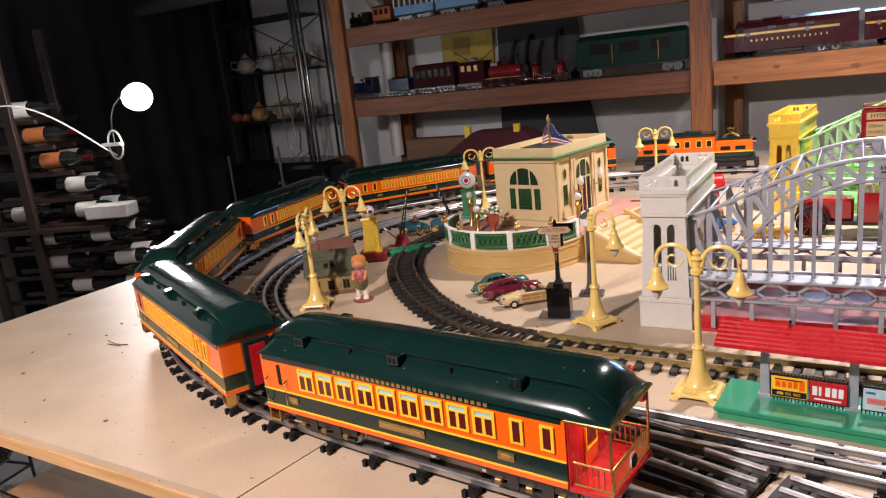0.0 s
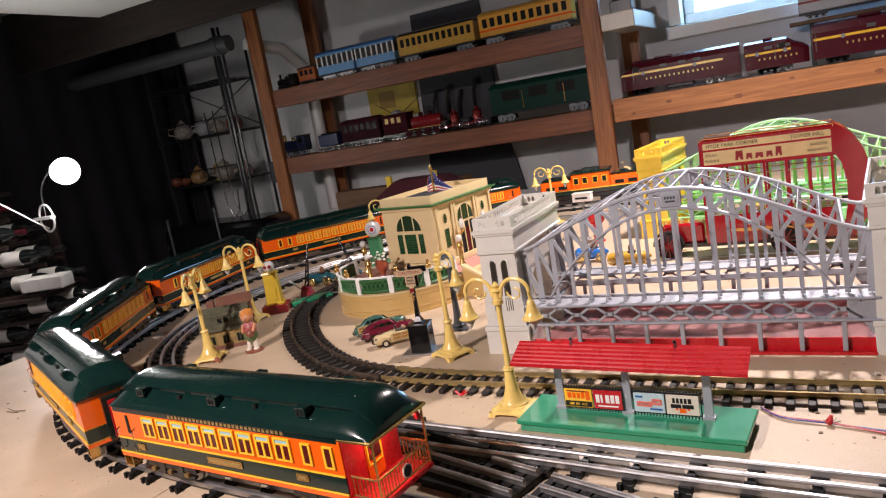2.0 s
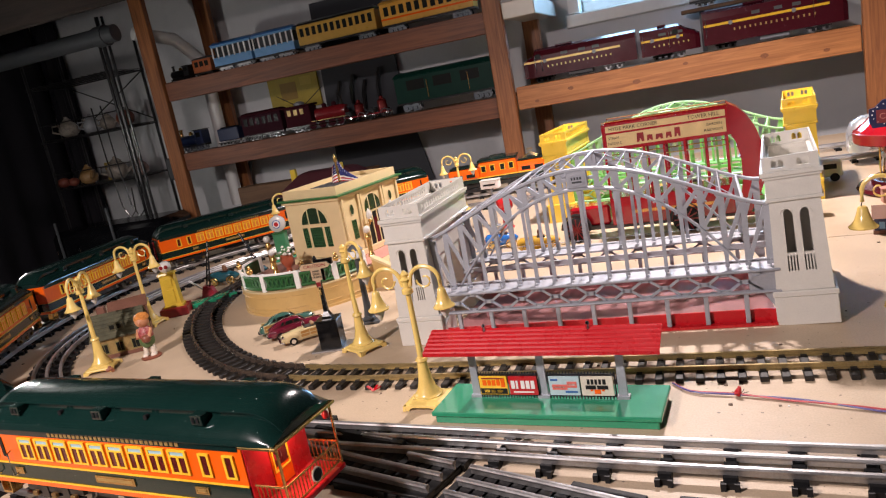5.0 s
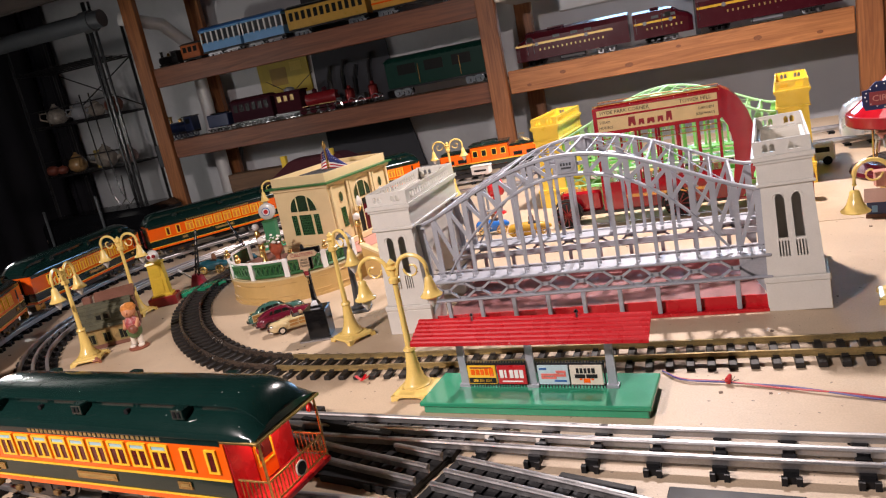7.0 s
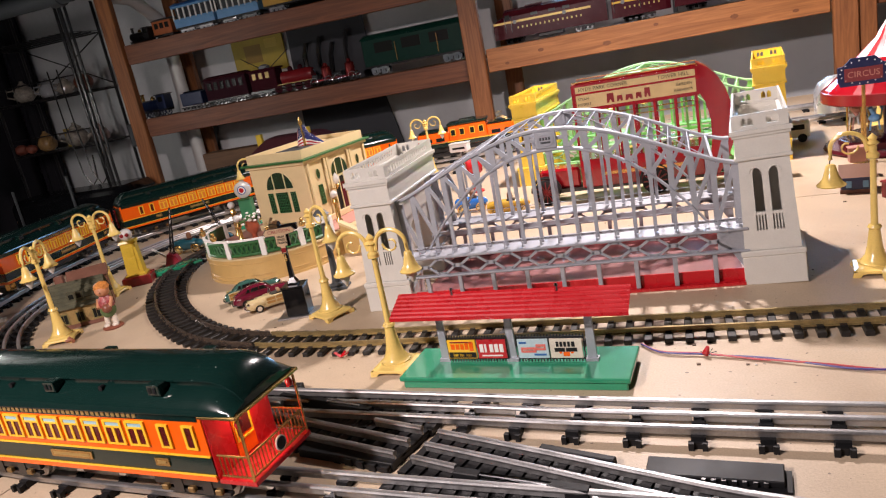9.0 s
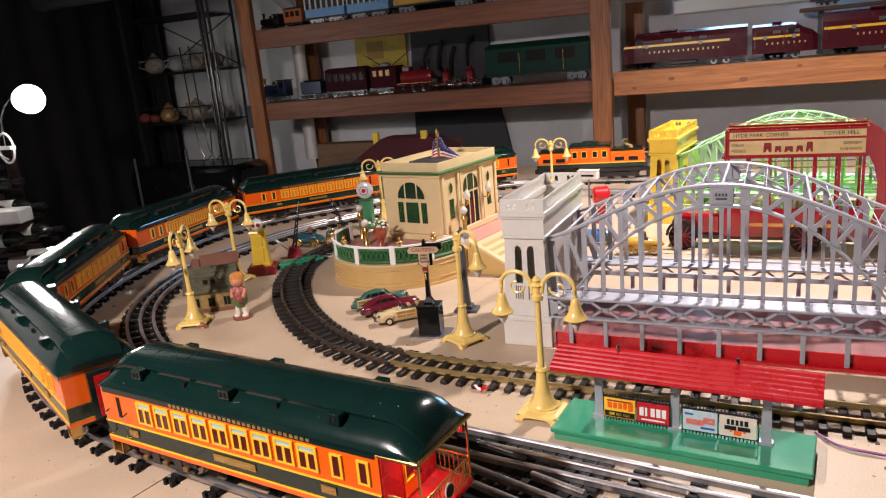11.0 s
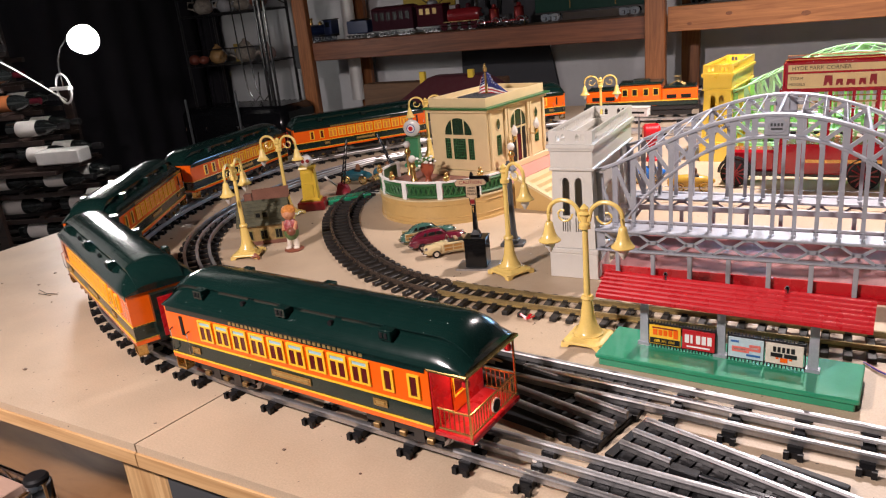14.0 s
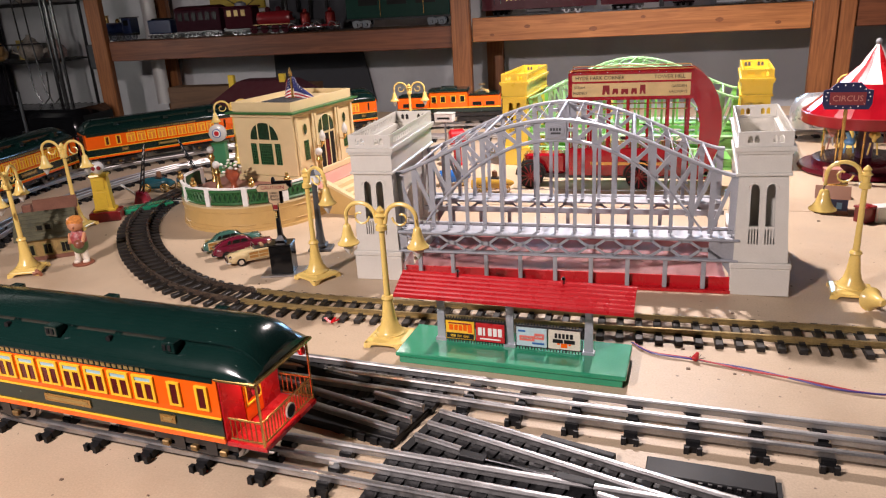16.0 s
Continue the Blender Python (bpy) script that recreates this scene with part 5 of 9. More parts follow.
for x0, x1, m, marks in AD:
    s = part("billboard", boxes((x0, x1, -0.0015, 0.001, 0.0245, 0.0515)), m, pl, "small printed tin billboard")
    for a, b2, c, d, mm in marks:
        part("print_bar", boxes((x0 + (x1 - x0) * a, x0 + (x1 - x0) * b2, -0.0021, -0.0015, 0.0245 + 0.027 * c, 0.0245 + 0.027 * d)), mm, s)


# ---- double gooseneck lamps ----
def gooseneck(name, m, label, arms=(1, -1), material=None, bells=True):
    material = material or BUFF
    g = thing(name, m, label, "toy lamp", "gooseneck toy lamps")
    bm = B()
    loft(bm, [[Vector((a * r, c * r, z)) for a, c in ((-1, -0.8), (-0.8, -1), (0.8, -1), (1, -0.8), (1, 0.8), (0.8, 1), (-0.8, 1), (-1, 0.8))] for r, z in ((0.0295, 0.0058), (0.0300, 0.0072), (0.0290, 0.0092), (0.0235, 0.0112), (0.0205, 0.0135))])
    arch = [(-0.0315, 0.0), (-0.0215, 0.0), (-0.0185, 0.0040), (-0.0130, 0.0056), (0.0130, 0.0056), (0.0185, 0.0040), (0.0215, 0.0), (0.0315, 0.0), (0.0300, 0.0078), (-0.0300, 0.0078)]
    for q in range(4):
        prism(bm, arch, -0.0304, -0.0262, "y", pose(0, 0, 0, 0, 0, 90 * q))
    part("base", bm, material, g)
    bm = B()
    lathe(bm, [(0.0222, 0.0120), (0.0222, 0.0150), (0.0196, 0.0165), (0.0185, 0.0195), (0.0140, 0.026), (0.0105, 0.040), (0.0080, 0.060), (0.0074, 0.066), (0.0096, 0.069), (0.0078, 0.073)], 12)
    part("skirt", bm, material, g, smooth=True)
    bm = B()
    lathe(bm, [(0.0050, 0.072), (0.0044, 0.12), (0.0041, 0.172), (0.0085, 0.174), (0.0085, 0.180), (0.0055, 0.183), (0.0055, 0.192), (0.009, 0.195), (0.005, 0.199), (0.0065, 0.203), (0.003, 0.207), (0.001, 0.209)], 12)
    part("post", bm, material, g, smooth=True)
    for s in arms:
        bm = B()
        pts = [(s * 0.006, 0, 0.184)] + [(s * (0.031 - 0.023 * math.cos(a)), 0, 0.192 + 0.021 * math.sin(a)) for a in [math.pi * k / 12 for k in range(13)]] + [(s * 0.054, 0, 0.176)]
        tube(bm, pts, 0.0031, 8)
        pts = [(s * (0.031 + r * math.cos(a)), 0, 0.193 + r * math.sin(a)) for a, r in [(math.pi * (1.0 + 0.16 * k), 0.0135 - 0.0009 * k) for k in range(11)]]
        tube(bm, pts, 0.0016, 6)
        part("arm", bm, material, g, smooth=True)
        if bells:
            bell = [(0.0042, 0.180), (0.0062, 0.178), (0.0075, 0.172), (0.0105, 0.162), (0.0145, 0.1555), (0.0185, 0.152), (0.0180, 0.1505), (0.010, 0.157)]
            bm = B()
            lathe(bm, [(r * 0.88, z) for r, z in bell], 16, at=(s * 0.054, 0, 0))
            sh = part("shade", bm, material, g, smooth=True)
            bm = B()
            lathe(bm, [(0.004, 0.158), (0.0078, 0.150), (0.0075, 0.144), (0.004, 0.138), (0.001, 0.133)], 12, at=(s * 0.054, 0, 0))
            part("bulb", bm, GLOBE, sh, "unlit frosted bulb", smooth=True)
    return g


lampN = gooseneck("gooseneck_lamp", pose(0.140, -0.232, T, 0, 0, -4), "buff yellow double gooseneck lamp beside the platform")
for x, y, z, rz, lab in [(-0.700, -0.036, T, 114, "buff yellow double gooseneck lamp beside a tin cottage"),
                         (-0.818, 0.252, T, 5, "buff yellow double gooseneck lamp behind the tin cottage"), (-0.27, 1.28, T, 5, "buff yellow double gooseneck lamp by the back track"),
                         (-0.749, 0.912, T, 32, "buff yellow double gooseneck lamp behind the station"), (0.42, 1.26, T, 10, "buff yellow double gooseneck lamp behind the green bridge"),
                         (1.105, 1.16, T, 5, "buff yellow double gooseneck lamp beside the carousel")]:
    tagged(copy_thing(lampN, pose(x, y, z, 0, 0, rz)), lab)
gooseneck("gooseneck_lamp", pose(-0.080, 0.000, T, 0, 0, -28), "buff yellow gooseneck lamp with one arm beside the bridge tower", arms=(1,))
lr = gooseneck("gooseneck_lamp", pose(0.826, 0.028, T, 0, 0, -8), "broken buff yellow gooseneck lamp with one dangling shade", arms=(-1,), bells=False)
bm = B()
tube(bm, [(-0.054, 0, 0.178), (-0.0555, 0.001, 0.170), (-0.054, 0.0, 0.168)], 0.0009, 5)
part("wire", bm, BLACKM, lr)
BELL = [(0.0042, 0.03), (0.0062, 0.028), (0.0075, 0.022), (0.0105, 0.012), (0.0145, 0.0055), (0.0185, 0.002), (0.0180, 0.0005), (0.010, 0.007)]
bm = B()
lathe(bm, [(r * 1.1, z * 1.1) for r, z in BELL], 18, at=(-0.054, 0, 0.136))
part("shade", bm, BUFF, lr, "dangling bell shade", smooth=True)
bm = B()
lathe(bm, BELL, 16, m=pose(0.835, -0.035, T + 0.0185, 80, 0, 20))
whole("lamp_shade", bm, BUFF, pose(0, 0, 0), "fallen buff yellow bell shade on the table", "lamp shade", smooth=True)

# ---- station and terrace ----
SX, SY, SR = -0.385, 0.612, -10
SM = pose(SX, SY, T, 0, 0, SR)
ter = thing("station_terrace", SM, "tan tin station terrace with green lattice fence", "terrace")
HW = 0.178


def outline(r, front=-0.195, back=0.24, n=28):
    pts = [(r * math.cos(a), front + r * math.sin(a)) for a in [math.pi + math.pi * k / n for k in range(n + 1)]]
    return pts + [(r, back), (-r, back)]


bm = B()
prism(bm, outline(HW), 0.002, 0.056, "z")
part("wall", bm, TAN, ter, "tan stamped tin wall", smooth=True)
bm = B()
prism(bm, outline(HW + 0.003), 0.0, 0.006, "z")
part("foot_moulding", bm, TAN, ter)
bm = B()
prism(bm, outline(HW + 0.002), 0.0562, 0.060, "z")
part("rim", bm, CREAM, ter)
bm = B()
prism(bm, outline(HW - 0.008), 0.0602, 0.062, "z")
part("floor", bm, PINK, ter, "dusty pink terrace floor")
for k in range(7):
    a = math.pi * 1.08 + math.pi * 0.84 * k / 6
    r = HW + 0.0008
    for zz in (0.016, 0.046):
        bm = B()
        tube(bm, [(r * math.cos(a + d), -0.195 + r * math.sin(a + d), zz) for d in np.linspace(-0.17, 0.17, 7)], 0.0011, 5)
        part("panel_moulding", bm, TAN, ter)
# Backing plate whose darker green stands in for shade behind the lattice.
GAPSHADE = mat("lattice_gap_shade_green", (0.012, 0.060, 0.022), 0.4)
posts = [math.pi * (1.0 + k / 6) for k in range(7)]
for a in posts:
    x, y = (HW - 0.004) * math.cos(a), -0.195 + (HW - 0.004) * math.sin(a)
    bm = B()
    box(bm, -0.0065, 0.0065, -0.004, 0.004, 0.060, 0.104, bev=0.001, m=pose(x, y, 0, 0, 0, math.degrees(a) + 90))
    part("fence_post", bm, PWHITE, ter)
for a0, a1 in zip(posts, posts[1:]):
    r = HW - 0.004
    bm = B()
    arc = [a0 + (a1 - a0) * (0.08 + 0.84 * k / 12) for k in range(13)]
    for zz, w in ((0.0665, 0.0038), (0.0945, 0.0036)):
        tube(bm, [(r * math.cos(a), -0.195 + r * math.sin(a), zz) for a in arc], w, 5)
    for k in range(0, 12, 2):
        for za, zb in ((0.066, 0.094), (0.094, 0.066)):
            p, q = arc[k], arc[k + 2] if k + 2 < 13 else arc[-1]
            tube(bm, [(r * math.cos(p), -0.195 + r * math.sin(p), za), (r * math.cos(q), -0.195 + r * math.sin(q), zb)], 0.0023, 5)
    lat = part("lattice_panel", bm, MGREEN, ter, "green lattice fence panel")
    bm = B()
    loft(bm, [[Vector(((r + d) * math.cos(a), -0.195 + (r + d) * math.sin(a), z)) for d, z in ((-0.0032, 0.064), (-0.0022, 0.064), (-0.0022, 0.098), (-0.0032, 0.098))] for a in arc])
    part("lattice_shade_back", bm, GAPSHADE, lat)
    bm = B()
    loft(bm, [[Vector(((r + d) * math.cos(a), -0.195 + (r + d) * math.sin(a), z)) for d, z in ((-0.003, 0.0995), (0.003, 0.0995), (0.003, 0.1035), (-0.003, 0.1035))] for a in [a0 + (a1 - a0) * k / 8 for k in range(9)]])
    part("top_rail", bm, PWHITE, ter)
for x, y, h in ((-0.158, -0.166, 0.1445), (-0.097, -0.221, 0.120), (0.123, -0.090, 0.134)):
    bm = B()
    lathe(bm, [(0.0095, 0.062), (0.0085, 0.066), (0.0060, 0.070), (0.0055, h - 0.026), (0.0085, h - 0.023), (0.0085, h - 0.018), (0.0058, h - 0.014), (0.0058, h - 0.009)], 14, at=(x, y, 0))
    lp = part("lamp_column", bm, BRASS, ter, "brass lamp column with globe", smooth=True)
    bm = B()
    ball(bm, (x, y, h), 0.0098, 14)
    part("globe", bm, GLOBE, lp, smooth=True)
for deg in (222, 256, 306, 333):
    a = math.radians(deg)
    x, y = (HW - 0.004) * math.cos(a), -0.195 + (HW - 0.004) * math.sin(a)
    bm = B()
    ball(bm, (x, y, 0.1100), 0.0080, 12)
    ball(bm, (x, y, 0.1210), 0.0045, 10)
    part("finial", bm, BRASS, ter, "brass ball finial", smooth=True)
# flowers on the terrace
fp = thing("flower_urn", pose(-0.466, 0.394, T + 0.0625, 0, 0, -10), "red-brown urn with white artificial flowers", "flower pot")
bm = B()
lathe(bm, [(0.012, 0), (0.012, 0.004), (0.007, 0.010), (0.007, 0.018), (0.010, 0.022), (0.0165, 0.032), (0.018, 0.041), (0.015, 0.049), (0.016, 0.052), (0.012, 0.052)], 18)
part("urn", bm, mat("terracotta_enamel", (0.30, 0.07, 0.03), 0.3, coat=0.4), fp, smooth=True)
random.seed(4)
LEAF = mat("artificial_leaf", (0.06, 0.16, 0.04), 0.6, per_object=0.2)
PETAL = mat("white_petal", (0.75, 0.74, 0.68), 0.6)
for k in range(34):
    a, r = random.uniform(0, 6.28), 0.028 * math.sqrt(random.random())
    z = 0.058 + 0.018 * random.random() - r * 0.3
    bm = B()
    ball(bm, (r * math.cos(a), r * math.sin(a), z), 0.0042 if k % 3 else 0.005, 6, 0.7)
    part("blossom" if k % 3 else "leaf", bm, PETAL if k % 3 else LEAF, fp)
# steps and side wall to the right of the terrace
st = thing("terrace_stair", SM @ pose(0.180, -0.06, 0), "cream tin stair leading up to the station", "stair")
for k in range(6):
    part("tread", boxes((0.0 + 0.0, 0.115 - k * 0.019, -0.10, 0.10, k * 0.0102, (k + 1) * 0.0102 - 0.0002)), CREAM, st)
bm = B()
prism(bm, [(0, 0), (0.14, 0), (0.14, 0.012), (0.0, 0.078)], -0.112, -0.102, "y")
part("side_wall", bm, TAN, st)
bm = B()
prism(bm, [(0, 0.076), (0.14, 0.012), (0.14, 0.018), (0.0, 0.083)], -0.115, -0.099, "y")
part("coping", bm, CREAM, st)
bm = B()
prism(bm, [(0, 0), (0.14, 0), (0.14, 0.012), (0.0, 0.078)], 0.102, 0.112, "y")
part("side_wall", bm, TAN, st)

stn = thing("toy_station", SM @ pose(0, 0, 0.0625), "cream tin toy railway station with green windows", "toy building")
W2, D2, H2 = 0.090, 0.140, 0.176
part("plinth", boxes((-W2 - 0.006, W2 + 0.006, -D2 - 0.006, D2 + 0.006, 0, 0.016), bev=0.0015), CREAM, stn)
part("body", boxes((-W2, W2, -D2, D2, 0.0162, H2), bev=0.001), CREAM, stn)
part("cornice", boxes((-W2 - 0.006, W2 + 0.006, -D2 - 0.006, D2 + 0.006, H2 - 0.012, H2 - 0.004), bev=0.001), CREAM, stn)
part("eave", boxes((-W2 - 0.014, W2 + 0.014, -D2 - 0.014, D2 + 0.014, H2 - 0.0038, H2 + 0.001), bev=0.001), MGREEN, stn, "projecting green eave")
part("parapet", boxes((-W2, W2, -D2, -D2 + 0.004, H2 + 0.001, H2 + 0.024), (-W2, W2, D2 - 0.004, D2, H2 + 0.001, H2 + 0.024), (-W2, -W2 + 0.004, -D2 + 0.004, D2 - 0.004, H2 + 0.001, H2 + 0.024), (W2 - 0.004, W2, -D2 + 0.004, D2 - 0.004, H2 + 0.001, H2 + 0.024), bev=0.0006), CREAM, stn)
part("roof_deck", boxes((-W2 + 0.004, W2 - 0.004, -D2 + 0.004, D2 - 0.004, H2 + 0.001, H2 + 0.012)), CREAM, stn)
sky_well = part("skylight", boxes((-0.052, 0.052, -0.072, 0.032, H2 + 0.0121, H2 + 0.0130)), BLACKM, stn, "dark skylight grille")
for k in range(8):
    part("skylight_bar", boxes((-0.05 + k * 0.0128, -0.0445 + k * 0.0128, -0.07, 0.03, H2 + 0.0131, H2 + 0.0165)), DGREY, sky_well)


def station_window(x0, x1, z0, z1, face, arch=False):
    """A window on the -y face (face 0) or the +x face (face 1), placed by its run along the face."""
    m = pose(0, -D2 - 0.0005, 0) if face == 0 else pose(W2 + 0.0005, 0, 0, 0, 0, 90)
    w = new("window")
    w.parent = stn
    w.matrix_local = m
    bm = B()
    poly = arch_pts(x0, x1, z0, z1, 12) if arch else [(x0, z0), (x1, z0), (x1, z1), (x0, z1)]
    prism(bm, poly, -0.0008, 0.0006, "y")
    part("pane", bm, mat_green_pane, w)
    bm = B()
    if arch:
        r, c = (x1 - x0) / 2, (x0 + x1) / 2
        tube(bm, [(x0, -0.001, z0)] + [(c + r * math.cos(a), -0.001, z1 - r + r * math.sin(a)) for a in [math.pi - math.pi * k / 12 for k in range(13)]] + [(x1, -0.001, z0)], 0.0012, 5)
        for xx in (c - r * 0.42, c + r * 0.42):
            box(bm, xx - 0.0016, xx + 0.0016, -0.0018, 0, z0, z1 - r + math.sqrt(r * r - (0.42 * r) ** 2))
    else:
        n = max(2, int((x1 - x0) / 0.005))
        for k in range(n + 1):
            xx = x0 + (x1 - x0) * k / n
            box(bm, xx - 0.0004, xx + 0.0004, -0.0016, 0, z0, z1)
        for k in range(int((z1 - z0) / 0.007) + 1):
            zz = z0 + k * 0.007
            box(bm, x0, x1, -0.0016, 0, zz - 0.0004, zz + 0.0004)
    part("muntins", bm, CREAM if arch else MGREEN, w)


mat_green_pane = mat("green_tinted_pane", (0.008, 0.032, 0.016), 0.25, coat=0.3, var=0.25, scale=120)
station_window(-0.044, 0.044, 0.108, 0.152, 0, True)
for x0, x1 in ((-0.044, -0.028), (-0.018, 0.020), (0.030, 0.046)):
    station_window(x0, x1, 0.045, 0.098, 0)
for c in (-0.092, 0.0, 0.092):
    if c == 0:
        station_window(c - 0.038, c + 0.038, 0.108, 0.152, 1, True)
    else:
        station_window(c - 0.0085, c + 0.0085, 0.050, 0.100, 1)
        bm = B()
        lathe(bm, [(0.0095, 0), (0.0095, 0.0008)], 16, m=pose(W2 + 0.0003, c, 0.128, 0, 90, 0) @ Matrix.Diagonal((1.5, 0.85, 1, 1)))
        part("oval_window", bm, mat_green_pane, stn, "oval green window")
        bm = B()
        tube(bm, [(W2 + 0.001, c + 0.0085 * math.cos(a), 0.128 + 0.0145 * math.sin(a)) for a in [2 * math.pi * k / 20 for k in range(20)]], 0.0012, 5, closed=True)
        part("oval_trim", bm, CREAM, stn)
for yy in (-0.060, -0.048, 0.048, 0.060, -0.128, 0.128):
    part("pilaster", boxes((W2 + 0.0002, W2 + 0.006, yy - 0.0045, yy + 0.0045, 0.016, H2 - 0.012), bev=0.0008), CREAM, stn)
part("doorway", boxes((W2 + 0.0002, W2 + 0.0012, -0.036, 0.036, 0.0162, 0.102)), PANE, stn)
for yy in (-0.036, -0.012, 0.012, 0.036):
    part("door_mullion", boxes((W2 + 0.0012, W2 + 0.0030, yy - 0.0018, yy + 0.0018, 0.0162, 0.104)), CREAM, stn)
part("door_leaf", boxes((W2 + 0.001, W2 + 0.002, -0.010, 0.010, 0.0162, 0.085)), MAROON, stn)
for yy in (-0.054, 0.054):
    bm = B()
    tube(bm, [(W2 + 0.006, yy, 0.078), (W2 + 0.022, yy, 0.078), (W2 + 0.024, yy, 0.086)], 0.0016, 6)
    lathe(bm, [(0.003, 0.082), (0.0055, 0.090), (0.004, 0.092)], 10, at=(W2 + 0.024, yy, 0))
    lp = part("wall_lamp", bm, BRASS, stn, "brass wall lamp")
    bm = B()
    lathe(bm, [(0.004, 0.092), (0.0085, 0.100), (0.0075, 0.109), (0.003, 0.117), (0.001, 0.120)], 12, at=(W2 + 0.024, yy, 0))
    part("globe", bm, GLOBE, lp, smooth=True)
fl = thing("flag_pole", SM @ pose(-0.005, 0.005, 0.0625 + H2 + 0.012), "gilt flag pole with a limp striped flag", "flag")
bm = B()
lathe(bm, [(0.006, 0), (0.006, 0.004), (0.0034, 0.006), (0.0028, 0.058), (0.0046, 0.060), (0.0046, 0.063), (0.0058, 0.068), (0.001, 0.082)], 10)
part("pole", bm, BRASS, fl, smooth=True)
FRED, FWHITE, FBLUE = mat("flag_red", (0.45, 0.02, 0.03), 0.7), mat("flag_white", (0.75, 0.74, 0.72), 0.7), mat("flag_blue", (0.02, 0.03, 0.16), 0.7)


def flag_cloth(side):
    cl = new("flag_cloth")
    cl.parent = fl
    for k in range(13):
        u0, u1 = k / 13, (k + 1) / 13
        bm = B()
        rows = []
        for u in (u0, u1):
            line = []
            for j in range(7):
                v = j / 6
                line.append(Vector((side * (0.003 + (0.105 if side > 0 else 0.036) * v * (0.25 + 0.75 * u)), 0.005 * math.sin(7 * v + 2 * u) - 0.004 * v, 0.059 - 0.056 * u - 0.030 * v * v * (1 - 0.3 * u))))
            rows.append(line)
        lo, hi = rows
        vs = [[bm.verts.new(p) for p in r] for r in rows]
        for j in range(6):
            bm.faces.new((vs[0][j], vs[0][j + 1], vs[1][j + 1], vs[1][j])).material_index = 2 if (k < 7 and j < 3) or (side > 0 and k < 9 and j < 5) else k % 2
        ob = part("stripe", bm, (FRED, FWHITE, FBLUE), cl)
        sol = ob.modifiers.new("cloth", "SOLIDIFY")
        sol.thickness = 0.0006
    for a in range(4):
        for c in range(4):
            v, u = (0.12 + 0.2 * a) * (0.75 if side > 0 else 0.5), 0.06 + 0.13 * c
            bm = B()
            ball(bm, (side * (0.003 + (0.105 if side > 0 else 0.036) * v * (0.25 + 0.75 * u)), 0.005 * math.sin(7 * v + 2 * u) - 0.004 * v - 0.0008, 0.059 - 0.056 * u - 0.030 * v * v * (1 - 0.3 * u)), 0.0011, 6)
            part("star", bm, FWHITE, cl)


flag_cloth(1)
flag_cloth(-1)

# ---- small things on the layout ----
def pill(bm, stations, lean=0.86):
    """A rounded body: along x, (x, half width, z low, z high)."""
    secs = []
    for x, w, z0, z1 in stations:
        h = z1 - z0
        half = [(w * 0.90, z0), (w, z0 + 0.25 * h), (w * 0.99, z0 + 0.55 * h), (w * (0.5 + 0.5 * lean), z0 + 0.82 * h), (w * lean * 0.86, z0 + 0.96 * h), (w * 0.35, z1)]
        secs.append([Vector((x, y, z)) for y, z in half] + [Vector((x, -y, z)) for y, z in half[::-1]])
    return loft(bm, secs)


EGG = [(math.sin(math.pi * k / 8), -math.cos(math.pi * k / 8)) for k in range(9)]


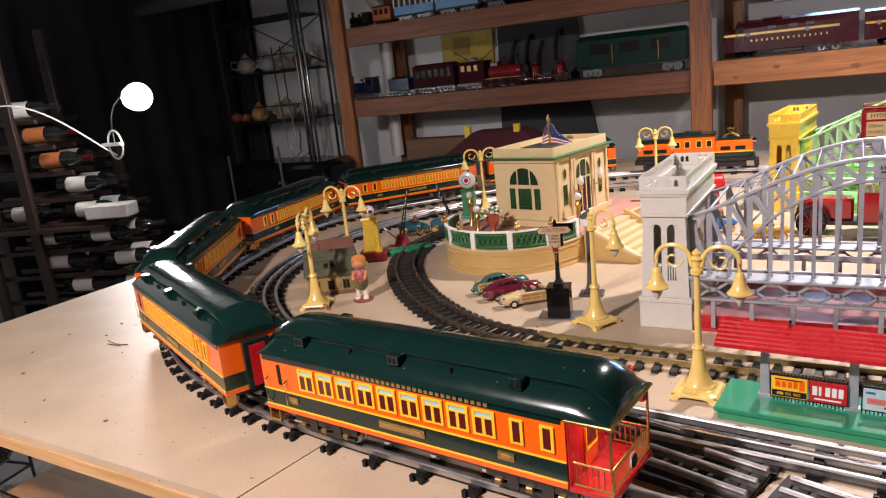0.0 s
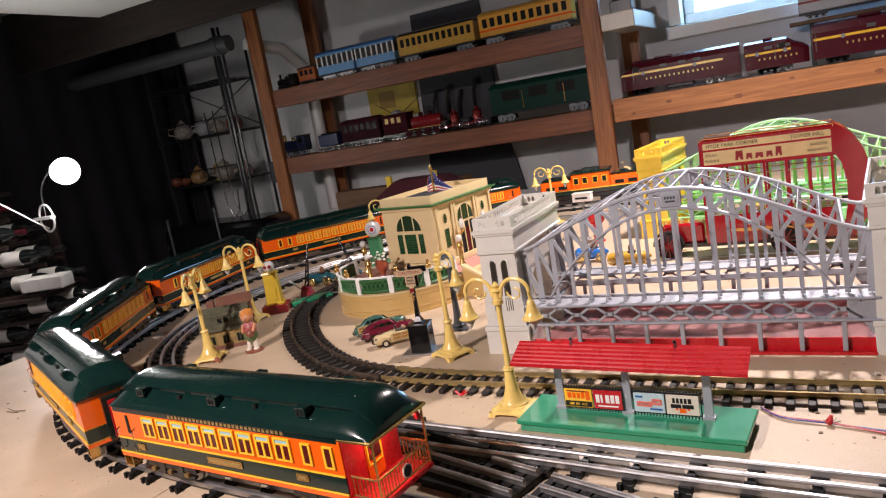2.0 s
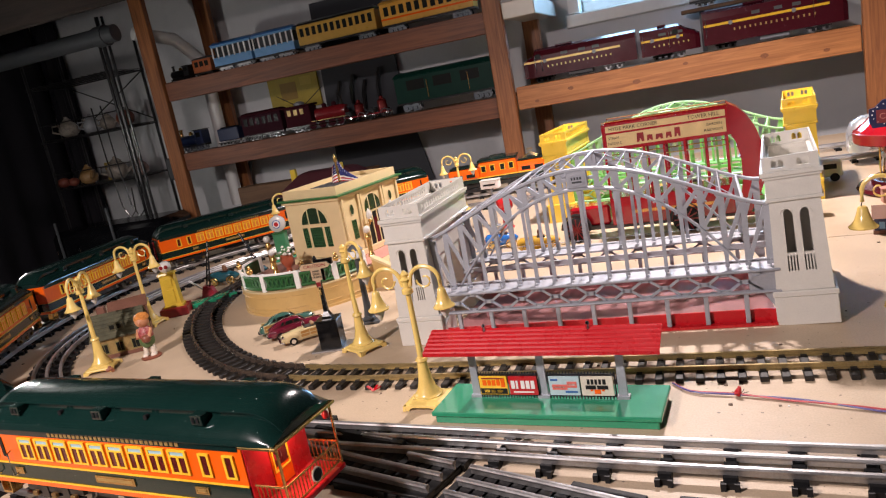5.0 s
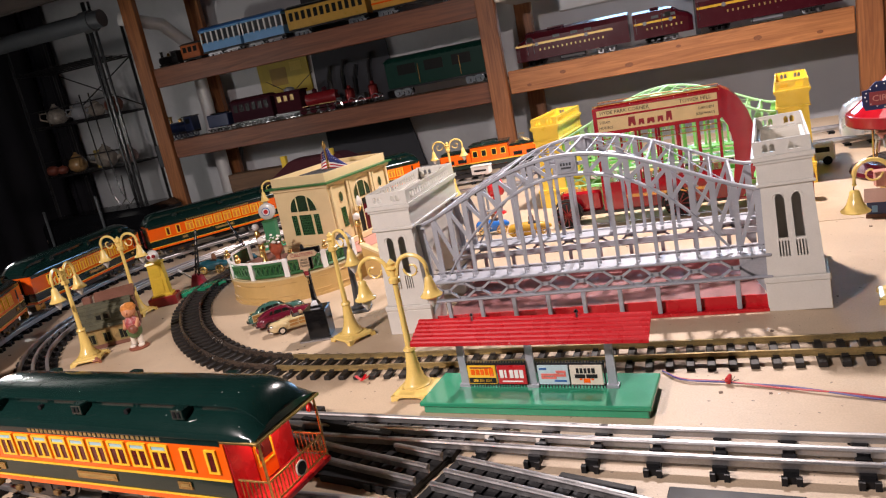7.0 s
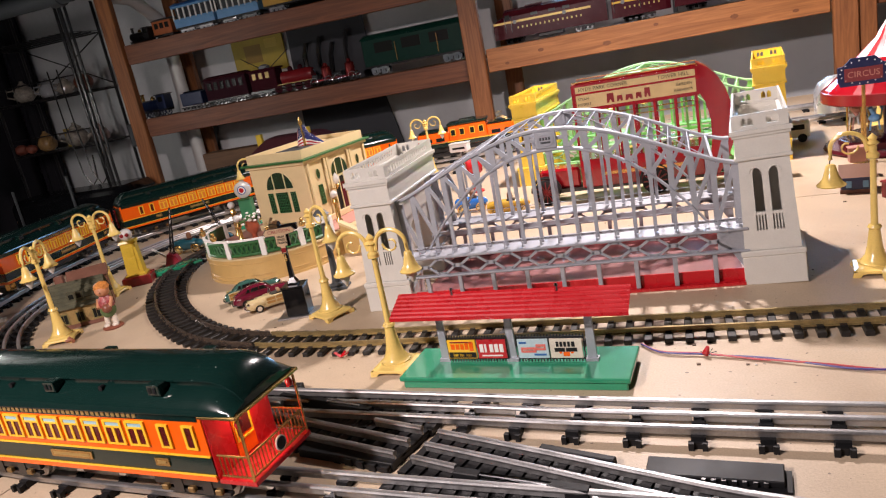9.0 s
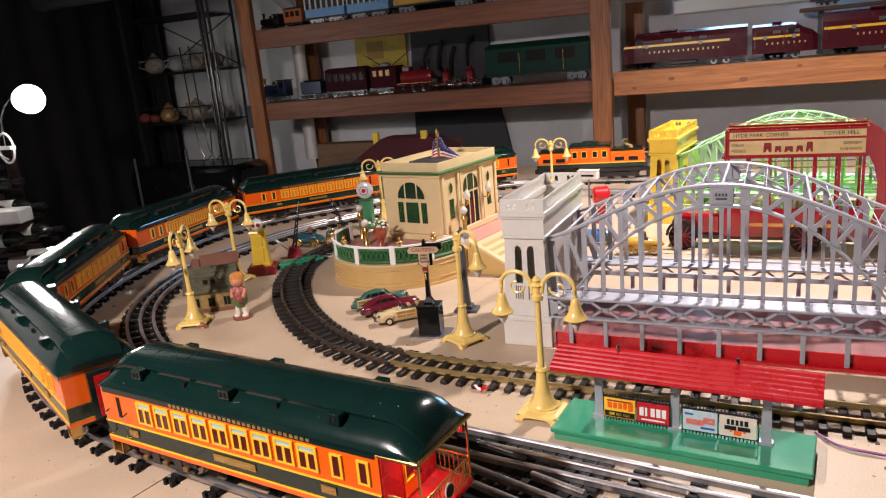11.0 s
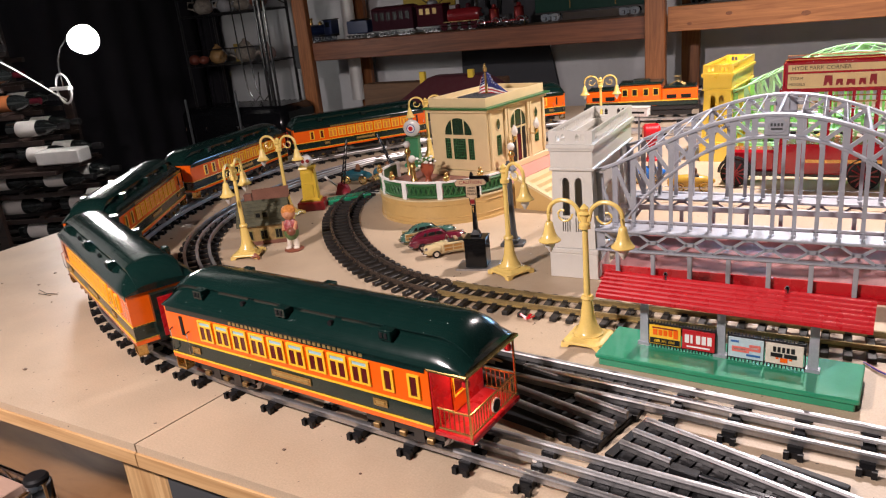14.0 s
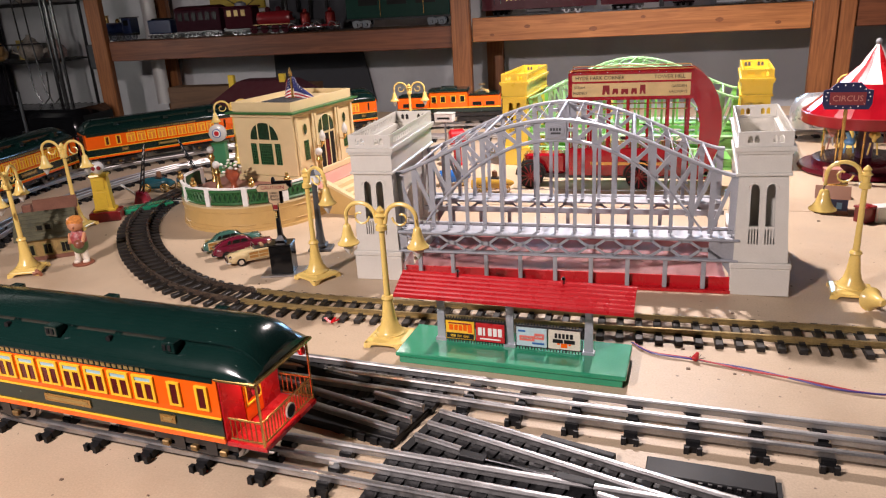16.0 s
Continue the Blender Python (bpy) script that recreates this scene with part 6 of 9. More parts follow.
def toy_car(m, body, roof, label, wood_side=None, frame_paint=None, open_top=False, fastback=False):
    c = thing("toy_car", m, label, "toy car", "die-cast toy cars")
    L, w = 0.056, 0.0135
    bm = B()
    pill(bm, [(-L, w * 0.45, 0.008, 0.0150), (-L * 0.975, w * 0.70, 0.0065, 0.0190), (-L * 0.88, w * 0.84, 0.006, 0.0222), (-L * 0.55, w * 0.90, 0.006, 0.0245), (-L * 0.2, w * 0.94, 0.006, 0.0255), (L * 0.45, w * 0.95, 0.006, 0.0255),
              (L * 0.75, w * 0.90, 0.006, 0.0235), (L * 0.93, w * 0.78, 0.0065, 0.0190), (L, w * 0.45, 0.008, 0.0140)])
    part("body", bm, body, c, smooth=True)
    if not open_top:
        bm = B()
        back = 0.92 if fastback else 0.72
        pill(bm, [(-L * 0.32, w * 0.72, 0.0235, 0.0252), (-L * 0.22, w * 0.76, 0.0235, 0.0305), (-L * 0.10, w * 0.78, 0.0235, 0.0352), (L * 0.10, w * 0.79, 0.0235, 0.0368), (L * 0.36, w * 0.78, 0.0230, 0.0358), (L * (0.36 + back) / 2, w * 0.72, 0.0220, 0.0315), (L * back, w * 0.58, 0.0200, 0.0228)], 0.78)
        part("cabin", bm, roof, c, smooth=True)
        for s in (-1, 1):
            for x0, x1, t0, t1 in ((-L * 0.15, L * 0.08, 0.0045, 0.0), (L * 0.12, L * 0.38, 0.0, 0.0025), (L * 0.42, L * 0.54, 0.0, 0.0035)):
                bm = B()
                prism(bm, [(x0, 0.0262), (x1, 0.0262), (x1 - t1, 0.0322), (x0 + t0, 0.0322)], s * w * 0.755 - 0.0007, s * w * 0.755 + 0.0007, "y")
                part("side_window", bm, PANE, c)
        bm = B()
        loft(bm, [[Vector((-L * 0.335, y * w * 0.60, 0.0262)), Vector((-L * 0.18, y * w * 0.56, 0.0342)), Vector((-L * 0.16, y * w * 0.56, 0.0342)), Vector((-L * 0.31, y * w * 0.60, 0.0262))] for y in (-1, 1)])
        part("windscreen", bm, PANE, c)
    else:
        part("seat_well", boxes((-L * 0.16, L * 0.50, -w * 0.68, w * 0.68, 0.0245, 0.0262)), BLACKM, c)
        for x in (L * 0.06, L * 0.34):
            part("seat", boxes((x, x + 0.006, -w * 0.62, w * 0.62, 0.0262, 0.0315), bev=0.0012), roof, c)
        bm = B()
        for a, b in (((-L * 0.20, -w * 0.72, 0.0252), (-L * 0.15, -w * 0.66, 0.0345)), ((-L * 0.15, -w * 0.66, 0.0345), (-L * 0.15, w * 0.66, 0.0345)), ((-L * 0.15, w * 0.66, 0.0345), (-L * 0.20, w * 0.72, 0.0252)), ((-L * 0.175, 0, 0.0252), (-L * 0.15, 0, 0.0345))):
            rod(bm, a, b, 0.0009, 6)
        part("windscreen_frame", bm, CHROME, c)
    if wood_side:
        for s in (-1, 1):
            y = s * w * 0.935
            wp = part("wood_panel", boxes((-L * 0.36, L * 0.86, y - 0.0012, y + 0.0012, 0.0105, 0.0225), bev=0.0004), wood_side, c, "printed wood side panel")
            rows = [(-L * 0.37, L * 0.87, y - 0.0017, y + 0.0017, z, z + 0.0014) for z in (0.0098, 0.0160, 0.0222)]
            rows += [(x, x + 0.0016, y - 0.0018, y + 0.0018, 0.0100, 0.0234) for x in (-L * 0.37, -L * 0.06, L * 0.26, L * 0.56, L * 0.85)]
            part("panel_frame", boxes(*rows), frame_paint, wp)
    for x in (-L * 0.62, L * 0.62):
        for s in (-1, 1):
            bm = B()
            lathe(bm, [(0.0074, -0.0025), (0.0074, 0.0025), (0.0055, 0.0027)], 14, m=pose(x, s * (w - 0.0012), 0.0074, 90))
            wh = part("wheel", bm, BLACK, c, smooth=True)
            bm = B()
            rod(bm, (x, s * (w + 0.0010), 0.0074), (x, s * (w + 0.0021), 0.0074), 0.0044, 10)
            part("hub_cap", bm, CHROME, wh)
            bm = B()
            lathe(bm, EGG, 12, m=pose(x - 0.001, s * w * 0.80, 0.0145) @ Matrix.Diagonal((0.0150, 0.0040, 0.0078, 1)))
            part("fender", bm, body, c, smooth=True)
    for e in (-1, 1):
        bm = B()
        tube(bm, [(e * (L - 0.004), -w * 1.02, 0.0090), (e * (L + 0.0012), -w * 0.80, 0.0090), (e * (L + 0.0026), 0, 0.0090), (e * (L + 0.0012), w * 0.80, 0.0090), (e * (L - 0.004), w * 1.02, 0.0090)], 0.0016, 7)
        part("bumper", bm, CHROME, c, smooth=True)
    part("grille", boxes(*[(-L - 0.0012 + 0.0006 * k, -L + 0.002, -w * 0.62, w * 0.62, 0.0112 + 0.0022 * k, 0.0124 + 0.0022 * k) for k in range(3)]), CHROME, c)
    bm = B()
    lathe(bm, EGG, 10, m=pose(-L * 0.72, 0, 0.0236) @ Matrix.Diagonal((0.012, 0.0008, 0.0010, 1)))
    part("hood_trim", bm, CHROME, c, smooth=True)
    for s in (-1, 1):
        bm = B()
        ball(bm, (-L * 0.925, s * w * 0.70, 0.0178), 0.0030, 8)
        part("headlight", bm, CHROME, c, smooth=True)


WOODTAN = wood("toy_wood_side", (0.30, 0.13, 0.025), (0.46, 0.23, 0.05), 0.35, "X", 60)
CREAMCAR = mat("cream_car_paint", (0.60, 0.47, 0.25), 0.18, coat=0.7)
TEALC = mat("grey_green_car_paint", (0.045, 0.115, 0.090), 0.18, coat=0.7)
WINE = mat("maroon_car_paint", (0.13, 0.010, 0.025), 0.15, coat=0.8)
CARTAN = mat("tan_car_seat", (0.33, 0.21, 0.11), 0.5)
toy_car(pose(-0.241, 0.078, T, 0, 0, 41) @ Matrix.Scale(1.12, 4), CREAMCAR, CARTAN, "cream die-cast convertible with wooden sides", WOODTAN, CREAMCAR, open_top=True)
toy_car(pose(-0.295, 0.113, T, 0, 0, 223) @ Matrix.Scale(1.12, 4), WINE, WINE, "maroon die-cast fastback sedan parked between two others", fastback=True)
toy_car(pose(-0.336, 0.143, T, 0, 0, 225) @ Matrix.Scale(1.12, 4), TEALC, TEALC, "wood-sided die-cast wagon with grey-green roof", WOODTAN, CREAMCAR)

# caution crossing sign on a black pedestal
cs = thing("caution_signal", pose(-0.155, 0.018, T, 0, 0, 12), "black crossing pedestal with a cream caution sign", "toy signal")
part("ground_plate", boxes((-0.040, 0.040, -0.026, 0.026, 0, 0.0035), bev=0.0006), STEELD, cs)
JET = mat("jet_black_enamel", (0.004, 0.004, 0.0045), 0.16, var=0.3, spec=0.22)
part("pedestal", boxes((-0.021, 0.021, -0.019, 0.019, 0.0037, 0.0585), bev=0.0012), JET, cs)
part("cap_plate", boxes((-0.0222, 0.0222, -0.0202, 0.0202, 0.0587, 0.062), bev=0.0008), JET, cs)
bm = B()
lathe(bm, [(0.013, 0.062), (0.012, 0.067), (0.0062, 0.076), (0.0050, 0.10), (0.0045, 0.182), (0.002, 0.188)], 4, m=pose(0, 0, 0, 0, 0, 45))
part("mast", bm, JET, cs)
part("cross_arm", boxes((-0.003, 0.034, -0.004, 0.004, 0.168, 0.180), (0.008, 0.014, -0.003, 0.003, 0.138, 0.168), bev=0.001), JET, cs)
OUTL = [(x * 0.80, 0.176 + (z - 0.166) * 0.86) for x, z in [(-0.036, 0.150), (-0.040, 0.158), (-0.032, 0.166), (0.030, 0.166), (0.038, 0.158), (0.032, 0.152), (0.013, 0.150), (0.013, 0.126), (0.007, 0.124), (0.005, 0.108), (-0.005, 0.108), (-0.007, 0.124), (-0.014, 0.126), (-0.014, 0.150)]]
bm = B()
prism(bm, OUTL, -0.0072, -0.0052, "y")
pb = part("sign_plate", bm, mat("aged_cream_print", (0.50, 0.36, 0.22), 0.5, var=0.2), cs, "aged cream caution sign plate")
bm = B()
tube(bm, [(x, -0.0074, z) for x, z in OUTL], 0.0007, 4, closed=True)
part("sign_border", bm, BLACKM, pb)
text("CAUTION", 0.0098, pose(-0.001, -0.0076, 0.1695, 90), DRED, pb)
for k, w in enumerate(("HIGH", "SPEED", "TRAINS")):
    text(w, 0.0058, pose(0, -0.0076, 0.1590 - k * 0.0060, 90), BLACK, pb)
part("red_box", boxes((-0.004, 0.004, -0.0079, -0.0073, 0.1285, 0.1370)), DRED, pb)
bm = B()
for k in range(4):
    ball(bm, (0, -0.0064, 0.1225 - k * 0.0035), 0.0016, 6)
part("chain", bm, BRASS, cs)

# grey post lamp behind
gl = thing("post_lamp", pose(-0.138, 0.154, T, 0, 0, 10), "dark grey toy street post lamp with a lantern head", "toy lamp")
bm = B()
box(bm, -0.024, 0.024, -0.018, 0.018, 0, 0.006, bev=0.001)
box(bm, -0.013, 0.013, -0.013, 0.013, 0.006, 0.014, bev=0.002)
part("base", bm, DGREY, gl)
bm = B()
lathe(bm, [(0.011, 0.014), (0.0085, 0.03), (0.0068, 0.06), (0.0055, 0.14), (0.009, 0.142)], 8)
part("post", bm, DGREY, gl)
bm = B()
lathe(bm, [(0.009, 0.142), (0.016, 0.146), (0.016, 0.160), (0.0145, 0.161)], 6)
part("lantern", bm, PWHITE, gl)
bm = B()
lathe(bm, [(0.018, 0.1612), (0.011, 0.169), (0.004, 0.173), (0.003, 0.178)], 6)
part("lantern_roof", bm, DGREY, gl)

# tin cottage
ct = thing("tin_cottage", pose(-0.735, 0.072, T, 0, 0, 32), "lithographed tin cottage with mossy shingle roof", "toy building")
OLIVE = mat("olive_print", (0.20, 0.17, 0.06), 0.45, var=0.3, scale=80)
LITHO = mat("printed_timber_wall", (0.30, 0.20, 0.075), 0.4, var=0.35, scale=60, stain=(0.07, 0.05, 0.03), stain_amount=0.7)
MOSS = mat("mossy_shingles", (0.078, 0.074, 0.042), 0.55, var=0.4, scale=70, stain=(0.02, 0.022, 0.018), stain_amount=0.7)
BRICKR = mat("printed_brick", (0.17, 0.07, 0.045), 0.5, var=0.3, scale=90)
part("wall_shell", boxes((-0.055, 0.055, -0.040, 0.040, 0, 0.048)), LITHO, ct)
bm = B()
prism(bm, [(-0.040, 0.048), (0.040, 0.048), (0.0, 0.092)], -0.054, 0.054, "x")
part("gable", bm, LITHO, ct)
for s in (-1, 1):
    for k in range(7):
        v0, v1 = k / 7, (k + 1) / 7
        y0, y1 = s * (0.046 - 0.046 * v0), s * (0.046 - 0.046 * v1)
        z0, z1 = 0.046 + 0.050 * v0, 0.046 + 0.050 * v1
        bm = B()
        prism(bm, [(y0, z0), (y1, z1), (y1, z1 + 0.0018), (y0, z0 + 0.0034)], -0.060, 0.060, "x")
        part("shingle_course", bm, MOSS, ct)
part("chimney", boxes((-0.042, -0.024, 0.004, 0.022, 0.07, 0.112), bev=0.001), BRICKR, ct)
for x in (-0.034, 0.0, 0.034):
    w = part("window", boxes((x - 0.009, x + 0.009, -0.0412, -0.0402, 0.012, 0.036)), OLIVE, ct)
    part("pane", boxes((x - 0.0072, x - 0.0006, -0.0418, -0.0412, 0.014, 0.034), (x + 0.0006, x + 0.0072, -0.0418, -0.0412, 0.014, 0.034)), PANE, w)
w = part("window", boxes((0.0552, 0.0562, -0.014, 0.004, 0.014, 0.038)), OLIVE, ct)
part("pane", boxes((0.0562, 0.0568, -0.012, 0.002, 0.016, 0.036)), PANE, w)
part("door", boxes((0.0552, 0.0562, 0.012, 0.028, 0.001, 0.036)), BRICKR, ct)
part("brick_course", boxes((-0.0555, 0.0555, -0.0415, 0.0415, 0.0005, 0.009)), BRICKR, ct)
dm = part("dormer", boxes((-0.016, 0.016, -0.036, -0.005, 0.062, 0.078)), MOSS, ct)
for x in (-0.008, 0.008):
    part("dormer_pane", boxes((x - 0.005, x + 0.005, -0.0368, -0.036, 0.065, 0.075)), PANE, dm)
bk = thing("tin_cottage", pose(-0.80, 0.175, T, 0, 0, 40), "small brown tin shed behind the cottage", "toy building")
part("wall_shell", boxes((-0.04, 0.04, -0.025, 0.025, 0, 0.075)), BRICKR, bk)
bm = B()
prism(bm, [(-0.030, 0.075), (0.030, 0.075), (0.0, 0.098)], -0.045, 0.045, "x")
part("roof", bm, mat("rusty_tin", (0.16, 0.07, 0.045), 0.5, var=0.3), bk)

# the doll figure: one plain shape
bm = B()
lathe(bm, [(0.021, 0), (0.022, 0.003), (0.018, 0.006)], 18, mi=0)
for s in (-1, 1):
    lathe(bm, [(0.006, 0.006), (0.0065, 0.012), (0.005, 0.03)], 10, at=(s * 0.008, 0, 0), mi=1)
lathe(bm, [(0.010, 0.026), (0.0155, 0.034), (0.0165, 0.042), (0.0155, 0.048)], 16, mi=2)
lathe(bm, [(0.0155, 0.048), (0.0165, 0.055), (0.014, 0.066), (0.009, 0.072)], 16, mi=3)
for s in (-1, 1):
    rod(bm, (s * 0.014, 0, 0.066), (s * 0.012, -0.014, 0.050), 0.0042, 8, mi=4)
ball(bm, (0, -0.001, 0.085), 0.0150, 16, 0.95, mi=4)
lathe(bm, [(0.0152, 0.0), (0.0165, 0.003), (0.0140, 0.010), (0.0060, 0.0145), (0.001, 0.015)], 16, m=pose(0, 0.002, 0.0885, 14), mi=5)
ball(bm, (0.005, -0.0140, 0.0475), 0.0105, 14, 0.95, mi=0)
ball(bm, (0, -0.0165, 0.0835), 0.0026, 8, mi=4)
for sx in (-1, 1):
    ball(bm, (sx * 0.009, -0.007, 0.0075), 0.0072, 10, 0.7, mi=1)
SKIN = mat("doll_face_paint", (0.55, 0.25, 0.13), 0.45)
DOLL = [mat("doll_base", (0.22, 0.07, 0.04), 0.4, coat=0.3), mat("doll_shoes", (0.7, 0.62, 0.52), 0.4), mat("doll_trousers", (0.10, 0.16, 0.06), 0.5), mat("doll_shirt", (0.33, 0.06, 0.06), 0.5, var=0.5, scale=220, stain=(0.6, 0.5, 0.45), stain_amount=0.8), SKIN, mat("doll_cap", (0.58, 0.22, 0.05), 0.45, var=0.35, scale=160)]
whole("doll_figurine", bm, DOLL, pose(-0.615, 0.020, T, 0, 0, 20), "painted doll figurine in red shirt on a base", "doll", smooth=True)
bm = B()
tube(bm, [(0, 0, 0.004), (0.012, 0.004, 0.006), (0.02, -0.002, 0.004)], 0.004, 6)
ball(bm, (0.006, 0.004, 0.009), 0.004, 8)
whole("toy_animal", bm, mat("brown_toy_paint", (0.28, 0.10, 0.05), 0.5), pose(-0.672, -0.055, T), "small brown toy animal lying by the lamp base", "toy", smooth=True)


# red and green blocks with the yellow pump
blk = thing("toy_block", pose(-0.795, 0.325, T, 0, 0, 28), "red wooden block under the yellow pump", "block")
part("block", boxes((-0.036, 0.036, -0.030, 0.030, 0, 0.024), bev=0.002), DRED, blk)
yp = thing("gas_pump", pose(-0.797, 0.327, T + 0.0241, 0, 0, 28), "yellow toy gas pump with a round glass globe", "toy gas pump", "toy gas pumps")
YP = mat("yellow_pump_enamel", (0.62, 0.42, 0.04), 0.35, coat=0.3, stain=(0.35, 0.22, 0.03), stain_amount=0.3)
bm = B()
loft(bm, [[Vector((x * s, y * s2, z)) for x, y in ((-1, -1), (1, -1), (1, 1), (-1, 1))] for s, s2, z in ((0.026, 0.021, 0), (0.026, 0.021, 0.004), (0.021, 0.017, 0.006), (0.018, 0.015, 0.085), (0.022, 0.018, 0.088), (0.020, 0.016, 0.093))])
part("body", bm, YP, yp)
bm = B()
box(bm, -0.011, 0.011, -0.019, -0.0165, 0.012, 0.048)
box(bm, -0.011, 0.011, -0.0182, -0.016, 0.055, 0.078)
part("door_panel", bm, YP, yp)
bm = B()
ball(bm, (0, 0, 0.108), 0.0165, 18)
lathe(bm, [(0.008, 0.093), (0.008, 0.096)], 12)
part("globe", bm, GLOBE, yp, "clouded round globe", smooth=True)
for s in (-1, 1):
    bm = B()
    rod(bm, (s * 0.006, -0.0145, 0.109), (s * 0.0065, -0.0165, 0.109), 0.005, 12)
    part("dial", bm, DRED, yp)
for x, y, rz, L, m, lab in [(-0.742, 0.415, 50, 0.062, GREEN, "green wooden block on the table"), (-0.70, 0.495, 58, 0.10, PAPER, "pale wooden strip lying beside the curved track")]:
    whole("toy_block", boxes((-L, L, -0.020, 0.020, 0, 0.013 if m is GREEN else 0.006), bev=0.0015), m, pose(x, y, T, 0, 0, rz), lab, "block")
gp = thing("gas_pump", pose(-0.765, 0.835, T, 0, 0, 12), "green toy gas pump with white star disc", "toy gas pump", "toy gas pumps")
part("base", boxes((-0.030, 0.040, -0.024, 0.024, 0, 0.012), bev=0.002), GREEN, gp)
part("body", boxes((-0.020, 0.020, -0.016, 0.016, 0.012, 0.092), bev=0.002), mat("pump_green", (0.05, 0.22, 0.10), 0.35, coat=0.3), gp)
part("cap", boxes((-0.022, 0.022, -0.018, 0.018, 0.092, 0.096), bev=0.001), MGREEN, gp)
bm = B()
lathe(bm, [(0.022, -0.010), (0.0265, -0.007), (0.0275, 0.0), (0.0265, 0.007), (0.022, 0.010)], 24, m=pose(0, 0, 0.124, 90))
dd = part("disc", bm, GLOBE, gp, smooth=True)
for r, y, m in ((0.014, -0.0112, mat("print_blue", (0.05, 0.12, 0.35), 0.4)), (0.0115, -0.0117, PWHITE), (0.0075, -0.0122, RED)):
    bm = B()
    rod(bm, (0, -0.009, 0.124), (0, y, 0.124), r, 20)
    part("printed_ring", bm, m, dd)


def crane(m, lean, label, high=0.138):
    c = thing("toy_crane", m, label, "toy crane", "toy cranes")
    bm = B()
    prism(bm, [(-0.022, 0), (0.022, 0), (0.012, 0.026), (-0.010, 0.034)], -0.012, 0.012, "y")
    part("base", bm, mat("crane_red", (0.26, 0.012, 0.03), 0.3, coat=0.4), c)
    tip = Vector((lean, 0, high))
    foot = Vector((0, 0, 0.024))
    for s in (-1, 1):
        for o in (-0.005, 0.005):
            bm = B()
            strip(bm, foot + Vector((o, s * 0.005, 0)), tip + Vector((o * 0.3, s * 0.001, 0)), 0.002, 0.0012)
            part("boom_bar", bm, BLACK, c)
    for k in range(9):
        f0, f1 = k / 9, (k + 1) / 9
        for s in (-1, 1):
            bm = B()
            strip(bm, foot.lerp(tip, f0) + Vector((-0.005 * (1 - f0 * 0.7), s * 0.005 * (1 - f0 * 0.8), 0)), foot.lerp(tip, f1) + Vector((0.005 * (1 - f1 * 0.7), s * 0.005 * (1 - f1 * 0.8), 0)), 0.0016, 0.001)
            part("boom_lattice", bm, PWHITE if k > 5 else BLACKM, c)
    bm = B()
    strip(bm, (-0.012, 0, 0.02), (-0.05, 0, 0.055), 0.005, 0.004)
    part("back_stay", bm, PWHITE, c)
    bm = B()
    tube(bm, [tip, tip + Vector((0.006, 0, -0.03))], 0.0005, 4)
    part("cable", bm, BLACKM, c)


crane(pose(-0.800, 0.475, T, 0, 0, 20), 0.030, "black lattice toy crane on a dark red base", 0.158)
crane(pose(-0.672, 0.575, T, 0, 0, 0), -0.056, "black lattice toy crane leaning over its red base", 0.156)


def tin_racer(m, body, label, L=0.05):
    c = thing("tin_racer", m, label, "toy car", "tin toy cars")
    bm = B()
    lathe(bm, [(0.010, -L), (0.0165, -L * 0.85), (0.0180, -L * 0.2), (0.016, L * 0.35), (0.010, L * 0.8), (0.003, L)], 16, m=pose(0, 0, 0.024, 0, 90, 0))
    part("body", bm, body, c, smooth=True)
    part("cockpit", boxes((-0.004, 0.018, -0.010, 0.010, 0.034, 0.0415), bev=0.002), BLACKM, c)
    bm = B()
    lathe(bm, [(0.006, 0.040), (0.0075, 0.048), (0.0062, 0.056), (0.002, 0.059)], 10, at=(0.006, 0, 0))
    part("seat_hump", bm, mat("tin_brown", (0.18, 0.08, 0.04), 0.4), c, smooth=True)
    bm = B()
    rod(bm, (-L - 0.0005, 0, 0.024), (-L - 0.0012, 0, 0.024), 0.006, 14)
    part("round_badge", bm, DRED, c)
    for x in (-L * 0.55, L * 0.55):
        for s in (-1, 1):
            bm = B()
            tube(bm, [(x + 0.0125 * math.cos(a), s * 0.021, 0.0135 + 0.0118 * math.sin(a)) for a in [2 * math.pi * k / 18 for k in range(18)]], 0.002, 6, closed=True)
            w = part("wheel", bm, BRASS, c, smooth=True)
            bm = B()
            for k in range(5):
                a = math.pi * k / 5
                rod(bm, (x - 0.0118 * math.cos(a), s * 0.021, 0.0135 - 0.0118 * math.sin(a)), (x + 0.0118 * math.cos(a), s * 0.021, 0.0135 + 0.0118 * math.sin(a)), 0.0009, 5)
            part("spokes", bm, BUFF, w)


TEAL = mat("teal_tin", (0.02, 0.10, 0.13), 0.25, coat=0.5)
tin_racer(pose(-0.835, 0.600, T, 0, 0, 8), TEAL, "teal tin racing car with brass spoked wheels")
tin_racer(pose(-0.752, 0.640, T, 0, 0, 8), mat("steel_blue_tin", (0.03, 0.10, 0.14), 0.25, coat=0.5), "steel blue tin racing car with brass wheels", 0.042)

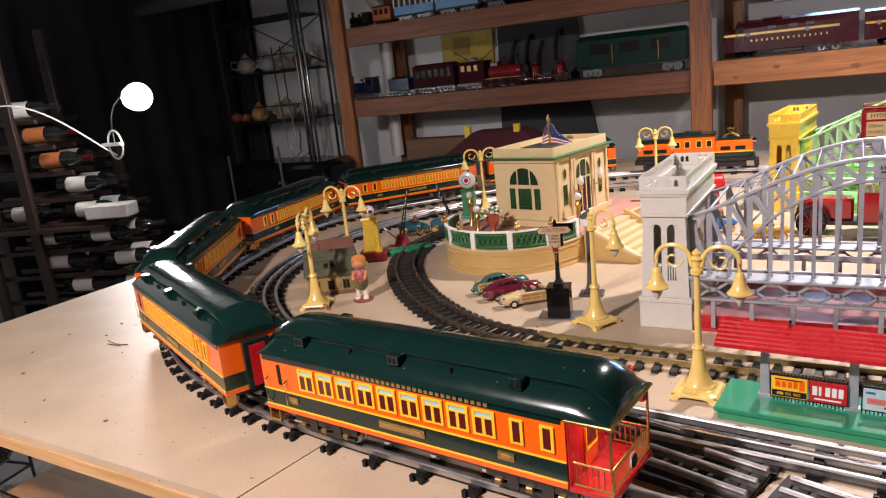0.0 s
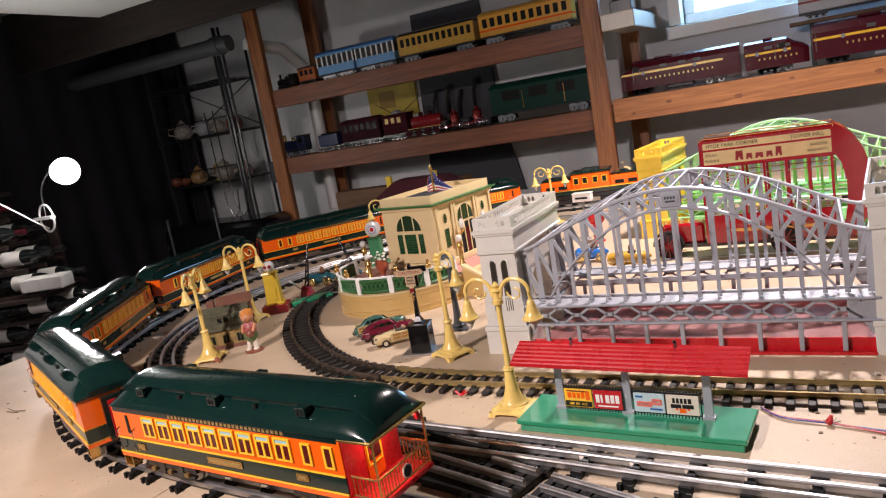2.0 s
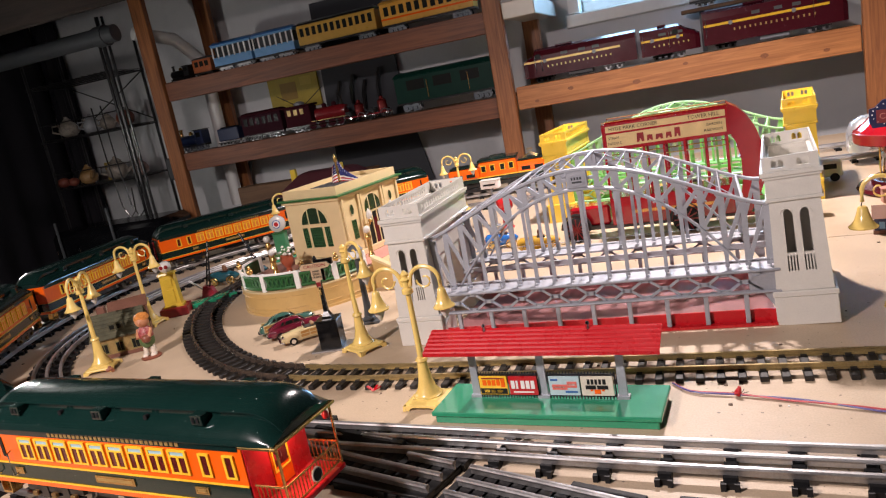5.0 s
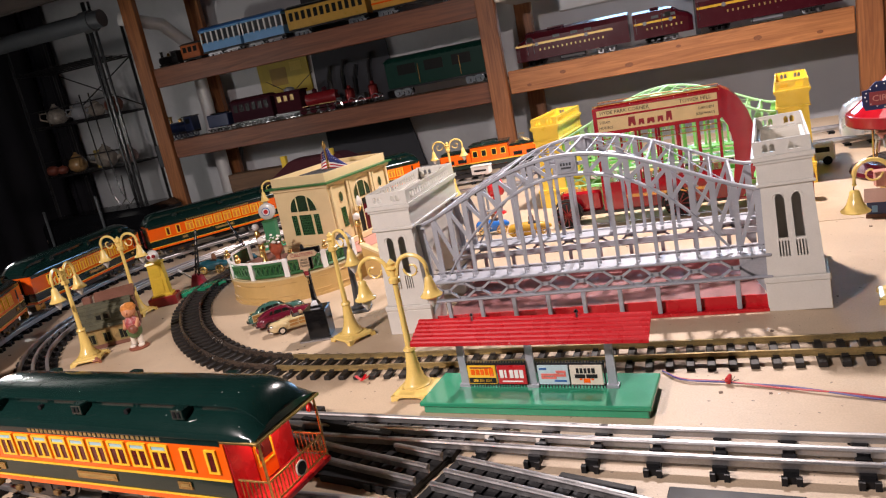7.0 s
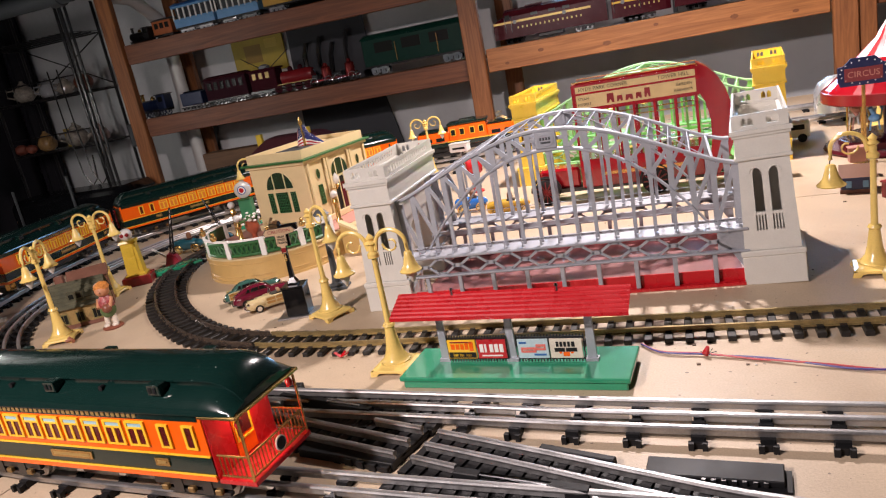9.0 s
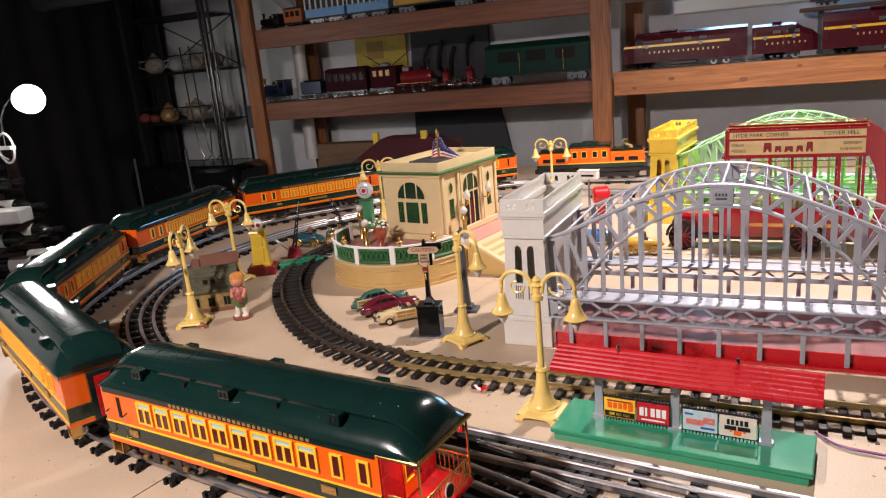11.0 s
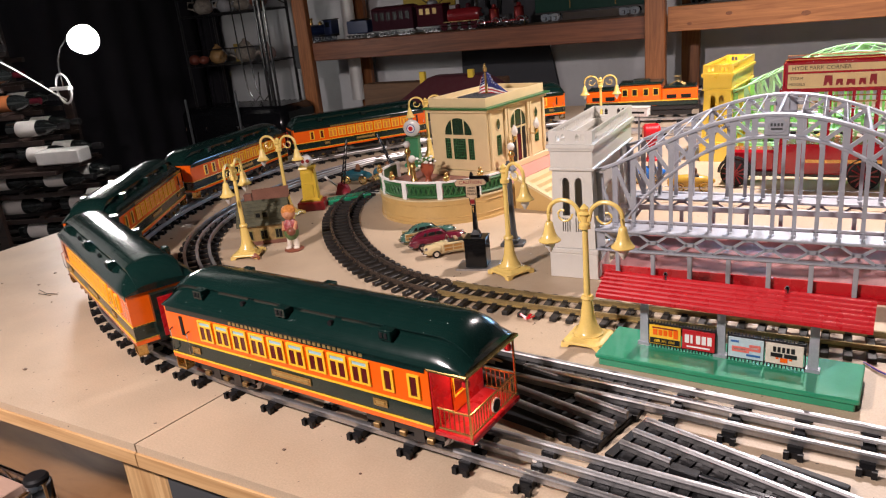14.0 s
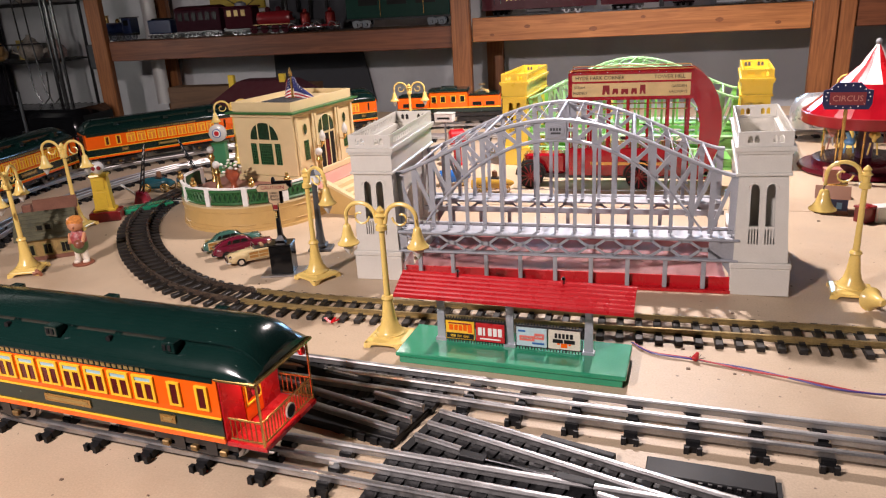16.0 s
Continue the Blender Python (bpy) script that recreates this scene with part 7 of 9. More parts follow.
# behind the silver bridge
tin_racer(pose(0.02, 0.70, T, 0, 0, 10), mat("bright_blue_tin", (0.02, 0.13, 0.45), 0.25, coat=0.5), "bright blue tin car behind the bridge", 0.045)
tin_racer(pose(0.14, 0.62, T, 0, 0, 12), mat("mustard_tin", (0.60, 0.36, 0.05), 0.25, coat=0.5), "mustard yellow tin car behind the bridge", 0.055)
rp = thing("pillar_pump", pose(-0.028, 0.95, T), "glossy red toy visible gas pump", "toy gas pump", "toy gas pumps")
bm = B()
lathe(bm, [(0.022, 0), (0.022, 0.004), (0.013, 0.008), (0.012, 0.055), (0.016, 0.058)], 16)
part("column", bm, RED, rp, smooth=True)
bm = B()
lathe(bm, [(0.020, -0.024), (0.026, -0.018), (0.026, 0.018), (0.020, 0.024)], 20, m=pose(0, 0, 0.082, 0, 90, 20))
part("head", bm, RED, rp, smooth=True)
wp = thing("sign_post", pose(-0.075, 1.00, T, 0, 0, -5), "small white crossing box on a grey post", "toy sign")
bm = B()
lathe(bm, [(0.012, 0), (0.012, 0.003), (0.004, 0.006), (0.003, 0.122)], 10)
part("post", bm, GREY, wp)
part("box", boxes((-0.030, 0.030, -0.014, 0.014, 0.122, 0.146), bev=0.002), PWHITE, wp)
part("box_lid", boxes((-0.031, 0.031, -0.015, 0.015, 0.146, 0.150), bev=0.001), WHITE, wp)
part("lettering", boxes((-0.02, 0.02, -0.0146, -0.0141, 0.131, 0.137)), BLACK, wp)
gb = thing("post_lamp", pose(-0.175, 0.80, T, 0, 0, 0), "brass toy post with a round white globe", "toy lamp")
bm = B()
lathe(bm, [(0.014, 0), (0.014, 0.004), (0.007, 0.010), (0.0055, 0.11), (0.009, 0.114), (0.009, 0.122)], 12)
part("post", bm, BRASS, gb, smooth=True)
bm = B()
ball(bm, (0, 0, 0.134), 0.013, 14)
part("globe", bm, GLOBE, gb, smooth=True)

# the red double-decker
bus = thing("double_decker_bus", pose(0.215, 0.72, T, 0, 0, -1.0), "red tin double-decker bus with cream side panels", "toy bus")
BL = 0.405
part("chassis", boxes((0.0, BL + 0.05, -0.030, 0.030, 0.024, 0.034)), BLACKM, bus)
part("bonnet", boxes((0.002, 0.105, -0.026, 0.026, 0.0342, 0.086), bev=0.006), BUSRED, bus)
part("radiator", boxes((-0.004, 0.002, -0.022, 0.022, 0.034, 0.084), bev=0.002), BRASS, bus)
part("lower_deck", boxes((0.112, BL, -0.048, 0.048, 0.0342, 0.105), bev=0.002), BUSRED, bus)
part("waist_floor", boxes((0.108, BL, -0.05, 0.05, 0.2240, 0.2320)), BUSRED, bus)
for s in (-1, 1):
    for k in range(7):
        x = 0.116 + k * (BL - 0.122) / 6
        part("window_post", boxes((x - 0.003, x + 0.003, s * 0.047 - 0.0015, s * 0.047 + 0.0015, 0.105, 0.224)), BUSRED, bus)
    part("window_rail", boxes((0.113, BL, s * 0.047 - 0.001, s * 0.047 + 0.001, 0.2000, 0.2030)), BRASS, bus)
    up = part("upper_side", boxes((0.118, BL + 0.005, s * 0.0505 - 0.0015, s * 0.0505 + 0.0015, 0.2260, 0.2900)), BUSRED, bus)
    CREAMP = PAPER
    part("fascia", boxes((0.124, BL - 0.005, s * 0.0522 - 0.0006, s * 0.0522 + 0.0006, 0.2700, 0.2850)), mat("cream_fascia", (0.60, 0.45, 0.22), 0.4), up)
    pn = part("advert_panel", boxes((0.124, BL - 0.005, s * 0.0522 - 0.0006, s * 0.0522 + 0.0006, 0.2330, 0.2650)), mat("cream_advert", (0.60, 0.45, 0.22), 0.4), up)
    if s < 0:
        text("HYDE PARK CORNER", 0.0122, pose(0.190, -0.0531, 0.2775, 90), BLACK, up)
        text("TOWER HILL", 0.0122, pose(0.352, -0.0531, 0.2775, 90), BLACK, up)
        text("STEAM", 0.0088, pose(0.142, -0.0531, 0.2550, 90), BLACK, pn)
        text("MODELS", 0.0088, pose(0.143, -0.0531, 0.2420, 90), BLACK, pn)
        text("GARDEN", 0.0088, pose(0.374, -0.0531, 0.2550, 90), BLACK, pn)
        text("RAILWAYS", 0.0088, pose(0.372, -0.0531, 0.2420, 90), BLACK, pn)
        bm = B()
        x = 0.196
        for w, h in ((0.018, 0.022), (0.014, 0.014), (0.018, 0.013), (0.014, 0.014), (0.014, 0.022)):
            prism(bm, [(x, 0.2380), (x + w * 0.3, 0.2380), (x + w * 0.5, 0.2380 + h * 0.4), (x + w * 0.7, 0.2380), (x + w, 0.2380), (x + w * 0.95, 0.2380 + h), (x + w * 0.1, 0.2380 + h)], -0.0533, -0.0528, "y")
            x += w + 0.006
        part("brand_mark", bm, DRED, pn)
    part("letter_bar", boxes((0.17, 0.36, s * 0.0486 - 0.0006, s * 0.0486 + 0.0006, 0.062, 0.070)), BRASS, bus)
    bm = B()
    tube(bm, [(0.116, s * 0.050, 0.2900), (0.116, s * 0.050, 0.2960), (BL, s * 0.050, 0.2960), (BL, s * 0.050, 0.2900)], 0.0012, 5)
    part("hand_rail", bm, BRASS, bus)
part("upper_front", boxes((0.114, 0.118, -0.052, 0.052, 0.2260, 0.2900), bev=0.001), BUSRED, bus)
part("upper_rear", boxes((BL + 0.001, BL + 0.005, -0.049, -0.01, 0.2260, 0.2940)), BUSRED, bus)
for k in range(5):
    part("upper_seat", boxes((0.15 + k * 0.05, 0.156 + k * 0.05, -0.04, 0.04, 0.2320, 0.2730)), DRED, bus)
outer = [(BL, 0.298), (BL + 0.022, 0.284), (BL + 0.042, 0.262), (BL + 0.058, 0.232), (BL + 0.068, 0.195), (BL + 0.071, 0.150), (BL + 0.065, 0.100), (BL + 0.048, 0.058), (BL + 0.032, 0.0345)]
inner = [(BL + 0.002, 0.0345), (BL + 0.014, 0.075), (BL + 0.021, 0.120), (BL + 0.021, 0.165), (BL + 0.013, 0.205), (BL + 0.001, 0.228)]
bm = B()
prism(bm, outer + inner, -0.0505, -0.0480, "y")
part("stair_guard", bm, BUSRED, bus, "sweeping red outer stair guard")
bm = B()
loft(bm, [[Vector((x - e, y, z)) for e, y in ((0.0, -0.0479), (0.0, 0.012), (0.002, 0.012), (0.002, -0.0479))] for x, z in outer])
part("stair_back", bm, BUSRED, bus, "curved red back of the stair", smooth=True)
for k in range(8):
    part("stair_tread", boxes((BL + 0.008 + k * 0.005, BL + 0.03 + k * 0.005, -0.046, 0.008, 0.215 - k * 0.024, 0.218 - k * 0.024)), DRED, bus)
part("rear_platform", boxes((BL, BL + 0.075, -0.050, 0.050, 0.026, 0.034), bev=0.002), BUSRED, bus)
for x in (0.018, 0.290):
    for s in (-1, 1):
        bm = B()
        lathe(bm, [(0.030, -0.005), (0.033, -0.004), (0.033, 0.004), (0.030, 0.005)], 22, m=pose(x, s * 0.046, 0.033, 90))
        w = part("wheel", bm, BLACK, bus, smooth=True)
        bm = B()
        for k in range(6):
            a = math.pi * k / 6
            rod(bm, (x - 0.029 * math.cos(a), s * 0.0515, 0.033 - 0.029 * math.sin(a)), (x + 0.029 * math.cos(a), s * 0.0515, 0.033 + 0.029 * math.sin(a)), 0.0018, 5)
        part("spokes", bm, DRED, w)
        bm = B()
        tube(bm, [(x + 0.037 * math.cos(a), s * 0.046, 0.035 + 0.037 * math.sin(a)) for a in [math.pi * k / 10 for k in range(11)]], 0.004, 6)
        part("fender", bm, BLACKM, bus, smooth=True)
whole("red_box", boxes((-0.019, 0.019, -0.019, 0.019, 0, 0.085), bev=0.003), DRED, pose(0.785, 0.70, T), "dark red square tin box behind the bridge tower", "box")

# carousel with striped tent
ca = thing("toy_carousel", pose(1.070, 0.90, T, 0, 0, 0), "toy circus carousel with red and white striped tent", "toy carousel")
bm = B()
lathe(bm, [(0.150, 0.0), (0.155, 0.006), (0.150, 0.014), (0.120, 0.016), (0.120, 0.030), (0.115, 0.032)], 36)
part("base", bm, MAROON, ca, "dark red round base", smooth=True)
bm = B()
lathe(bm, [(0.02, 0.032), (0.02, 0.16)], 16)
part("core", bm, mat("mottled_core", (0.10, 0.05, 0.10), 0.3, var=0.6, scale=50), ca)
for k in range(10):
    a = 2 * math.pi * k / 10
    bm = B()
    rod(bm, (0.10 * math.cos(a), 0.10 * math.sin(a), 0.03), (0.10 * math.cos(a), 0.10 * math.sin(a), 0.165), 0.0025, 8)
    part("pole", bm, BRASS, ca)
    bm = B()
    x, y = 0.085 * math.cos(a + 0.25), 0.085 * math.sin(a + 0.25)
    ball(bm, (x, y, 0.085 + 0.02 * (k % 2)), 0.014, 10, 0.7)
    rod(bm, (x, y, 0.09), (x + 0.014 * math.cos(a), y + 0.014 * math.sin(a), 0.112), 0.005, 8)
    for s in (-1, 1):
        rod(bm, (x + s * 0.007, y, 0.085), (x + s * 0.011, y, 0.055), 0.0022, 6)
    part("ride_animal", bm, (PWHITE, PINK, LBLUE, BUFF)[k % 4], ca, "", True)
n = 24
for k in range(n):
    a0, a1 = 2 * math.pi * k / n, 2 * math.pi * (k + 1) / n
    bm = B()
    lo = []
    for t, r, z in ((0, 0.004, 0.318), (0.3, 0.034, 0.268), (0.6, 0.075, 0.226), (0.85, 0.118, 0.185), (1, 0.155, 0.152)):
        lo.append([Vector((r * math.cos(a), r * math.sin(a), z)) for a in (a0, a1)])
    vs = [[bm.verts.new(p) for p in row] for row in lo]
    vi = [[bm.verts.new(p - Vector((0, 0, 0.003))) for p in row] for row in lo]
    for i in range(4):
        bm.faces.new((vs[i][0], vs[i + 1][0], vs[i + 1][1], vs[i][1])).material_index = 0 if i < 2 else 1
        bm.faces.new((vi[i][1], vi[i + 1][1], vi[i + 1][0], vi[i][0])).material_index = 1
    part("tent_gore", bm, (RED if (k // 2) % 2 else PWHITE, BUSRED), ca)
bm = B()
lathe(bm, [(0.154, 0.125), (0.157, 0.128), (0.157, 0.152), (0.154, 0.154)], 36, cap=False)
part("valance", bm, DRED, ca, smooth=True)
bm = B()
ball(bm, (0, 0, 0.322), 0.008, 10)
part("finial", bm, GREY, ca)
sg = thing("circus_sign", pose(0.972, 0.735, T - 0.018, 0, 0, -6), "blue and red circus sign with star dots on a post", "toy sign")
bm = B()
prism(bm, [(-0.052, 0.212), (-0.046, 0.20), (0.046, 0.20), (0.052, 0.212), (0.052, 0.244), (0.040, 0.246), (0.024, 0.262), (-0.024, 0.262), (-0.040, 0.246), (-0.052, 0.244)], -0.003, 0.003, "y")
part("board", bm, mat("sign_blue", (0.014, 0.022, 0.09), 0.35), sg)
part("panel", boxes((-0.038, 0.038, -0.0042, -0.0031, 0.210, 0.240), bev=0.0004), mat("sign_red", (0.22, 0.035, 0.045), 0.4), sg)
text("CIRCUS", 0.019, pose(0, -0.0048, 0.225, 90), PINK, sg)
for k in range(18):
    f = k / 18 * 2 * math.pi
    bm = B()
    ball(bm, (0.046 * math.cos(f), -0.0032, 0.230 + 0.026 * math.sin(f)), 0.0016, 6)
    part("bulb_dot", bm, PWHITE, sg)
bm = B()
rod(bm, (0, 0.004, 0.018), (0, 0.004, 0.24), 0.004, 10)
lathe(bm, [(0.025, 0.018), (0.025, 0.022), (0.006, 0.024)], 16)
part("post", bm, BRASS, sg)
TRIM = mat("polished_aluminium", (0.74, 0.75, 0.76), 0.28, metal=0.7, var=0.1)
# small pieces round the carousel
hb = thing("toy_booth", pose(0.905, 0.500, T, 0, 0, -12), "dark blue toy booth with brown roof", "toy building")
part("wall_shell", boxes((-0.030, 0.030, -0.024, 0.024, 0, 0.034)), mat("booth_blue", (0.02, 0.035, 0.12), 0.4), hb)
bm = B()
prism(bm, [(-0.030, 0.034), (0.030, 0.034), (0, 0.056)], -0.034, 0.034, "x")
part("roof", bm, mat("booth_brown", (0.20, 0.09, 0.05), 0.4), hb)
for x in (-0.016, 0.014):
    part("window", boxes((x - 0.005, x + 0.005, -0.0252, -0.0242, 0.012, 0.026)), LBLUE, hb)
part("brick_base", boxes((-0.032, 0.032, -0.026, 0.026, 0, 0.008)), BRICKR, hb)
trl = thing("silver_trailer", pose(1.13, 1.285, T + 0.0345, 0, 0, -2) @ Matrix.Scale(1.28, 4), "polished ribbed silver toy trailer", "toy trailer")
bm = B()
pr = [(-0.042, 0.0), (-0.045, 0.03), (-0.042, 0.06), (-0.028, 0.078), (0, 0.083), (0.028, 0.078), (0.042, 0.06), (0.045, 0.03), (0.042, 0.0)]
loft(bm, [[Vector((x, y * f, 0.006 + z * g)) for y, z in pr] for x, f, g in ((-0.13, 0.55, 0.6), (-0.12, 0.8, 0.85), (-0.10, 0.97, 0.98), (-0.07, 1, 1), (0.10, 1, 1), (0.125, 0.8, 0.85))])
part("shell", bm, TRIM, trl, smooth=True)
for k in range(6):
    part("rib", boxes((-0.095, 0.10, -0.0465, 0.0465, 0.010 + k * 0.005, 0.012 + k * 0.005)), TRIM, trl)
for x in (-0.06, 0.0, 0.06):
    part("window", boxes((x - 0.016, x + 0.016, -0.0468, -0.044, 0.044, 0.062), bev=0.001), PANE, trl)
for s in (-1, 1):
    bm = B()
    lathe(bm, [(0.013, -0.004), (0.013, 0.004)], 16, m=pose(0.02, s * 0.036, 0.001, 90))
    part("wheel", bm, BLACK, trl, smooth=True)
wt = thing("white_van", pose(0.865, 1.10, T, 0, 0, -5), "white toy delivery van", "toy car")
part("body", boxes((-0.05, 0.05, -0.022, 0.022, 0.012, 0.058), bev=0.005), PWHITE, wt)
part("windows", boxes((-0.03, 0.036, -0.0226, -0.021, 0.036, 0.05)), PANE, wt)
for x in (-0.03, 0.03):
    for s in (-1, 1):
        bm = B()
        lathe(bm, [(0.012, -0.004), (0.012, 0.004)], 14, m=pose(x, s * 0.020, 0.012, 90))
        part("wheel", bm, BLACK, wt, smooth=True)
for k, (x, y, m, lab) in enumerate([(0.93, 0.62, PINK, "pink toy box by the carousel"), (0.985, 0.43, PWHITE, "small white toy cart by the carousel"), (0.95, 0.425, DRED, "small red toy stand by the carousel")]):
    whole("toy_stand", boxes((-0.016, 0.016, -0.012, 0.012, 0, 0.03), (-0.018, 0.018, -0.014, 0.014, 0.030, 0.034), bev=0.001), m, pose(x, y, T + (0.0 if k else 0.033), 0, 0, 15 * k), lab, "toy")

# wire, litter and bits on the board
W3 = [(0.49, -0.195), (0.515, -0.222), (0.552, -0.232), (0.571, -0.236), (0.62, -0.252), (0.70, -0.276), (0.78, -0.296), (0.90, -0.300), (1.05, -0.33), (1.3, -0.37)]
for dx, m, lab in ((0.0, mat("red_wire", (0.45, 0.02, 0.03), 0.4), "red hookup wire trailing across the board"), (0.004, mat("blue_wire", (0.05, 0.04, 0.22), 0.4), "blue hookup wire twisted beside the red one")):
    bm = B()
    tube(bm, [(x, y + dx * math.cos(30 * x), T + 0.0022 + 0.0015 * abs(math.sin(25 * x + 200 * dx))) for x, y, h in curve(W3, 0.012)], 0.0012, 6)
    whole("wire", bm, m, pose(0, 0, 0), lab, "wire", smooth=True)
wn = thing("wire_nut", pose(0.571, -0.236, T), "red wire splice with frayed ends", "wire nut")
bm = B()
lathe(bm, [(0.004, 0), (0.0045, 0.004), (0.002, 0.012)], 8, m=pose(0, 0, 0.002, 0, 20, 0))
part("nut", bm, RED, wn)
bm = B()
for a in range(6):
    rod(bm, (0.004, 0, 0.003), (0.004 + 0.010 * math.cos(a), 0.010 * math.sin(a), 0.006), 0.0005, 4)
part("strands", bm, BLACKM, wn)
bt = thing("red_bit", pose(0.026, -0.190, T), "crumpled scrap of red plastic", "litter")
bm = B()
for a in (0.3, 1.2, 2.6):
    strip(bm, (0, 0, 0.002), (0.014 * math.cos(a), 0.009 * math.sin(a), 0.008), 0.005, 0.0008, Vector((0, 0, 1)))
part("scrap", bm, RED, bt)
random.seed(9)
bm = B()
for k in range(90):
    x, y = random.uniform(-1.3, 1.1), random.uniform(-0.64, 0.5)
    s = random.uniform(0.0008, 0.0024)
    box(bm, x - s, x + s * 1.5, y - s, y + s, T, T + 0.0008 + s * 0.3)
whole("debris", bm, mat("grit", (0.16, 0.11, 0.08), 0.8), pose(0, 0, 0), "specks of grit and crumbs over the board", "debris", kind="stuff")
bm = B()
for k in range(16):
    x, y = random.uniform(-0.2, 1.0), random.uniform(-0.64, 0.4)
    s = random.uniform(0.001, 0.003)
    ball(bm, (x, y, T + s * 0.5), s, 6, 0.5)
whole("debris", bm, PWHITE, pose(0, 0, 0), "white crumbs scattered over the board", "debris", kind="stuff")
bm = B()
tube(bm, [(-1.02, -0.33, T + 0.001), (-0.98, -0.34, T + 0.001), (-0.95, -0.335, T + 0.001)], 0.0009, 4)
tube(bm, [(-1.00, -0.345, T + 0.001), (-0.96, -0.345, T + 0.001)], 0.0009, 4)
whole("pin", bm, BLACKM, pose(0, 0, 0), "two thin dark pins lying on the board", "pin")

# ---- trains on the shelves ----
def bogies(c, xs, silver=False, r=0.012):
    for x in xs:
        t = new("truck")
        t.parent = c
        for s in (-1, 1):
            y0, y1 = s * 0.032 - 0.003, s * 0.032 + 0.003
            part("side_frame", boxes((x - 0.044, x + 0.044, y0, y1, r * 1.35, r * 1.8)), CHROME if silver else BLACKM, t)
            for dx in (-0.026, 0.0, 0.026):
                part("axle_box" if dx else "spring", boxes((x + dx - 0.006, x + dx + 0.006, s * 0.0345 - 0.003, s * 0.0345 + 0.003, r * 0.6, r * 1.34), bev=0.001), CHROME if silver else BLACKM, t)
        for dx in (-0.026, 0.026):
            bm = B()
            for s in (-1, 1):
                lathe(bm, [(r, s * 0.028), (r, s * 0.022), (r * 1.12, s * 0.0215), (r * 1.12, s * 0.020)], 14, m=pose(x + dx, 0, r * 1.12, 90))
            rod(bm, (x + dx, -0.028, r), (x + dx, 0.028, r), 0.003)
            part("wheelset", bm, CHROME if silver else STEELD, t, smooth=True)


def shelf_coach(x0, x1, z, h, body, roof, label, y=2.40, stripe=None, n=9, silver=False, pane=None, open_sides=False, band=None, lift=0.024, pillar=None):
    L = x1 - x0
    c = thing("model_coach", pose((x0 + x1) / 2, y, z), label, "model train", "shelf trains")
    w = 0.042
    part("floor", boxes((-L / 2, L / 2, -w, w, lift, lift + 0.008)), BLACKM, c)
    if open_sides:
        part("dado", boxes((-L / 2 + 0.004, L / 2 - 0.004, -w, w, lift + 0.008, h * 0.52), bev=0.001), body, c)
        part("header", boxes((-L / 2, L / 2, -w, w, h * 0.84, h * 0.9), bev=0.001), body, c)
        part("inside", boxes((-L / 2 + 0.01, L / 2 - 0.01, -w + 0.02, w - 0.02, h * 0.52, h * 0.84)), DGREY, c)
        for s in (-1, 1):
            for k in range(n + 1):
                x = -L / 2 + 0.006 + (L - 0.012) * k / n
                part("pillar", boxes((x - 0.004, x + 0.004, s * (w - 0.003) - 0.003, s * (w - 0.003) + 0.003, h * 0.48, h * 0.84)), pillar or body, c)
    else:
        part("body", boxes((-L / 2, L / 2, -w, w, lift + 0.008, h * 0.9), bev=0.003), body, c)
        for s in (-1, 1):
            for k in range(n):
                x = -L / 2 + L * (k + 0.8) / (n + 0.6)
                ww = L / n * 0.28
                f = part("window", boxes((x - ww, x + ww, s * (w + 0.0006) - 0.0008, s * (w + 0.0006) + 0.0008, h * 0.55, h * 0.80)), pane or PANE, c)
    if stripe:
        part("stripe", boxes((-L / 2 - 0.0005, L / 2 + 0.0005, -w - 0.0012, w + 0.0012, h * 0.44, h * 0.49)), stripe, c)
    if band:
        part("band", boxes((-L / 2 - 0.0008, L / 2 + 0.0008, -w - 0.001, w + 0.001, h * 0.84, h * 0.90)), band, c)
    bm = B()
    loft(bm, [[Vector((xx, yy * f, h * 0.9 + zz * g)) for yy, zz in ((-w * 1.06, 0), (-w * 0.98, h * 0.05), (-w * 0.6, h * 0.10), (0, h * 0.12), (w * 0.6, h * 0.10), (w * 0.98, h * 0.05), (w * 1.06, 0))] for xx, f, g in ((-L / 2 - 0.006, 0.96, 0.4), (-L / 2 + 0.012, 1, 1), (L / 2 - 0.012, 1, 1), (L / 2 + 0.006, 0.96, 0.4))])
    part("roof", bm, roof, c, smooth=True)
    bogies(c, (-L / 2 + 0.07, L / 2 - 0.07), silver, lift * 0.5)
    return c


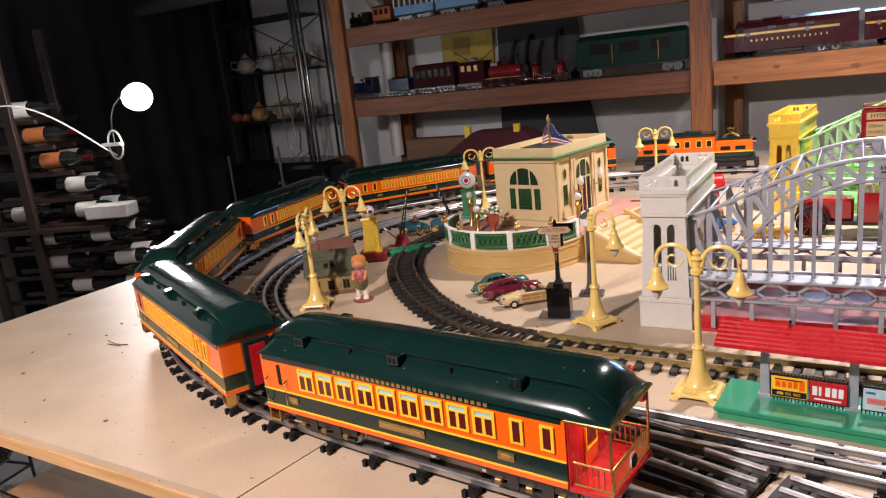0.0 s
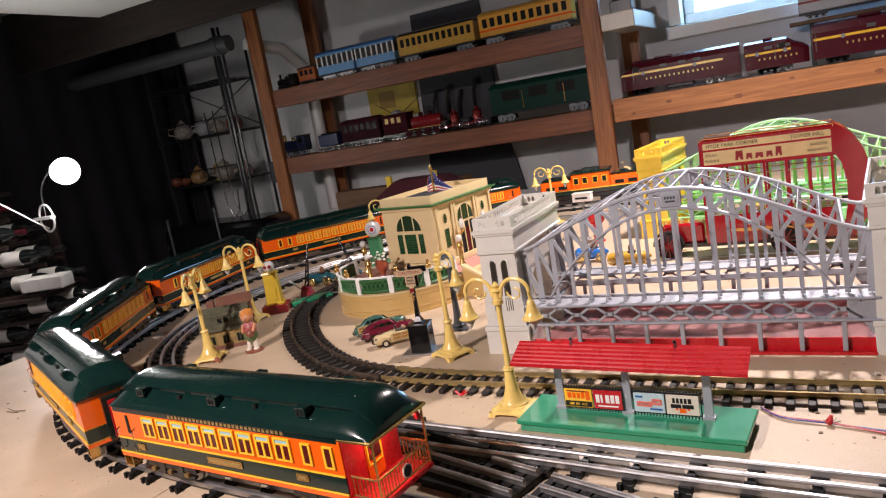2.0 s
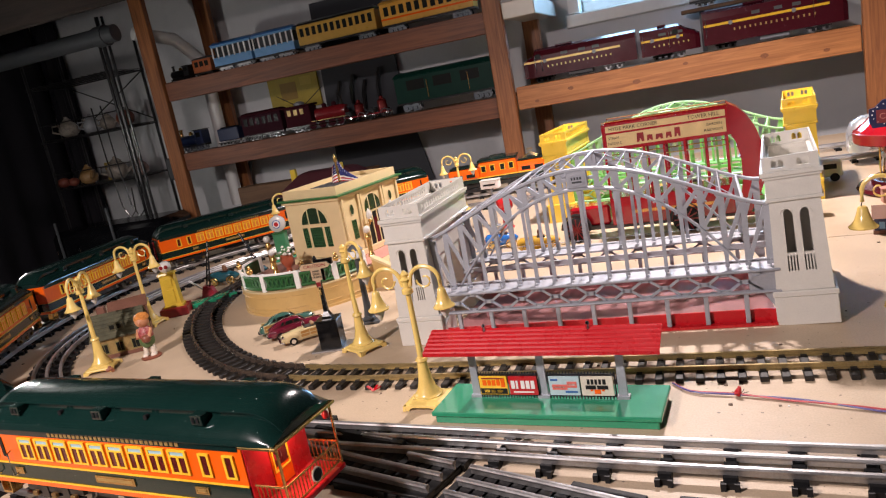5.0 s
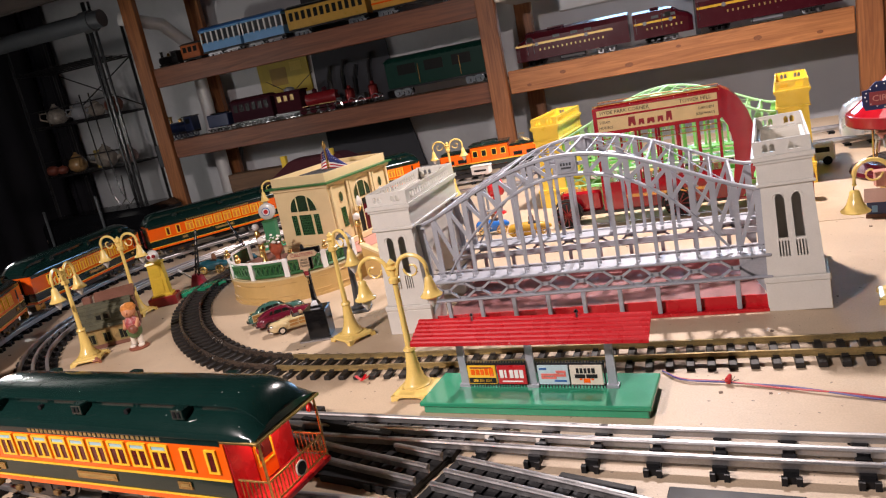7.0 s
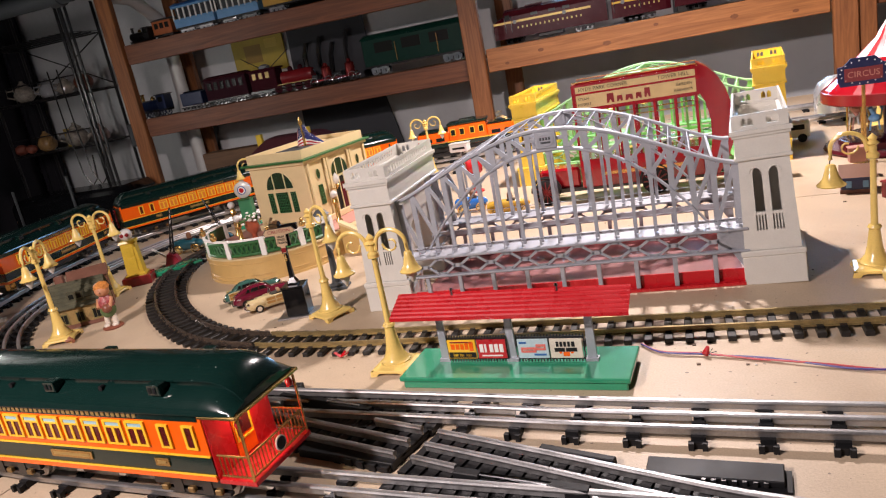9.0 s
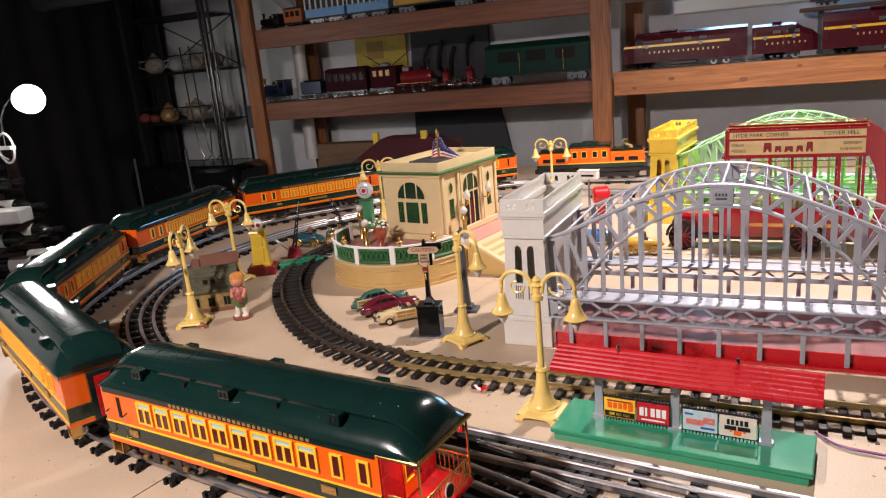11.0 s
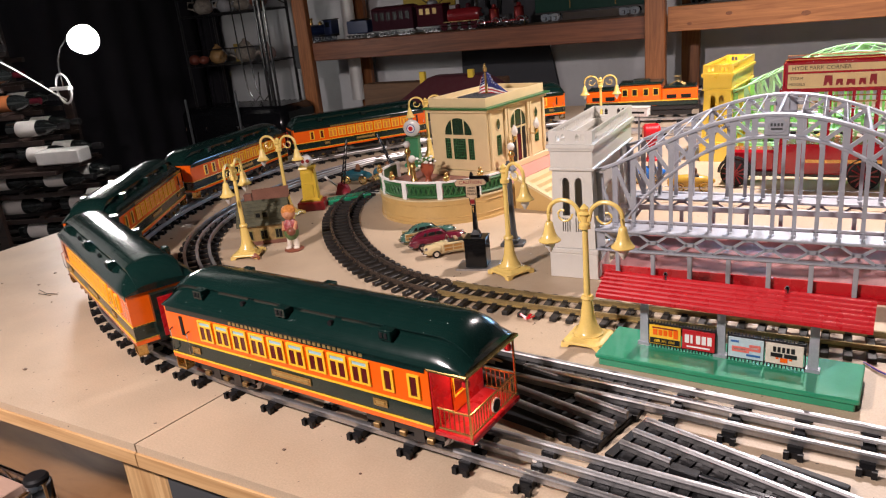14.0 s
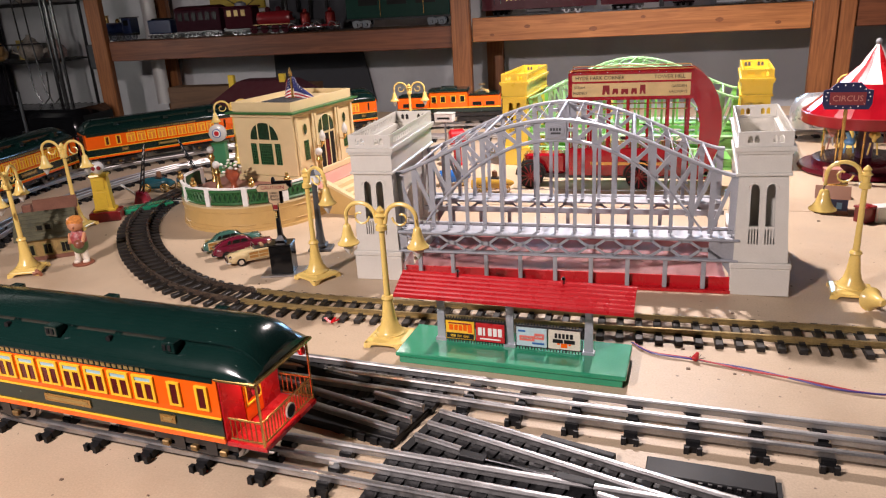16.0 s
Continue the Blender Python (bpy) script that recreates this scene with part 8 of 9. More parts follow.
def diesel(x0, x1, z, h, body, label, y=2.40, stripe=None, low=False):
    L = x1 - x0
    c = thing("model_diesel", pose((x0 + x1) / 2, y, z), label, "model train", "shelf trains")
    w = 0.044
    bm = B()
    pr = [(-w, 0.028), (-w, h * 0.78), (-w * 0.82, h * 0.93), (0, h), (w * 0.82, h * 0.93), (w, h * 0.78), (w, 0.028)]
    nose = 1 if not low else -1
    rows = ((-L / 2, 1, 1), (L / 2 - 0.10, 1, 1), (L / 2 - 0.085, 0.99, 0.98), (L / 2 - 0.055, 0.97, 0.80), (L / 2 - 0.02, 0.9, 0.68), (L / 2, 0.62, 0.55)) if nose > 0 else ((-L / 2, 0.8, 0.62), (-L / 2 + 0.02, 0.95, 0.72), (-L / 2 + 0.05, 1, 0.80), (-L / 2 + 0.058, 1, 1), (L / 2, 1, 1))
    loft(bm, [[Vector((x, yy * f, 0.028 + (zz - 0.028) * g)) for yy, zz in pr] for x, f, g in rows])
    part("body", bm, body, c)
    for s in (-1, 1):
        if stripe:
            xs = np.linspace(-L / 2 + 0.004, L / 2 - 0.10, 3)
            part("stripe", boxes((-L / 2 + 0.004, L / 2 - 0.07, s * (w + 0.0005) - 0.001, s * (w + 0.0005) + 0.001, h * 0.60, h * 0.66)), stripe, c)
        part("lettering", boxes(*[(x, x + 0.006, s * (w + 0.0004) - 0.0007, s * (w + 0.0004) + 0.0007, h * 0.42, h * 0.48) for x in np.arange(-L * 0.28, L * 0.3, 0.021)]), GOLD, c, "spaced gold letters")
        for x in (-L * 0.30, L * 0.14):
            bm = B()
            rod(bm, (x, s * w, h * 0.62), (x, s * (w + 0.0024), h * 0.62), 0.009, 14)
            part("porthole", bm, GREY, c)
        part("cab_window", boxes((L / 2 - 0.115 if nose > 0 else -L / 2 + 0.062, L / 2 - 0.09 if nose > 0 else -L / 2 + 0.085, s * w - 0.0012, s * w + 0.0014, h * 0.70, h * 0.84)), PANE, c)
        for x in (-L * 0.12, 0.02, L * 0.16):
            part("grille", boxes((x - 0.016, x + 0.016, s * w - 0.001, s * w + 0.0012, h * 0.72, h * 0.80)), DGREY, c)
        for x in ((-L / 2 + 0.012, L / 2 - 0.13) if nose > 0 else (-L / 2 + 0.06, -L / 2 + 0.09)):
            bm = B()
            rod(bm, (x, s * (w + 0.002), h * 0.35), (x, s * (w + 0.002), h * 0.8), 0.0012, 5)
            part("grab_rail", bm, CHROME, c)
    part("fuel_tank", boxes((-0.06, 0.06, -0.03, 0.03, 0.010, 0.028), bev=0.003), GREY if nose > 0 else BLACKM, c)
    part("roof_vents", boxes((-L * 0.2, -L * 0.05, -0.012, 0.012, h - 0.001, h + 0.006), bev=0.001), body, c)
    bogies(c, (-L / 2 + 0.09, L / 2 - 0.11), False, 0.014)
    bogies(c, (-L / 2 + 0.09,), False, 0.014)
    return c


def steam(x0, x1, z, h, body, label, y=2.38, stack=True, face=-1):
    L = x1 - x0
    c = thing("model_steam_engine", pose((x0 + x1) / 2, y, z, 0, 0, 0 if face < 0 else 180), label, "model train", "shelf trains")
    r = h * 0.22
    bm = B()
    lathe(bm, [(r * 0.9, -L * 0.46), (r, -L * 0.44), (r, L * 0.18)], 18, m=pose(0, 0, h * 0.50, 0, 90, 0))
    part("boiler", bm, body, c, smooth=True)
    part("cab", boxes((L * 0.18, L * 0.44, -r * 1.25, r * 1.25, h * 0.28, h * 0.86), bev=0.003), body, c)
    part("cab_roof", boxes((L * 0.14, L * 0.48, -r * 1.4, r * 1.4, h * 0.86, h * 0.90), bev=0.003), BLACKM, c)
    for s in (-1, 1):
        part("cab_window", boxes((L * 0.24, L * 0.38, s * r * 1.25 - 0.001, s * r * 1.25 + 0.001, h * 0.58, h * 0.78)), PANE, c)
    part("frame", boxes((-L * 0.48, L * 0.46, -r * 0.9, r * 0.9, h * 0.20, h * 0.29)), BLACKM, c)
    bm = B()
    lathe(bm, [(r * 0.34, h * 0.68), (r * 0.30, h * 0.9), (r * 0.45, h)], 12, at=(-L * 0.36, 0, 0))
    part("chimney", bm, BRASS if stack else BLACKM, c, smooth=True)
    bm = B()
    lathe(bm, [(r * 0.4, h * 0.66), (r * 0.42, h * 0.78), (r * 0.2, h * 0.86)], 12, at=(-L * 0.05, 0, 0))
    part("dome", bm, BRASS, c, smooth=True)
    for k in range(4):
        x = -L * 0.34 + k * L * 0.2
        for s in (-1, 1):
            bm = B()
            tube(bm, [(x + h * 0.14 * math.cos(a), s * r * 0.95, h * 0.145 + h * 0.135 * math.sin(a)) for a in [2 * math.pi * j / 16 for j in range(16)]], 0.003, 6, closed=True)
            wh = part("wheel", bm, body if k % 2 else BLACKM, c)
            bm = B()
            for j in range(4):
                a = math.pi * j / 4
                rod(bm, (x - h * 0.13 * math.cos(a), s * r * 0.95, h * 0.145 - h * 0.13 * math.sin(a)), (x + h * 0.13 * math.cos(a), s * r * 0.95, h * 0.145 + h * 0.13 * math.sin(a)), 0.0014, 4)
            part("spokes", bm, body if k % 2 else BLACKM, wh)
    return c


ZL, ZR, ZU = SH_L - 0.002, SH_R - 0.002, SH_U - 0.002
steam(-2.33, -2.12, ZL, 0.135, DBLUE, "dark blue model steam engine with brass stack")
td = thing("model_tender", pose(-1.965, 2.39, ZL), "dark blue model tender on the shelf", "model train", "shelf trains")
part("tank", boxes((-0.07, 0.07, -0.036, 0.036, 0.028, 0.098), bev=0.004), DBLUE, td)
part("coal", boxes((-0.05, 0.05, -0.03, 0.03, 0.098, 0.106), bev=0.004), BLACK, td)
bogies(td, (-0.035, 0.035))
shelf_coach(-1.865, -1.60, ZL, 0.155, mat("dark_plum", (0.035, 0.010, 0.016), 0.85, spec=0.1), DULLRED, "dark plum model trolley coach", n=6)
loco = thing("model_electric", pose(-1.39, 2.39, ZL), "maroon model electric locomotive with raised trolley poles", "model train", "shelf trains")
part("cab", boxes((-0.18, -0.02, -0.042, 0.042, 0.034, 0.135), bev=0.004), DULLRED, loco)
part("cab_roof", boxes((-0.19, -0.01, -0.046, 0.046, 0.135, 0.145), bev=0.004), DULLRED, loco)
for x in (-0.15, -0.11, -0.07):
    part("cab_window", boxes((x - 0.011, x + 0.011, -0.0435, -0.0415, 0.095, 0.125)), OLDBRASS, loco)
bm = B()
lathe(bm, [(0.036, -0.01), (0.038, 0.15), (0.030, 0.17)], 18, m=pose(0.01, 0, 0.075, 0, 90, 0))
part("hood", bm, mat("deep_red_enamel", (0.20, 0.014, 0.018), 0.2, coat=0.5), loco, smooth=True)
part("frame", boxes((-0.19, 0.19, -0.038, 0.038, 0.022, 0.036)), BLACKM, loco)
part("running_board", boxes((-0.02, 0.185, -0.045, 0.045, 0.044, 0.048)), OLDBRASS, loco)
for x in (0.05, 0.11):
    bm = B()
    lathe(bm, [(0.013, 0.108), (0.014, 0.124), (0.006, 0.132)], 12, at=(x, 0, 0))
    part("dome", bm, DULLRED, loco, smooth=True)
bm = B()
lathe(bm, [(0.010, 0.105), (0.009, 0.150), (0.013, 0.158)], 12, at=(0.155, 0, 0))
part("chimney", bm, BLACKM, loco, smooth=True)
bm = B()
rod(bm, (0.178, 0, 0.085), (0.190, 0, 0.085), 0.011, 12)
part("headlight", bm, CHROME, loco)
for x in (-0.02, 0.04, 0.10, 0.155):
    bm = B()
    rod(bm, (x, -0.040, 0.026), (x, -0.036, 0.026), 0.022, 16)
    part("driving_wheel", bm, DULLRED, loco)
bm = B()
rod(bm, (-0.03, -0.043, 0.026), (0.16, -0.043, 0.026), 0.003, 6)
part("side_rod", bm, CHROME, loco)
for a, b2 in (((-0.12, 0, 0.146), (-0.24, 0.02, 0.215)), ((-0.06, 0, 0.146), (0.05, 0.02, 0.220))):
    bm = B()
    rod(bm, a, b2, 0.0022, 6)
    part("trolley_pole", bm, BLACKM, loco)
bm = B()
lathe(bm, [(0.03, 0.145), (0.028, 0.158), (0.012, 0.166)], 16, at=(-0.10, 0, 0))
part("roof_dome", bm, GREY, loco, smooth=True)
bogies(loco, (-0.11, 0.10))


def fire_engine(x, label):
    c = thing("model_fire_engine", pose(x, 2.36, ZL), label, "model vehicle", "shelf fire engines")
    part("bed", boxes((-0.06, 0.06, -0.022, 0.022, 0.026, 0.034), bev=0.002), mat("engine_red", (0.26, 0.014, 0.02), 0.2, coat=0.5), c)
    bm = B()
    lathe(bm, [(0.024, 0.034), (0.026, 0.06), (0.024, 0.085), (0.026, 0.09), (0.012, 0.098), (0.009, 0.112)], 18, at=(0.024, 0, 0))
    part("boiler", bm, mat("copper_red", (0.20, 0.02, 0.02), 0.25, metal=0.5), c, smooth=True)
    part("seat", boxes((-0.055, -0.02, -0.02, 0.02, 0.034, 0.062), bev=0.003), BLACKM, c)
    for xx in (-0.042, 0.040):
        bm = B()
        for s in (-1, 1):
            tube(bm, [(xx + 0.022 * math.cos(a), s * 0.027, 0.0245 + 0.0225 * math.sin(a)) for a in [2 * math.pi * j / 18 for j in range(18)]], 0.002, 5, closed=True)
            for j in range(5):
                a = math.pi * j / 5
                rod(bm, (xx - 0.022 * math.cos(a), s * 0.027, 0.0245 - 0.022 * math.sin(a)), (xx + 0.022 * math.cos(a), s * 0.027, 0.0245 + 0.022 * math.sin(a)), 0.0012, 4)
        part("spoked_wheels", bm, CHROME, c)


fire_engine(-1.145, "small red model fire engine with copper boiler")
fire_engine(-1.01, "small red model fire engine with bright wheels")
bag = shelf_coach(-0.90, -0.372, ZL, 0.200, mat("bottle_green_enamel", (0.005, 0.034, 0.024), 0.4, spec=0.15), mat("bottle_green_roof", (0.005, 0.032, 0.023), 0.3, spec=0.2), "dark green model baggage car with bright trucks", n=3, silver=True, lift=0.042)
for x in (-0.084, 0.136):
    bm = B()
    rod(bm, (x, -0.045, 0.06), (x, -0.045, 0.15), 0.0022, 6)
    part("door_rail", bm, BRASS, bag)
diesel(-0.215, 0.315, ZR, 0.160, MAROON, "maroon model diesel locomotive with gold lettering", low=True, stripe=GOLD)
diesel(0.335, 0.590, ZR, 0.150, MAROON, "maroon model booster unit with yellow stripe", stripe=YELLOW)
diesel(0.605, 1.175, ZR, 0.175, MAROON, "maroon model streamlined diesel with yellow stripe", stripe=YELLOW)
whole("rear_shelf", boxes((0, 0.95, 0, 0.11, 0, 0.016), bev=0.002), CARD, pose(0.52, 2.52, 1.475), "narrow raised wooden shelf behind the diesels", "shelf")
whole("shelf_bracket", boxes((0, 0.02, 0, 0.10, 0, 0.20)), DGREY, pose(0.60, 2.60, 1.290), "grey steel shelf bracket on the wall", "bracket")
whole("shelf_bracket", boxes((0, 0.02, 0, 0.10, 0, 0.20)), DGREY, pose(1.30, 2.60, 1.290), "grey steel shelf bracket on the wall", "bracket")
shelf_coach(0.56, 1.16, 1.491, 0.165, SILVER, CHROME, "fluted silver model streamliner coach", y=2.57, n=8, stripe=DRED)
steam(-2.26, -2.11, ZU, 0.10, BLACKM, "small black model steam engine on the upper shelf", stack=False)
shelf_coach(-2.09, -1.965, ZU, 0.115, mat("caboose_orange", (0.40, 0.10, 0.02), 0.35), DGREY, "orange model caboose with grey roof", n=3)
shelf_coach(-1.945, -1.685, ZU, 0.172, LBLUE, BLUE, "sky blue open-sided model trolley car", n=7, open_sides=True, lift=0.036, silver=True, pillar=PWHITE)
shelf_coach(-1.675, -1.415, ZU, 0.172, LBLUE, BLUE, "sky blue open-sided model trolley car", n=7, open_sides=True, lift=0.036, silver=True, pillar=PWHITE)
OCHRE = mat("ochre_yellow_enamel", (0.55, 0.32, 0.05), 0.3, coat=0.3)
shelf_coach(-1.39, -0.93, ZU, 0.168, OCHRE, BLACKM, "ochre yellow model coach with black roof", n=12, silver=True, lift=0.042)
shelf_coach(-0.90, -0.41, ZU, 0.175, mat("golden_yellow_enamel", (0.72, 0.37, 0.05), 0.3, coat=0.3), mat("roof_yellow", (0.5, 0.28, 0.05), 0.4), "golden yellow model coach with orange stripe", n=11, silver=True, stripe=ORANGE, lift=0.044)
shelf_coach(1.42, 1.95, ZR, 0.165, MAROON, DGREY, "maroon model coach at the shelf's end", n=9)
whole("spray_can", boxes((0, 0.10, 0, 0.08, 0, 0.06), bev=0.004), BLACKM, pose(-0.215, 2.30, 1.6732), "black gadget on the white beam end", "gadget")
# wall things behind the shelves
bm = B()
prism(bm, [(-1.50, 0.86), (-0.90, 0.86), (-0.99, 1.32), (-1.02, 1.95), (-1.46, 1.95)], 2.69, 2.70, "y")
whole("felt_board", bm, mat("charcoal_felt", (0.05, 0.052, 0.06), 0.85, var=0.2, bump=0.2), pose(0, 0, 0), "charcoal grey felt panel leaning on the wall", "panel")
for k, (x, z) in enumerate(((-1.36, 1.50), (-1.27, 1.52), (-1.20, 1.48), (-1.10, 1.53))):
    bm = B()
    tube(bm, [(x, 2.67, z), (x - 0.02, 2.66, z - 0.07), (x - 0.03, 2.665, z - 0.16)], 0.011, 6)
    whole("hanging_cable", bm, BLACKM, pose(0, 0, 0), "black cable hanging against the panel", "cable")
po = thing("poster", pose(-1.68, 2.695, 1.50, 0, 0, 0), "yellow printed box lid on the wall", "poster")
part("sheet", boxes((-0.17, 0.17, 0, 0.012, -0.11, 0.12), bev=0.002), mat("poster_yellow", (0.45, 0.33, 0.04), 0.6, var=0.2, scale=12), po)
part("print_bar", boxes((-0.09, 0.02, -0.0015, 0, -0.05, 0.05)), mat("poster_ochre", (0.30, 0.18, 0.03), 0.6), po)
part("print_bar", boxes((0.05, 0.13, -0.0015, 0, 0.02, 0.07)), mat("poster_gold", (0.55, 0.40, 0.06), 0.6), po)

# behind the station
tn = thing("toy_pavilion", pose(-1.075, 1.80, T), "dark maroon cloth-covered toy pavilion with yellow posts", "toy building")
bm = B()
loft(bm, [[Vector((x * a, y * b2, z)) for x, y in ((-1, -1), (1, -1), (1, 1), (-1, 1))] for a, b2, z in ((0.245, 0.13, 0.085), (0.25, 0.135, 0.09), (0.13, 0.05, 0.185), (0.11, 0.03, 0.192))])
part("roof", bm, FABRIC, tn, "dark maroon sloping cover")
part("wall_shell", boxes((-0.22, 0.22, -0.11, 0.11, 0, 0.085)), DGREY, tn)
for x in (-0.155, 0.09):
    part("post", boxes((x - 0.014, x + 0.014, -0.055, -0.035, 0.13, 0.215), bev=0.002), YTOWER, tn, "bright yellow post")
whole("brown_carton", boxes((0, 0.78, 0, 0.10, 0, 0.145), bev=0.003), CARD, pose(-1.42 - 0.30, 1.98, T), "long brown carton standing on edge", "box")

# ---- the side of the room by the wine rack ----
RM = pose(-3.34, 0.70, 0, 0, 0, 22)
wr = thing("wine_rack", RM, "dark stained wooden wine rack full of bottles", "wine rack")
ROWS_W = 11


def reach(k):
    return 1.02 - 0.066 * k


for k in range(ROWS_W):
    z = 0.10 + k * 0.125
    for y in (0.0, 0.15, 0.30):
        part("side_rail", boxes((-0.03, reach(k), y - 0.010, y + 0.010, z - 0.022, z), bev=0.002), DWOOD, wr)
    for x in (reach(k) - 0.10, reach(k) - 0.30):
        part("cross_rail", boxes((x - 0.014, x + 0.014, -0.02, 0.32, z + 0.0005, z + 0.012), bev=0.001), DWOOD, wr)
for x, z in ((-0.02, 1.80), (0.24, 1.78), (0.52, 1.18), (0.80, 0.70)):
    for y in ((-0.025, 0.325) if z > 1.5 else (0.325,)):
        part("upright", boxes((x - 0.024, x + 0.024, y - 0.014, y + 0.014, 0, z), bev=0.003), DWOOD, wr)
for z in (1.45, 1.62):
    part("rung", boxes((0.004, 0.216, -0.030, -0.012, z, z + 0.035), bev=0.002), DWOOD, wr)
part("shelf_plank", boxes((-0.05, 0.62, -0.06, 0.34, 0.815, 0.835), bev=0.002), DWOOD, wr)
LABELP = mat("bottle_label", (0.70, 0.66, 0.62), 0.6, var=0.1, per_object=0.2)


def wine_bottle(label, paper, cap):
    b = thing("wine_bottle", pose(-3.0, 0.9, 0.3), label, "bottle", "wine bottles")
    bm = B()
    lathe(bm, [(0.030, 0), (0.0375, 0.004), (0.0375, 0.185), (0.030, 0.215), (0.0145, 0.238), (0.0135, 0.290), (0.0155, 0.292), (0.0155, 0.300)], 18)
    part("glass", bm, BOTTLE, b, smooth=True)
    bm = B()
    lathe(bm, [(0.0379, 0.05), (0.0379, 0.155)], 18, cap=False)
    part("label", bm, paper, b, "printed paper label", smooth=True)
    bm = B()
    lathe(bm, [(0.0142, 0.252), (0.0158, 0.292), (0.0158, 0.3015), (0.004, 0.302)], 14)
    part("capsule", bm, cap, b, smooth=True)
    return b


b0 = wine_bottle("dark wine bottle with a cream label lying in the rack", LABELP, BLACKM)
b1 = wine_bottle("dark wine bottle with an orange label in the rack", mat("orange_label", (0.42, 0.13, 0.04), 0.6), MAROON)
random.seed(3)
used = set()
for k in range(2, ROWS_W):
    z = 0.10 + k * 0.125 + 0.012 + 0.0378
    for j, y in enumerate((0.07, 0.22)):
        for i, x in enumerate((reach(k) - 0.25, reach(k) - 0.60)):
            if x < -0.02 or (k > 8 and j):
                continue
            src = b1 if (k, i, j) in ((8, 0, 0), (9, 0, 0)) else b0
            m = RM @ pose(x + random.uniform(-0.03, 0.05), y, z, 0, 90, random.uniform(-3, 3))
            if src in used:
                copy_thing(src, m)
            else:
                src.matrix_basis = m
                used.add(src)
whole("paper_carton", boxes((-0.11, 0.11, -0.05, 0.05, 0, 0.065), bev=0.006), mat("crumpled_paper", (0.42, 0.40, 0.38), 0.7, var=0.2, scale=25, bump=0.4), RM @ pose(0.64, -0.0, 0.8625), "white paper-wrapped carton on the rack", "box")

cl = thing("clamp_lamp", pose(BULB.x - 0.04, BULB.y, BULB.z), "lit clamp lamp on a bent gooseneck", "lamp")
bm = B()
lathe(bm, [(0.02, -0.05), (0.028, -0.035), (0.050, -0.002), (0.052, 0.0), (0.048, 0.0), (0.022, -0.033)], 20, m=pose(-0.02, 0, 0, 0, 95, -20))
part("shade", bm, CHROME, cl, "bright metal reflector", smooth=True)
bm = B()
ball(bm, (0.025, -0.012, 0.0), 0.060, 24)
part("bulb", bm, BULBMAT, cl, "glaring bare bulb", smooth=True)
bm = B()
tube(bm, [(-0.06, 0.0, 0.01), (-0.10, -0.01, 0.005), (-0.135, -0.02, -0.025), (-0.16, -0.028, -0.075), (-0.17, -0.03, -0.13), (-0.17, -0.03, -0.19)], 0.0038, 8)
part("gooseneck", bm, CHROME, cl, smooth=True)
bm = B()
tube(bm, [(-0.17 + 0.05 * math.cos(a), -0.03, -0.20 + 0.065 * math.sin(a)) for a in [2 * math.pi * k / 16 for k in range(16)]], 0.005, 6, closed=True)
box(bm, -0.25, -0.12, -0.045, -0.02, -0.205, -0.19)
part("clamp", bm, PWHITE, cl, "white spring clamp")
bm = B()
tube(bm, [(x, y, -0.25 + 0.30 * math.sin(math.pi * min(1, t * 0.95)) ** 1.1 - 0.10 * t * t) for x, y, t in [(-0.17 - 0.80 * t, -0.03 - 0.52 * t, t) for t in [k / 24 for k in range(25)]]], 0.0035, 6)
part("cord", bm, PWHITE, cl)
rl = thing("reflector_lamp", pose(-2.95, 0.92, 2.02), "unlit aluminium clip-on reflector lamp", "lamp")
bm = B()
lathe(bm, [(0.018, 0.13), (0.022, 0.10), (0.03, 0.07), (0.06, 0.01), (0.068, -0.02), (0.066, -0.02), (0.028, 0.068)], 22, m=pose(0, 0, 0, 150, 20, 0))
part("reflector", bm, CHROME, rl, smooth=True)
bm = B()
tube(bm, [(0, 0.06, 0.12), (-0.02, 0.05, 0.2), (-0.04, 0.02, 0.27)], 0.006, 6)
part("hanger", bm, BLACKM, rl)

wk = thing("wire_shelf", pose(-2.93, 2.42, 0), "black wire rack holding teapots and ornaments", "shelf unit")
for x in (-0.33, 0.30):
    for y in (-0.13, 0.16):
        bm = B()
        rod(bm, (x, y, 0), (x, y, 2.02), 0.009, 8)
        part("upright", bm, BLACKM, wk)
bm = B()
rod(bm, (0.335, -0.135, 0), (0.335, -0.135, 2.1), 0.012, 8)
rod(bm, (0.36, -0.12, 0), (0.36, -0.12, 2.1), 0.008, 8)
part("conduit", bm, BLACKM, wk)
bm = B()
rod(bm, (-0.34, 0, 0), (0.31, 0, 0), 0.005, 6)
long_src = link("long_wire", bm, BLACKM)
bm = B()
rod(bm, (0, -0.14, 0), (0, 0.17, 0), 0.002, 5)
cross_src = link("cross_wire", bm, BLACKM)
LONG_W, CROSS_W = long_src.data, cross_src.data
bpy.data.objects.remove(long_src)
bpy.data.objects.remove(cross_src)
for z in (0.62, 0.90, 1.17, 1.475, 1.80):
    deck = part("wire_shelf_deck", boxes((-0.345, -0.337, -0.14, 0.17, z - 0.006, z + 0.006)), BLACKM, wk)
    for name, me, places in (("long_wire", LONG_W, [(0, y, z) for y in (-0.13, -0.07, 0.0, 0.08, 0.16)]), ("cross_wire", CROSS_W, [(-0.33 + k * 0.049, 0, z + 0.007) for k in range(14)])):
        for p in places:
            ob = new(name, me)
            ob.parent = deck
            ob.location = p
for z in (1.17, 1.475):
    bm = B()
    rod(bm, (-0.33, -0.13, z + 0.10), (0.30, -0.13, z + 0.10), 0.004, 6)
    part("guard_wire", bm, BLACKM, wk)
bm = B()
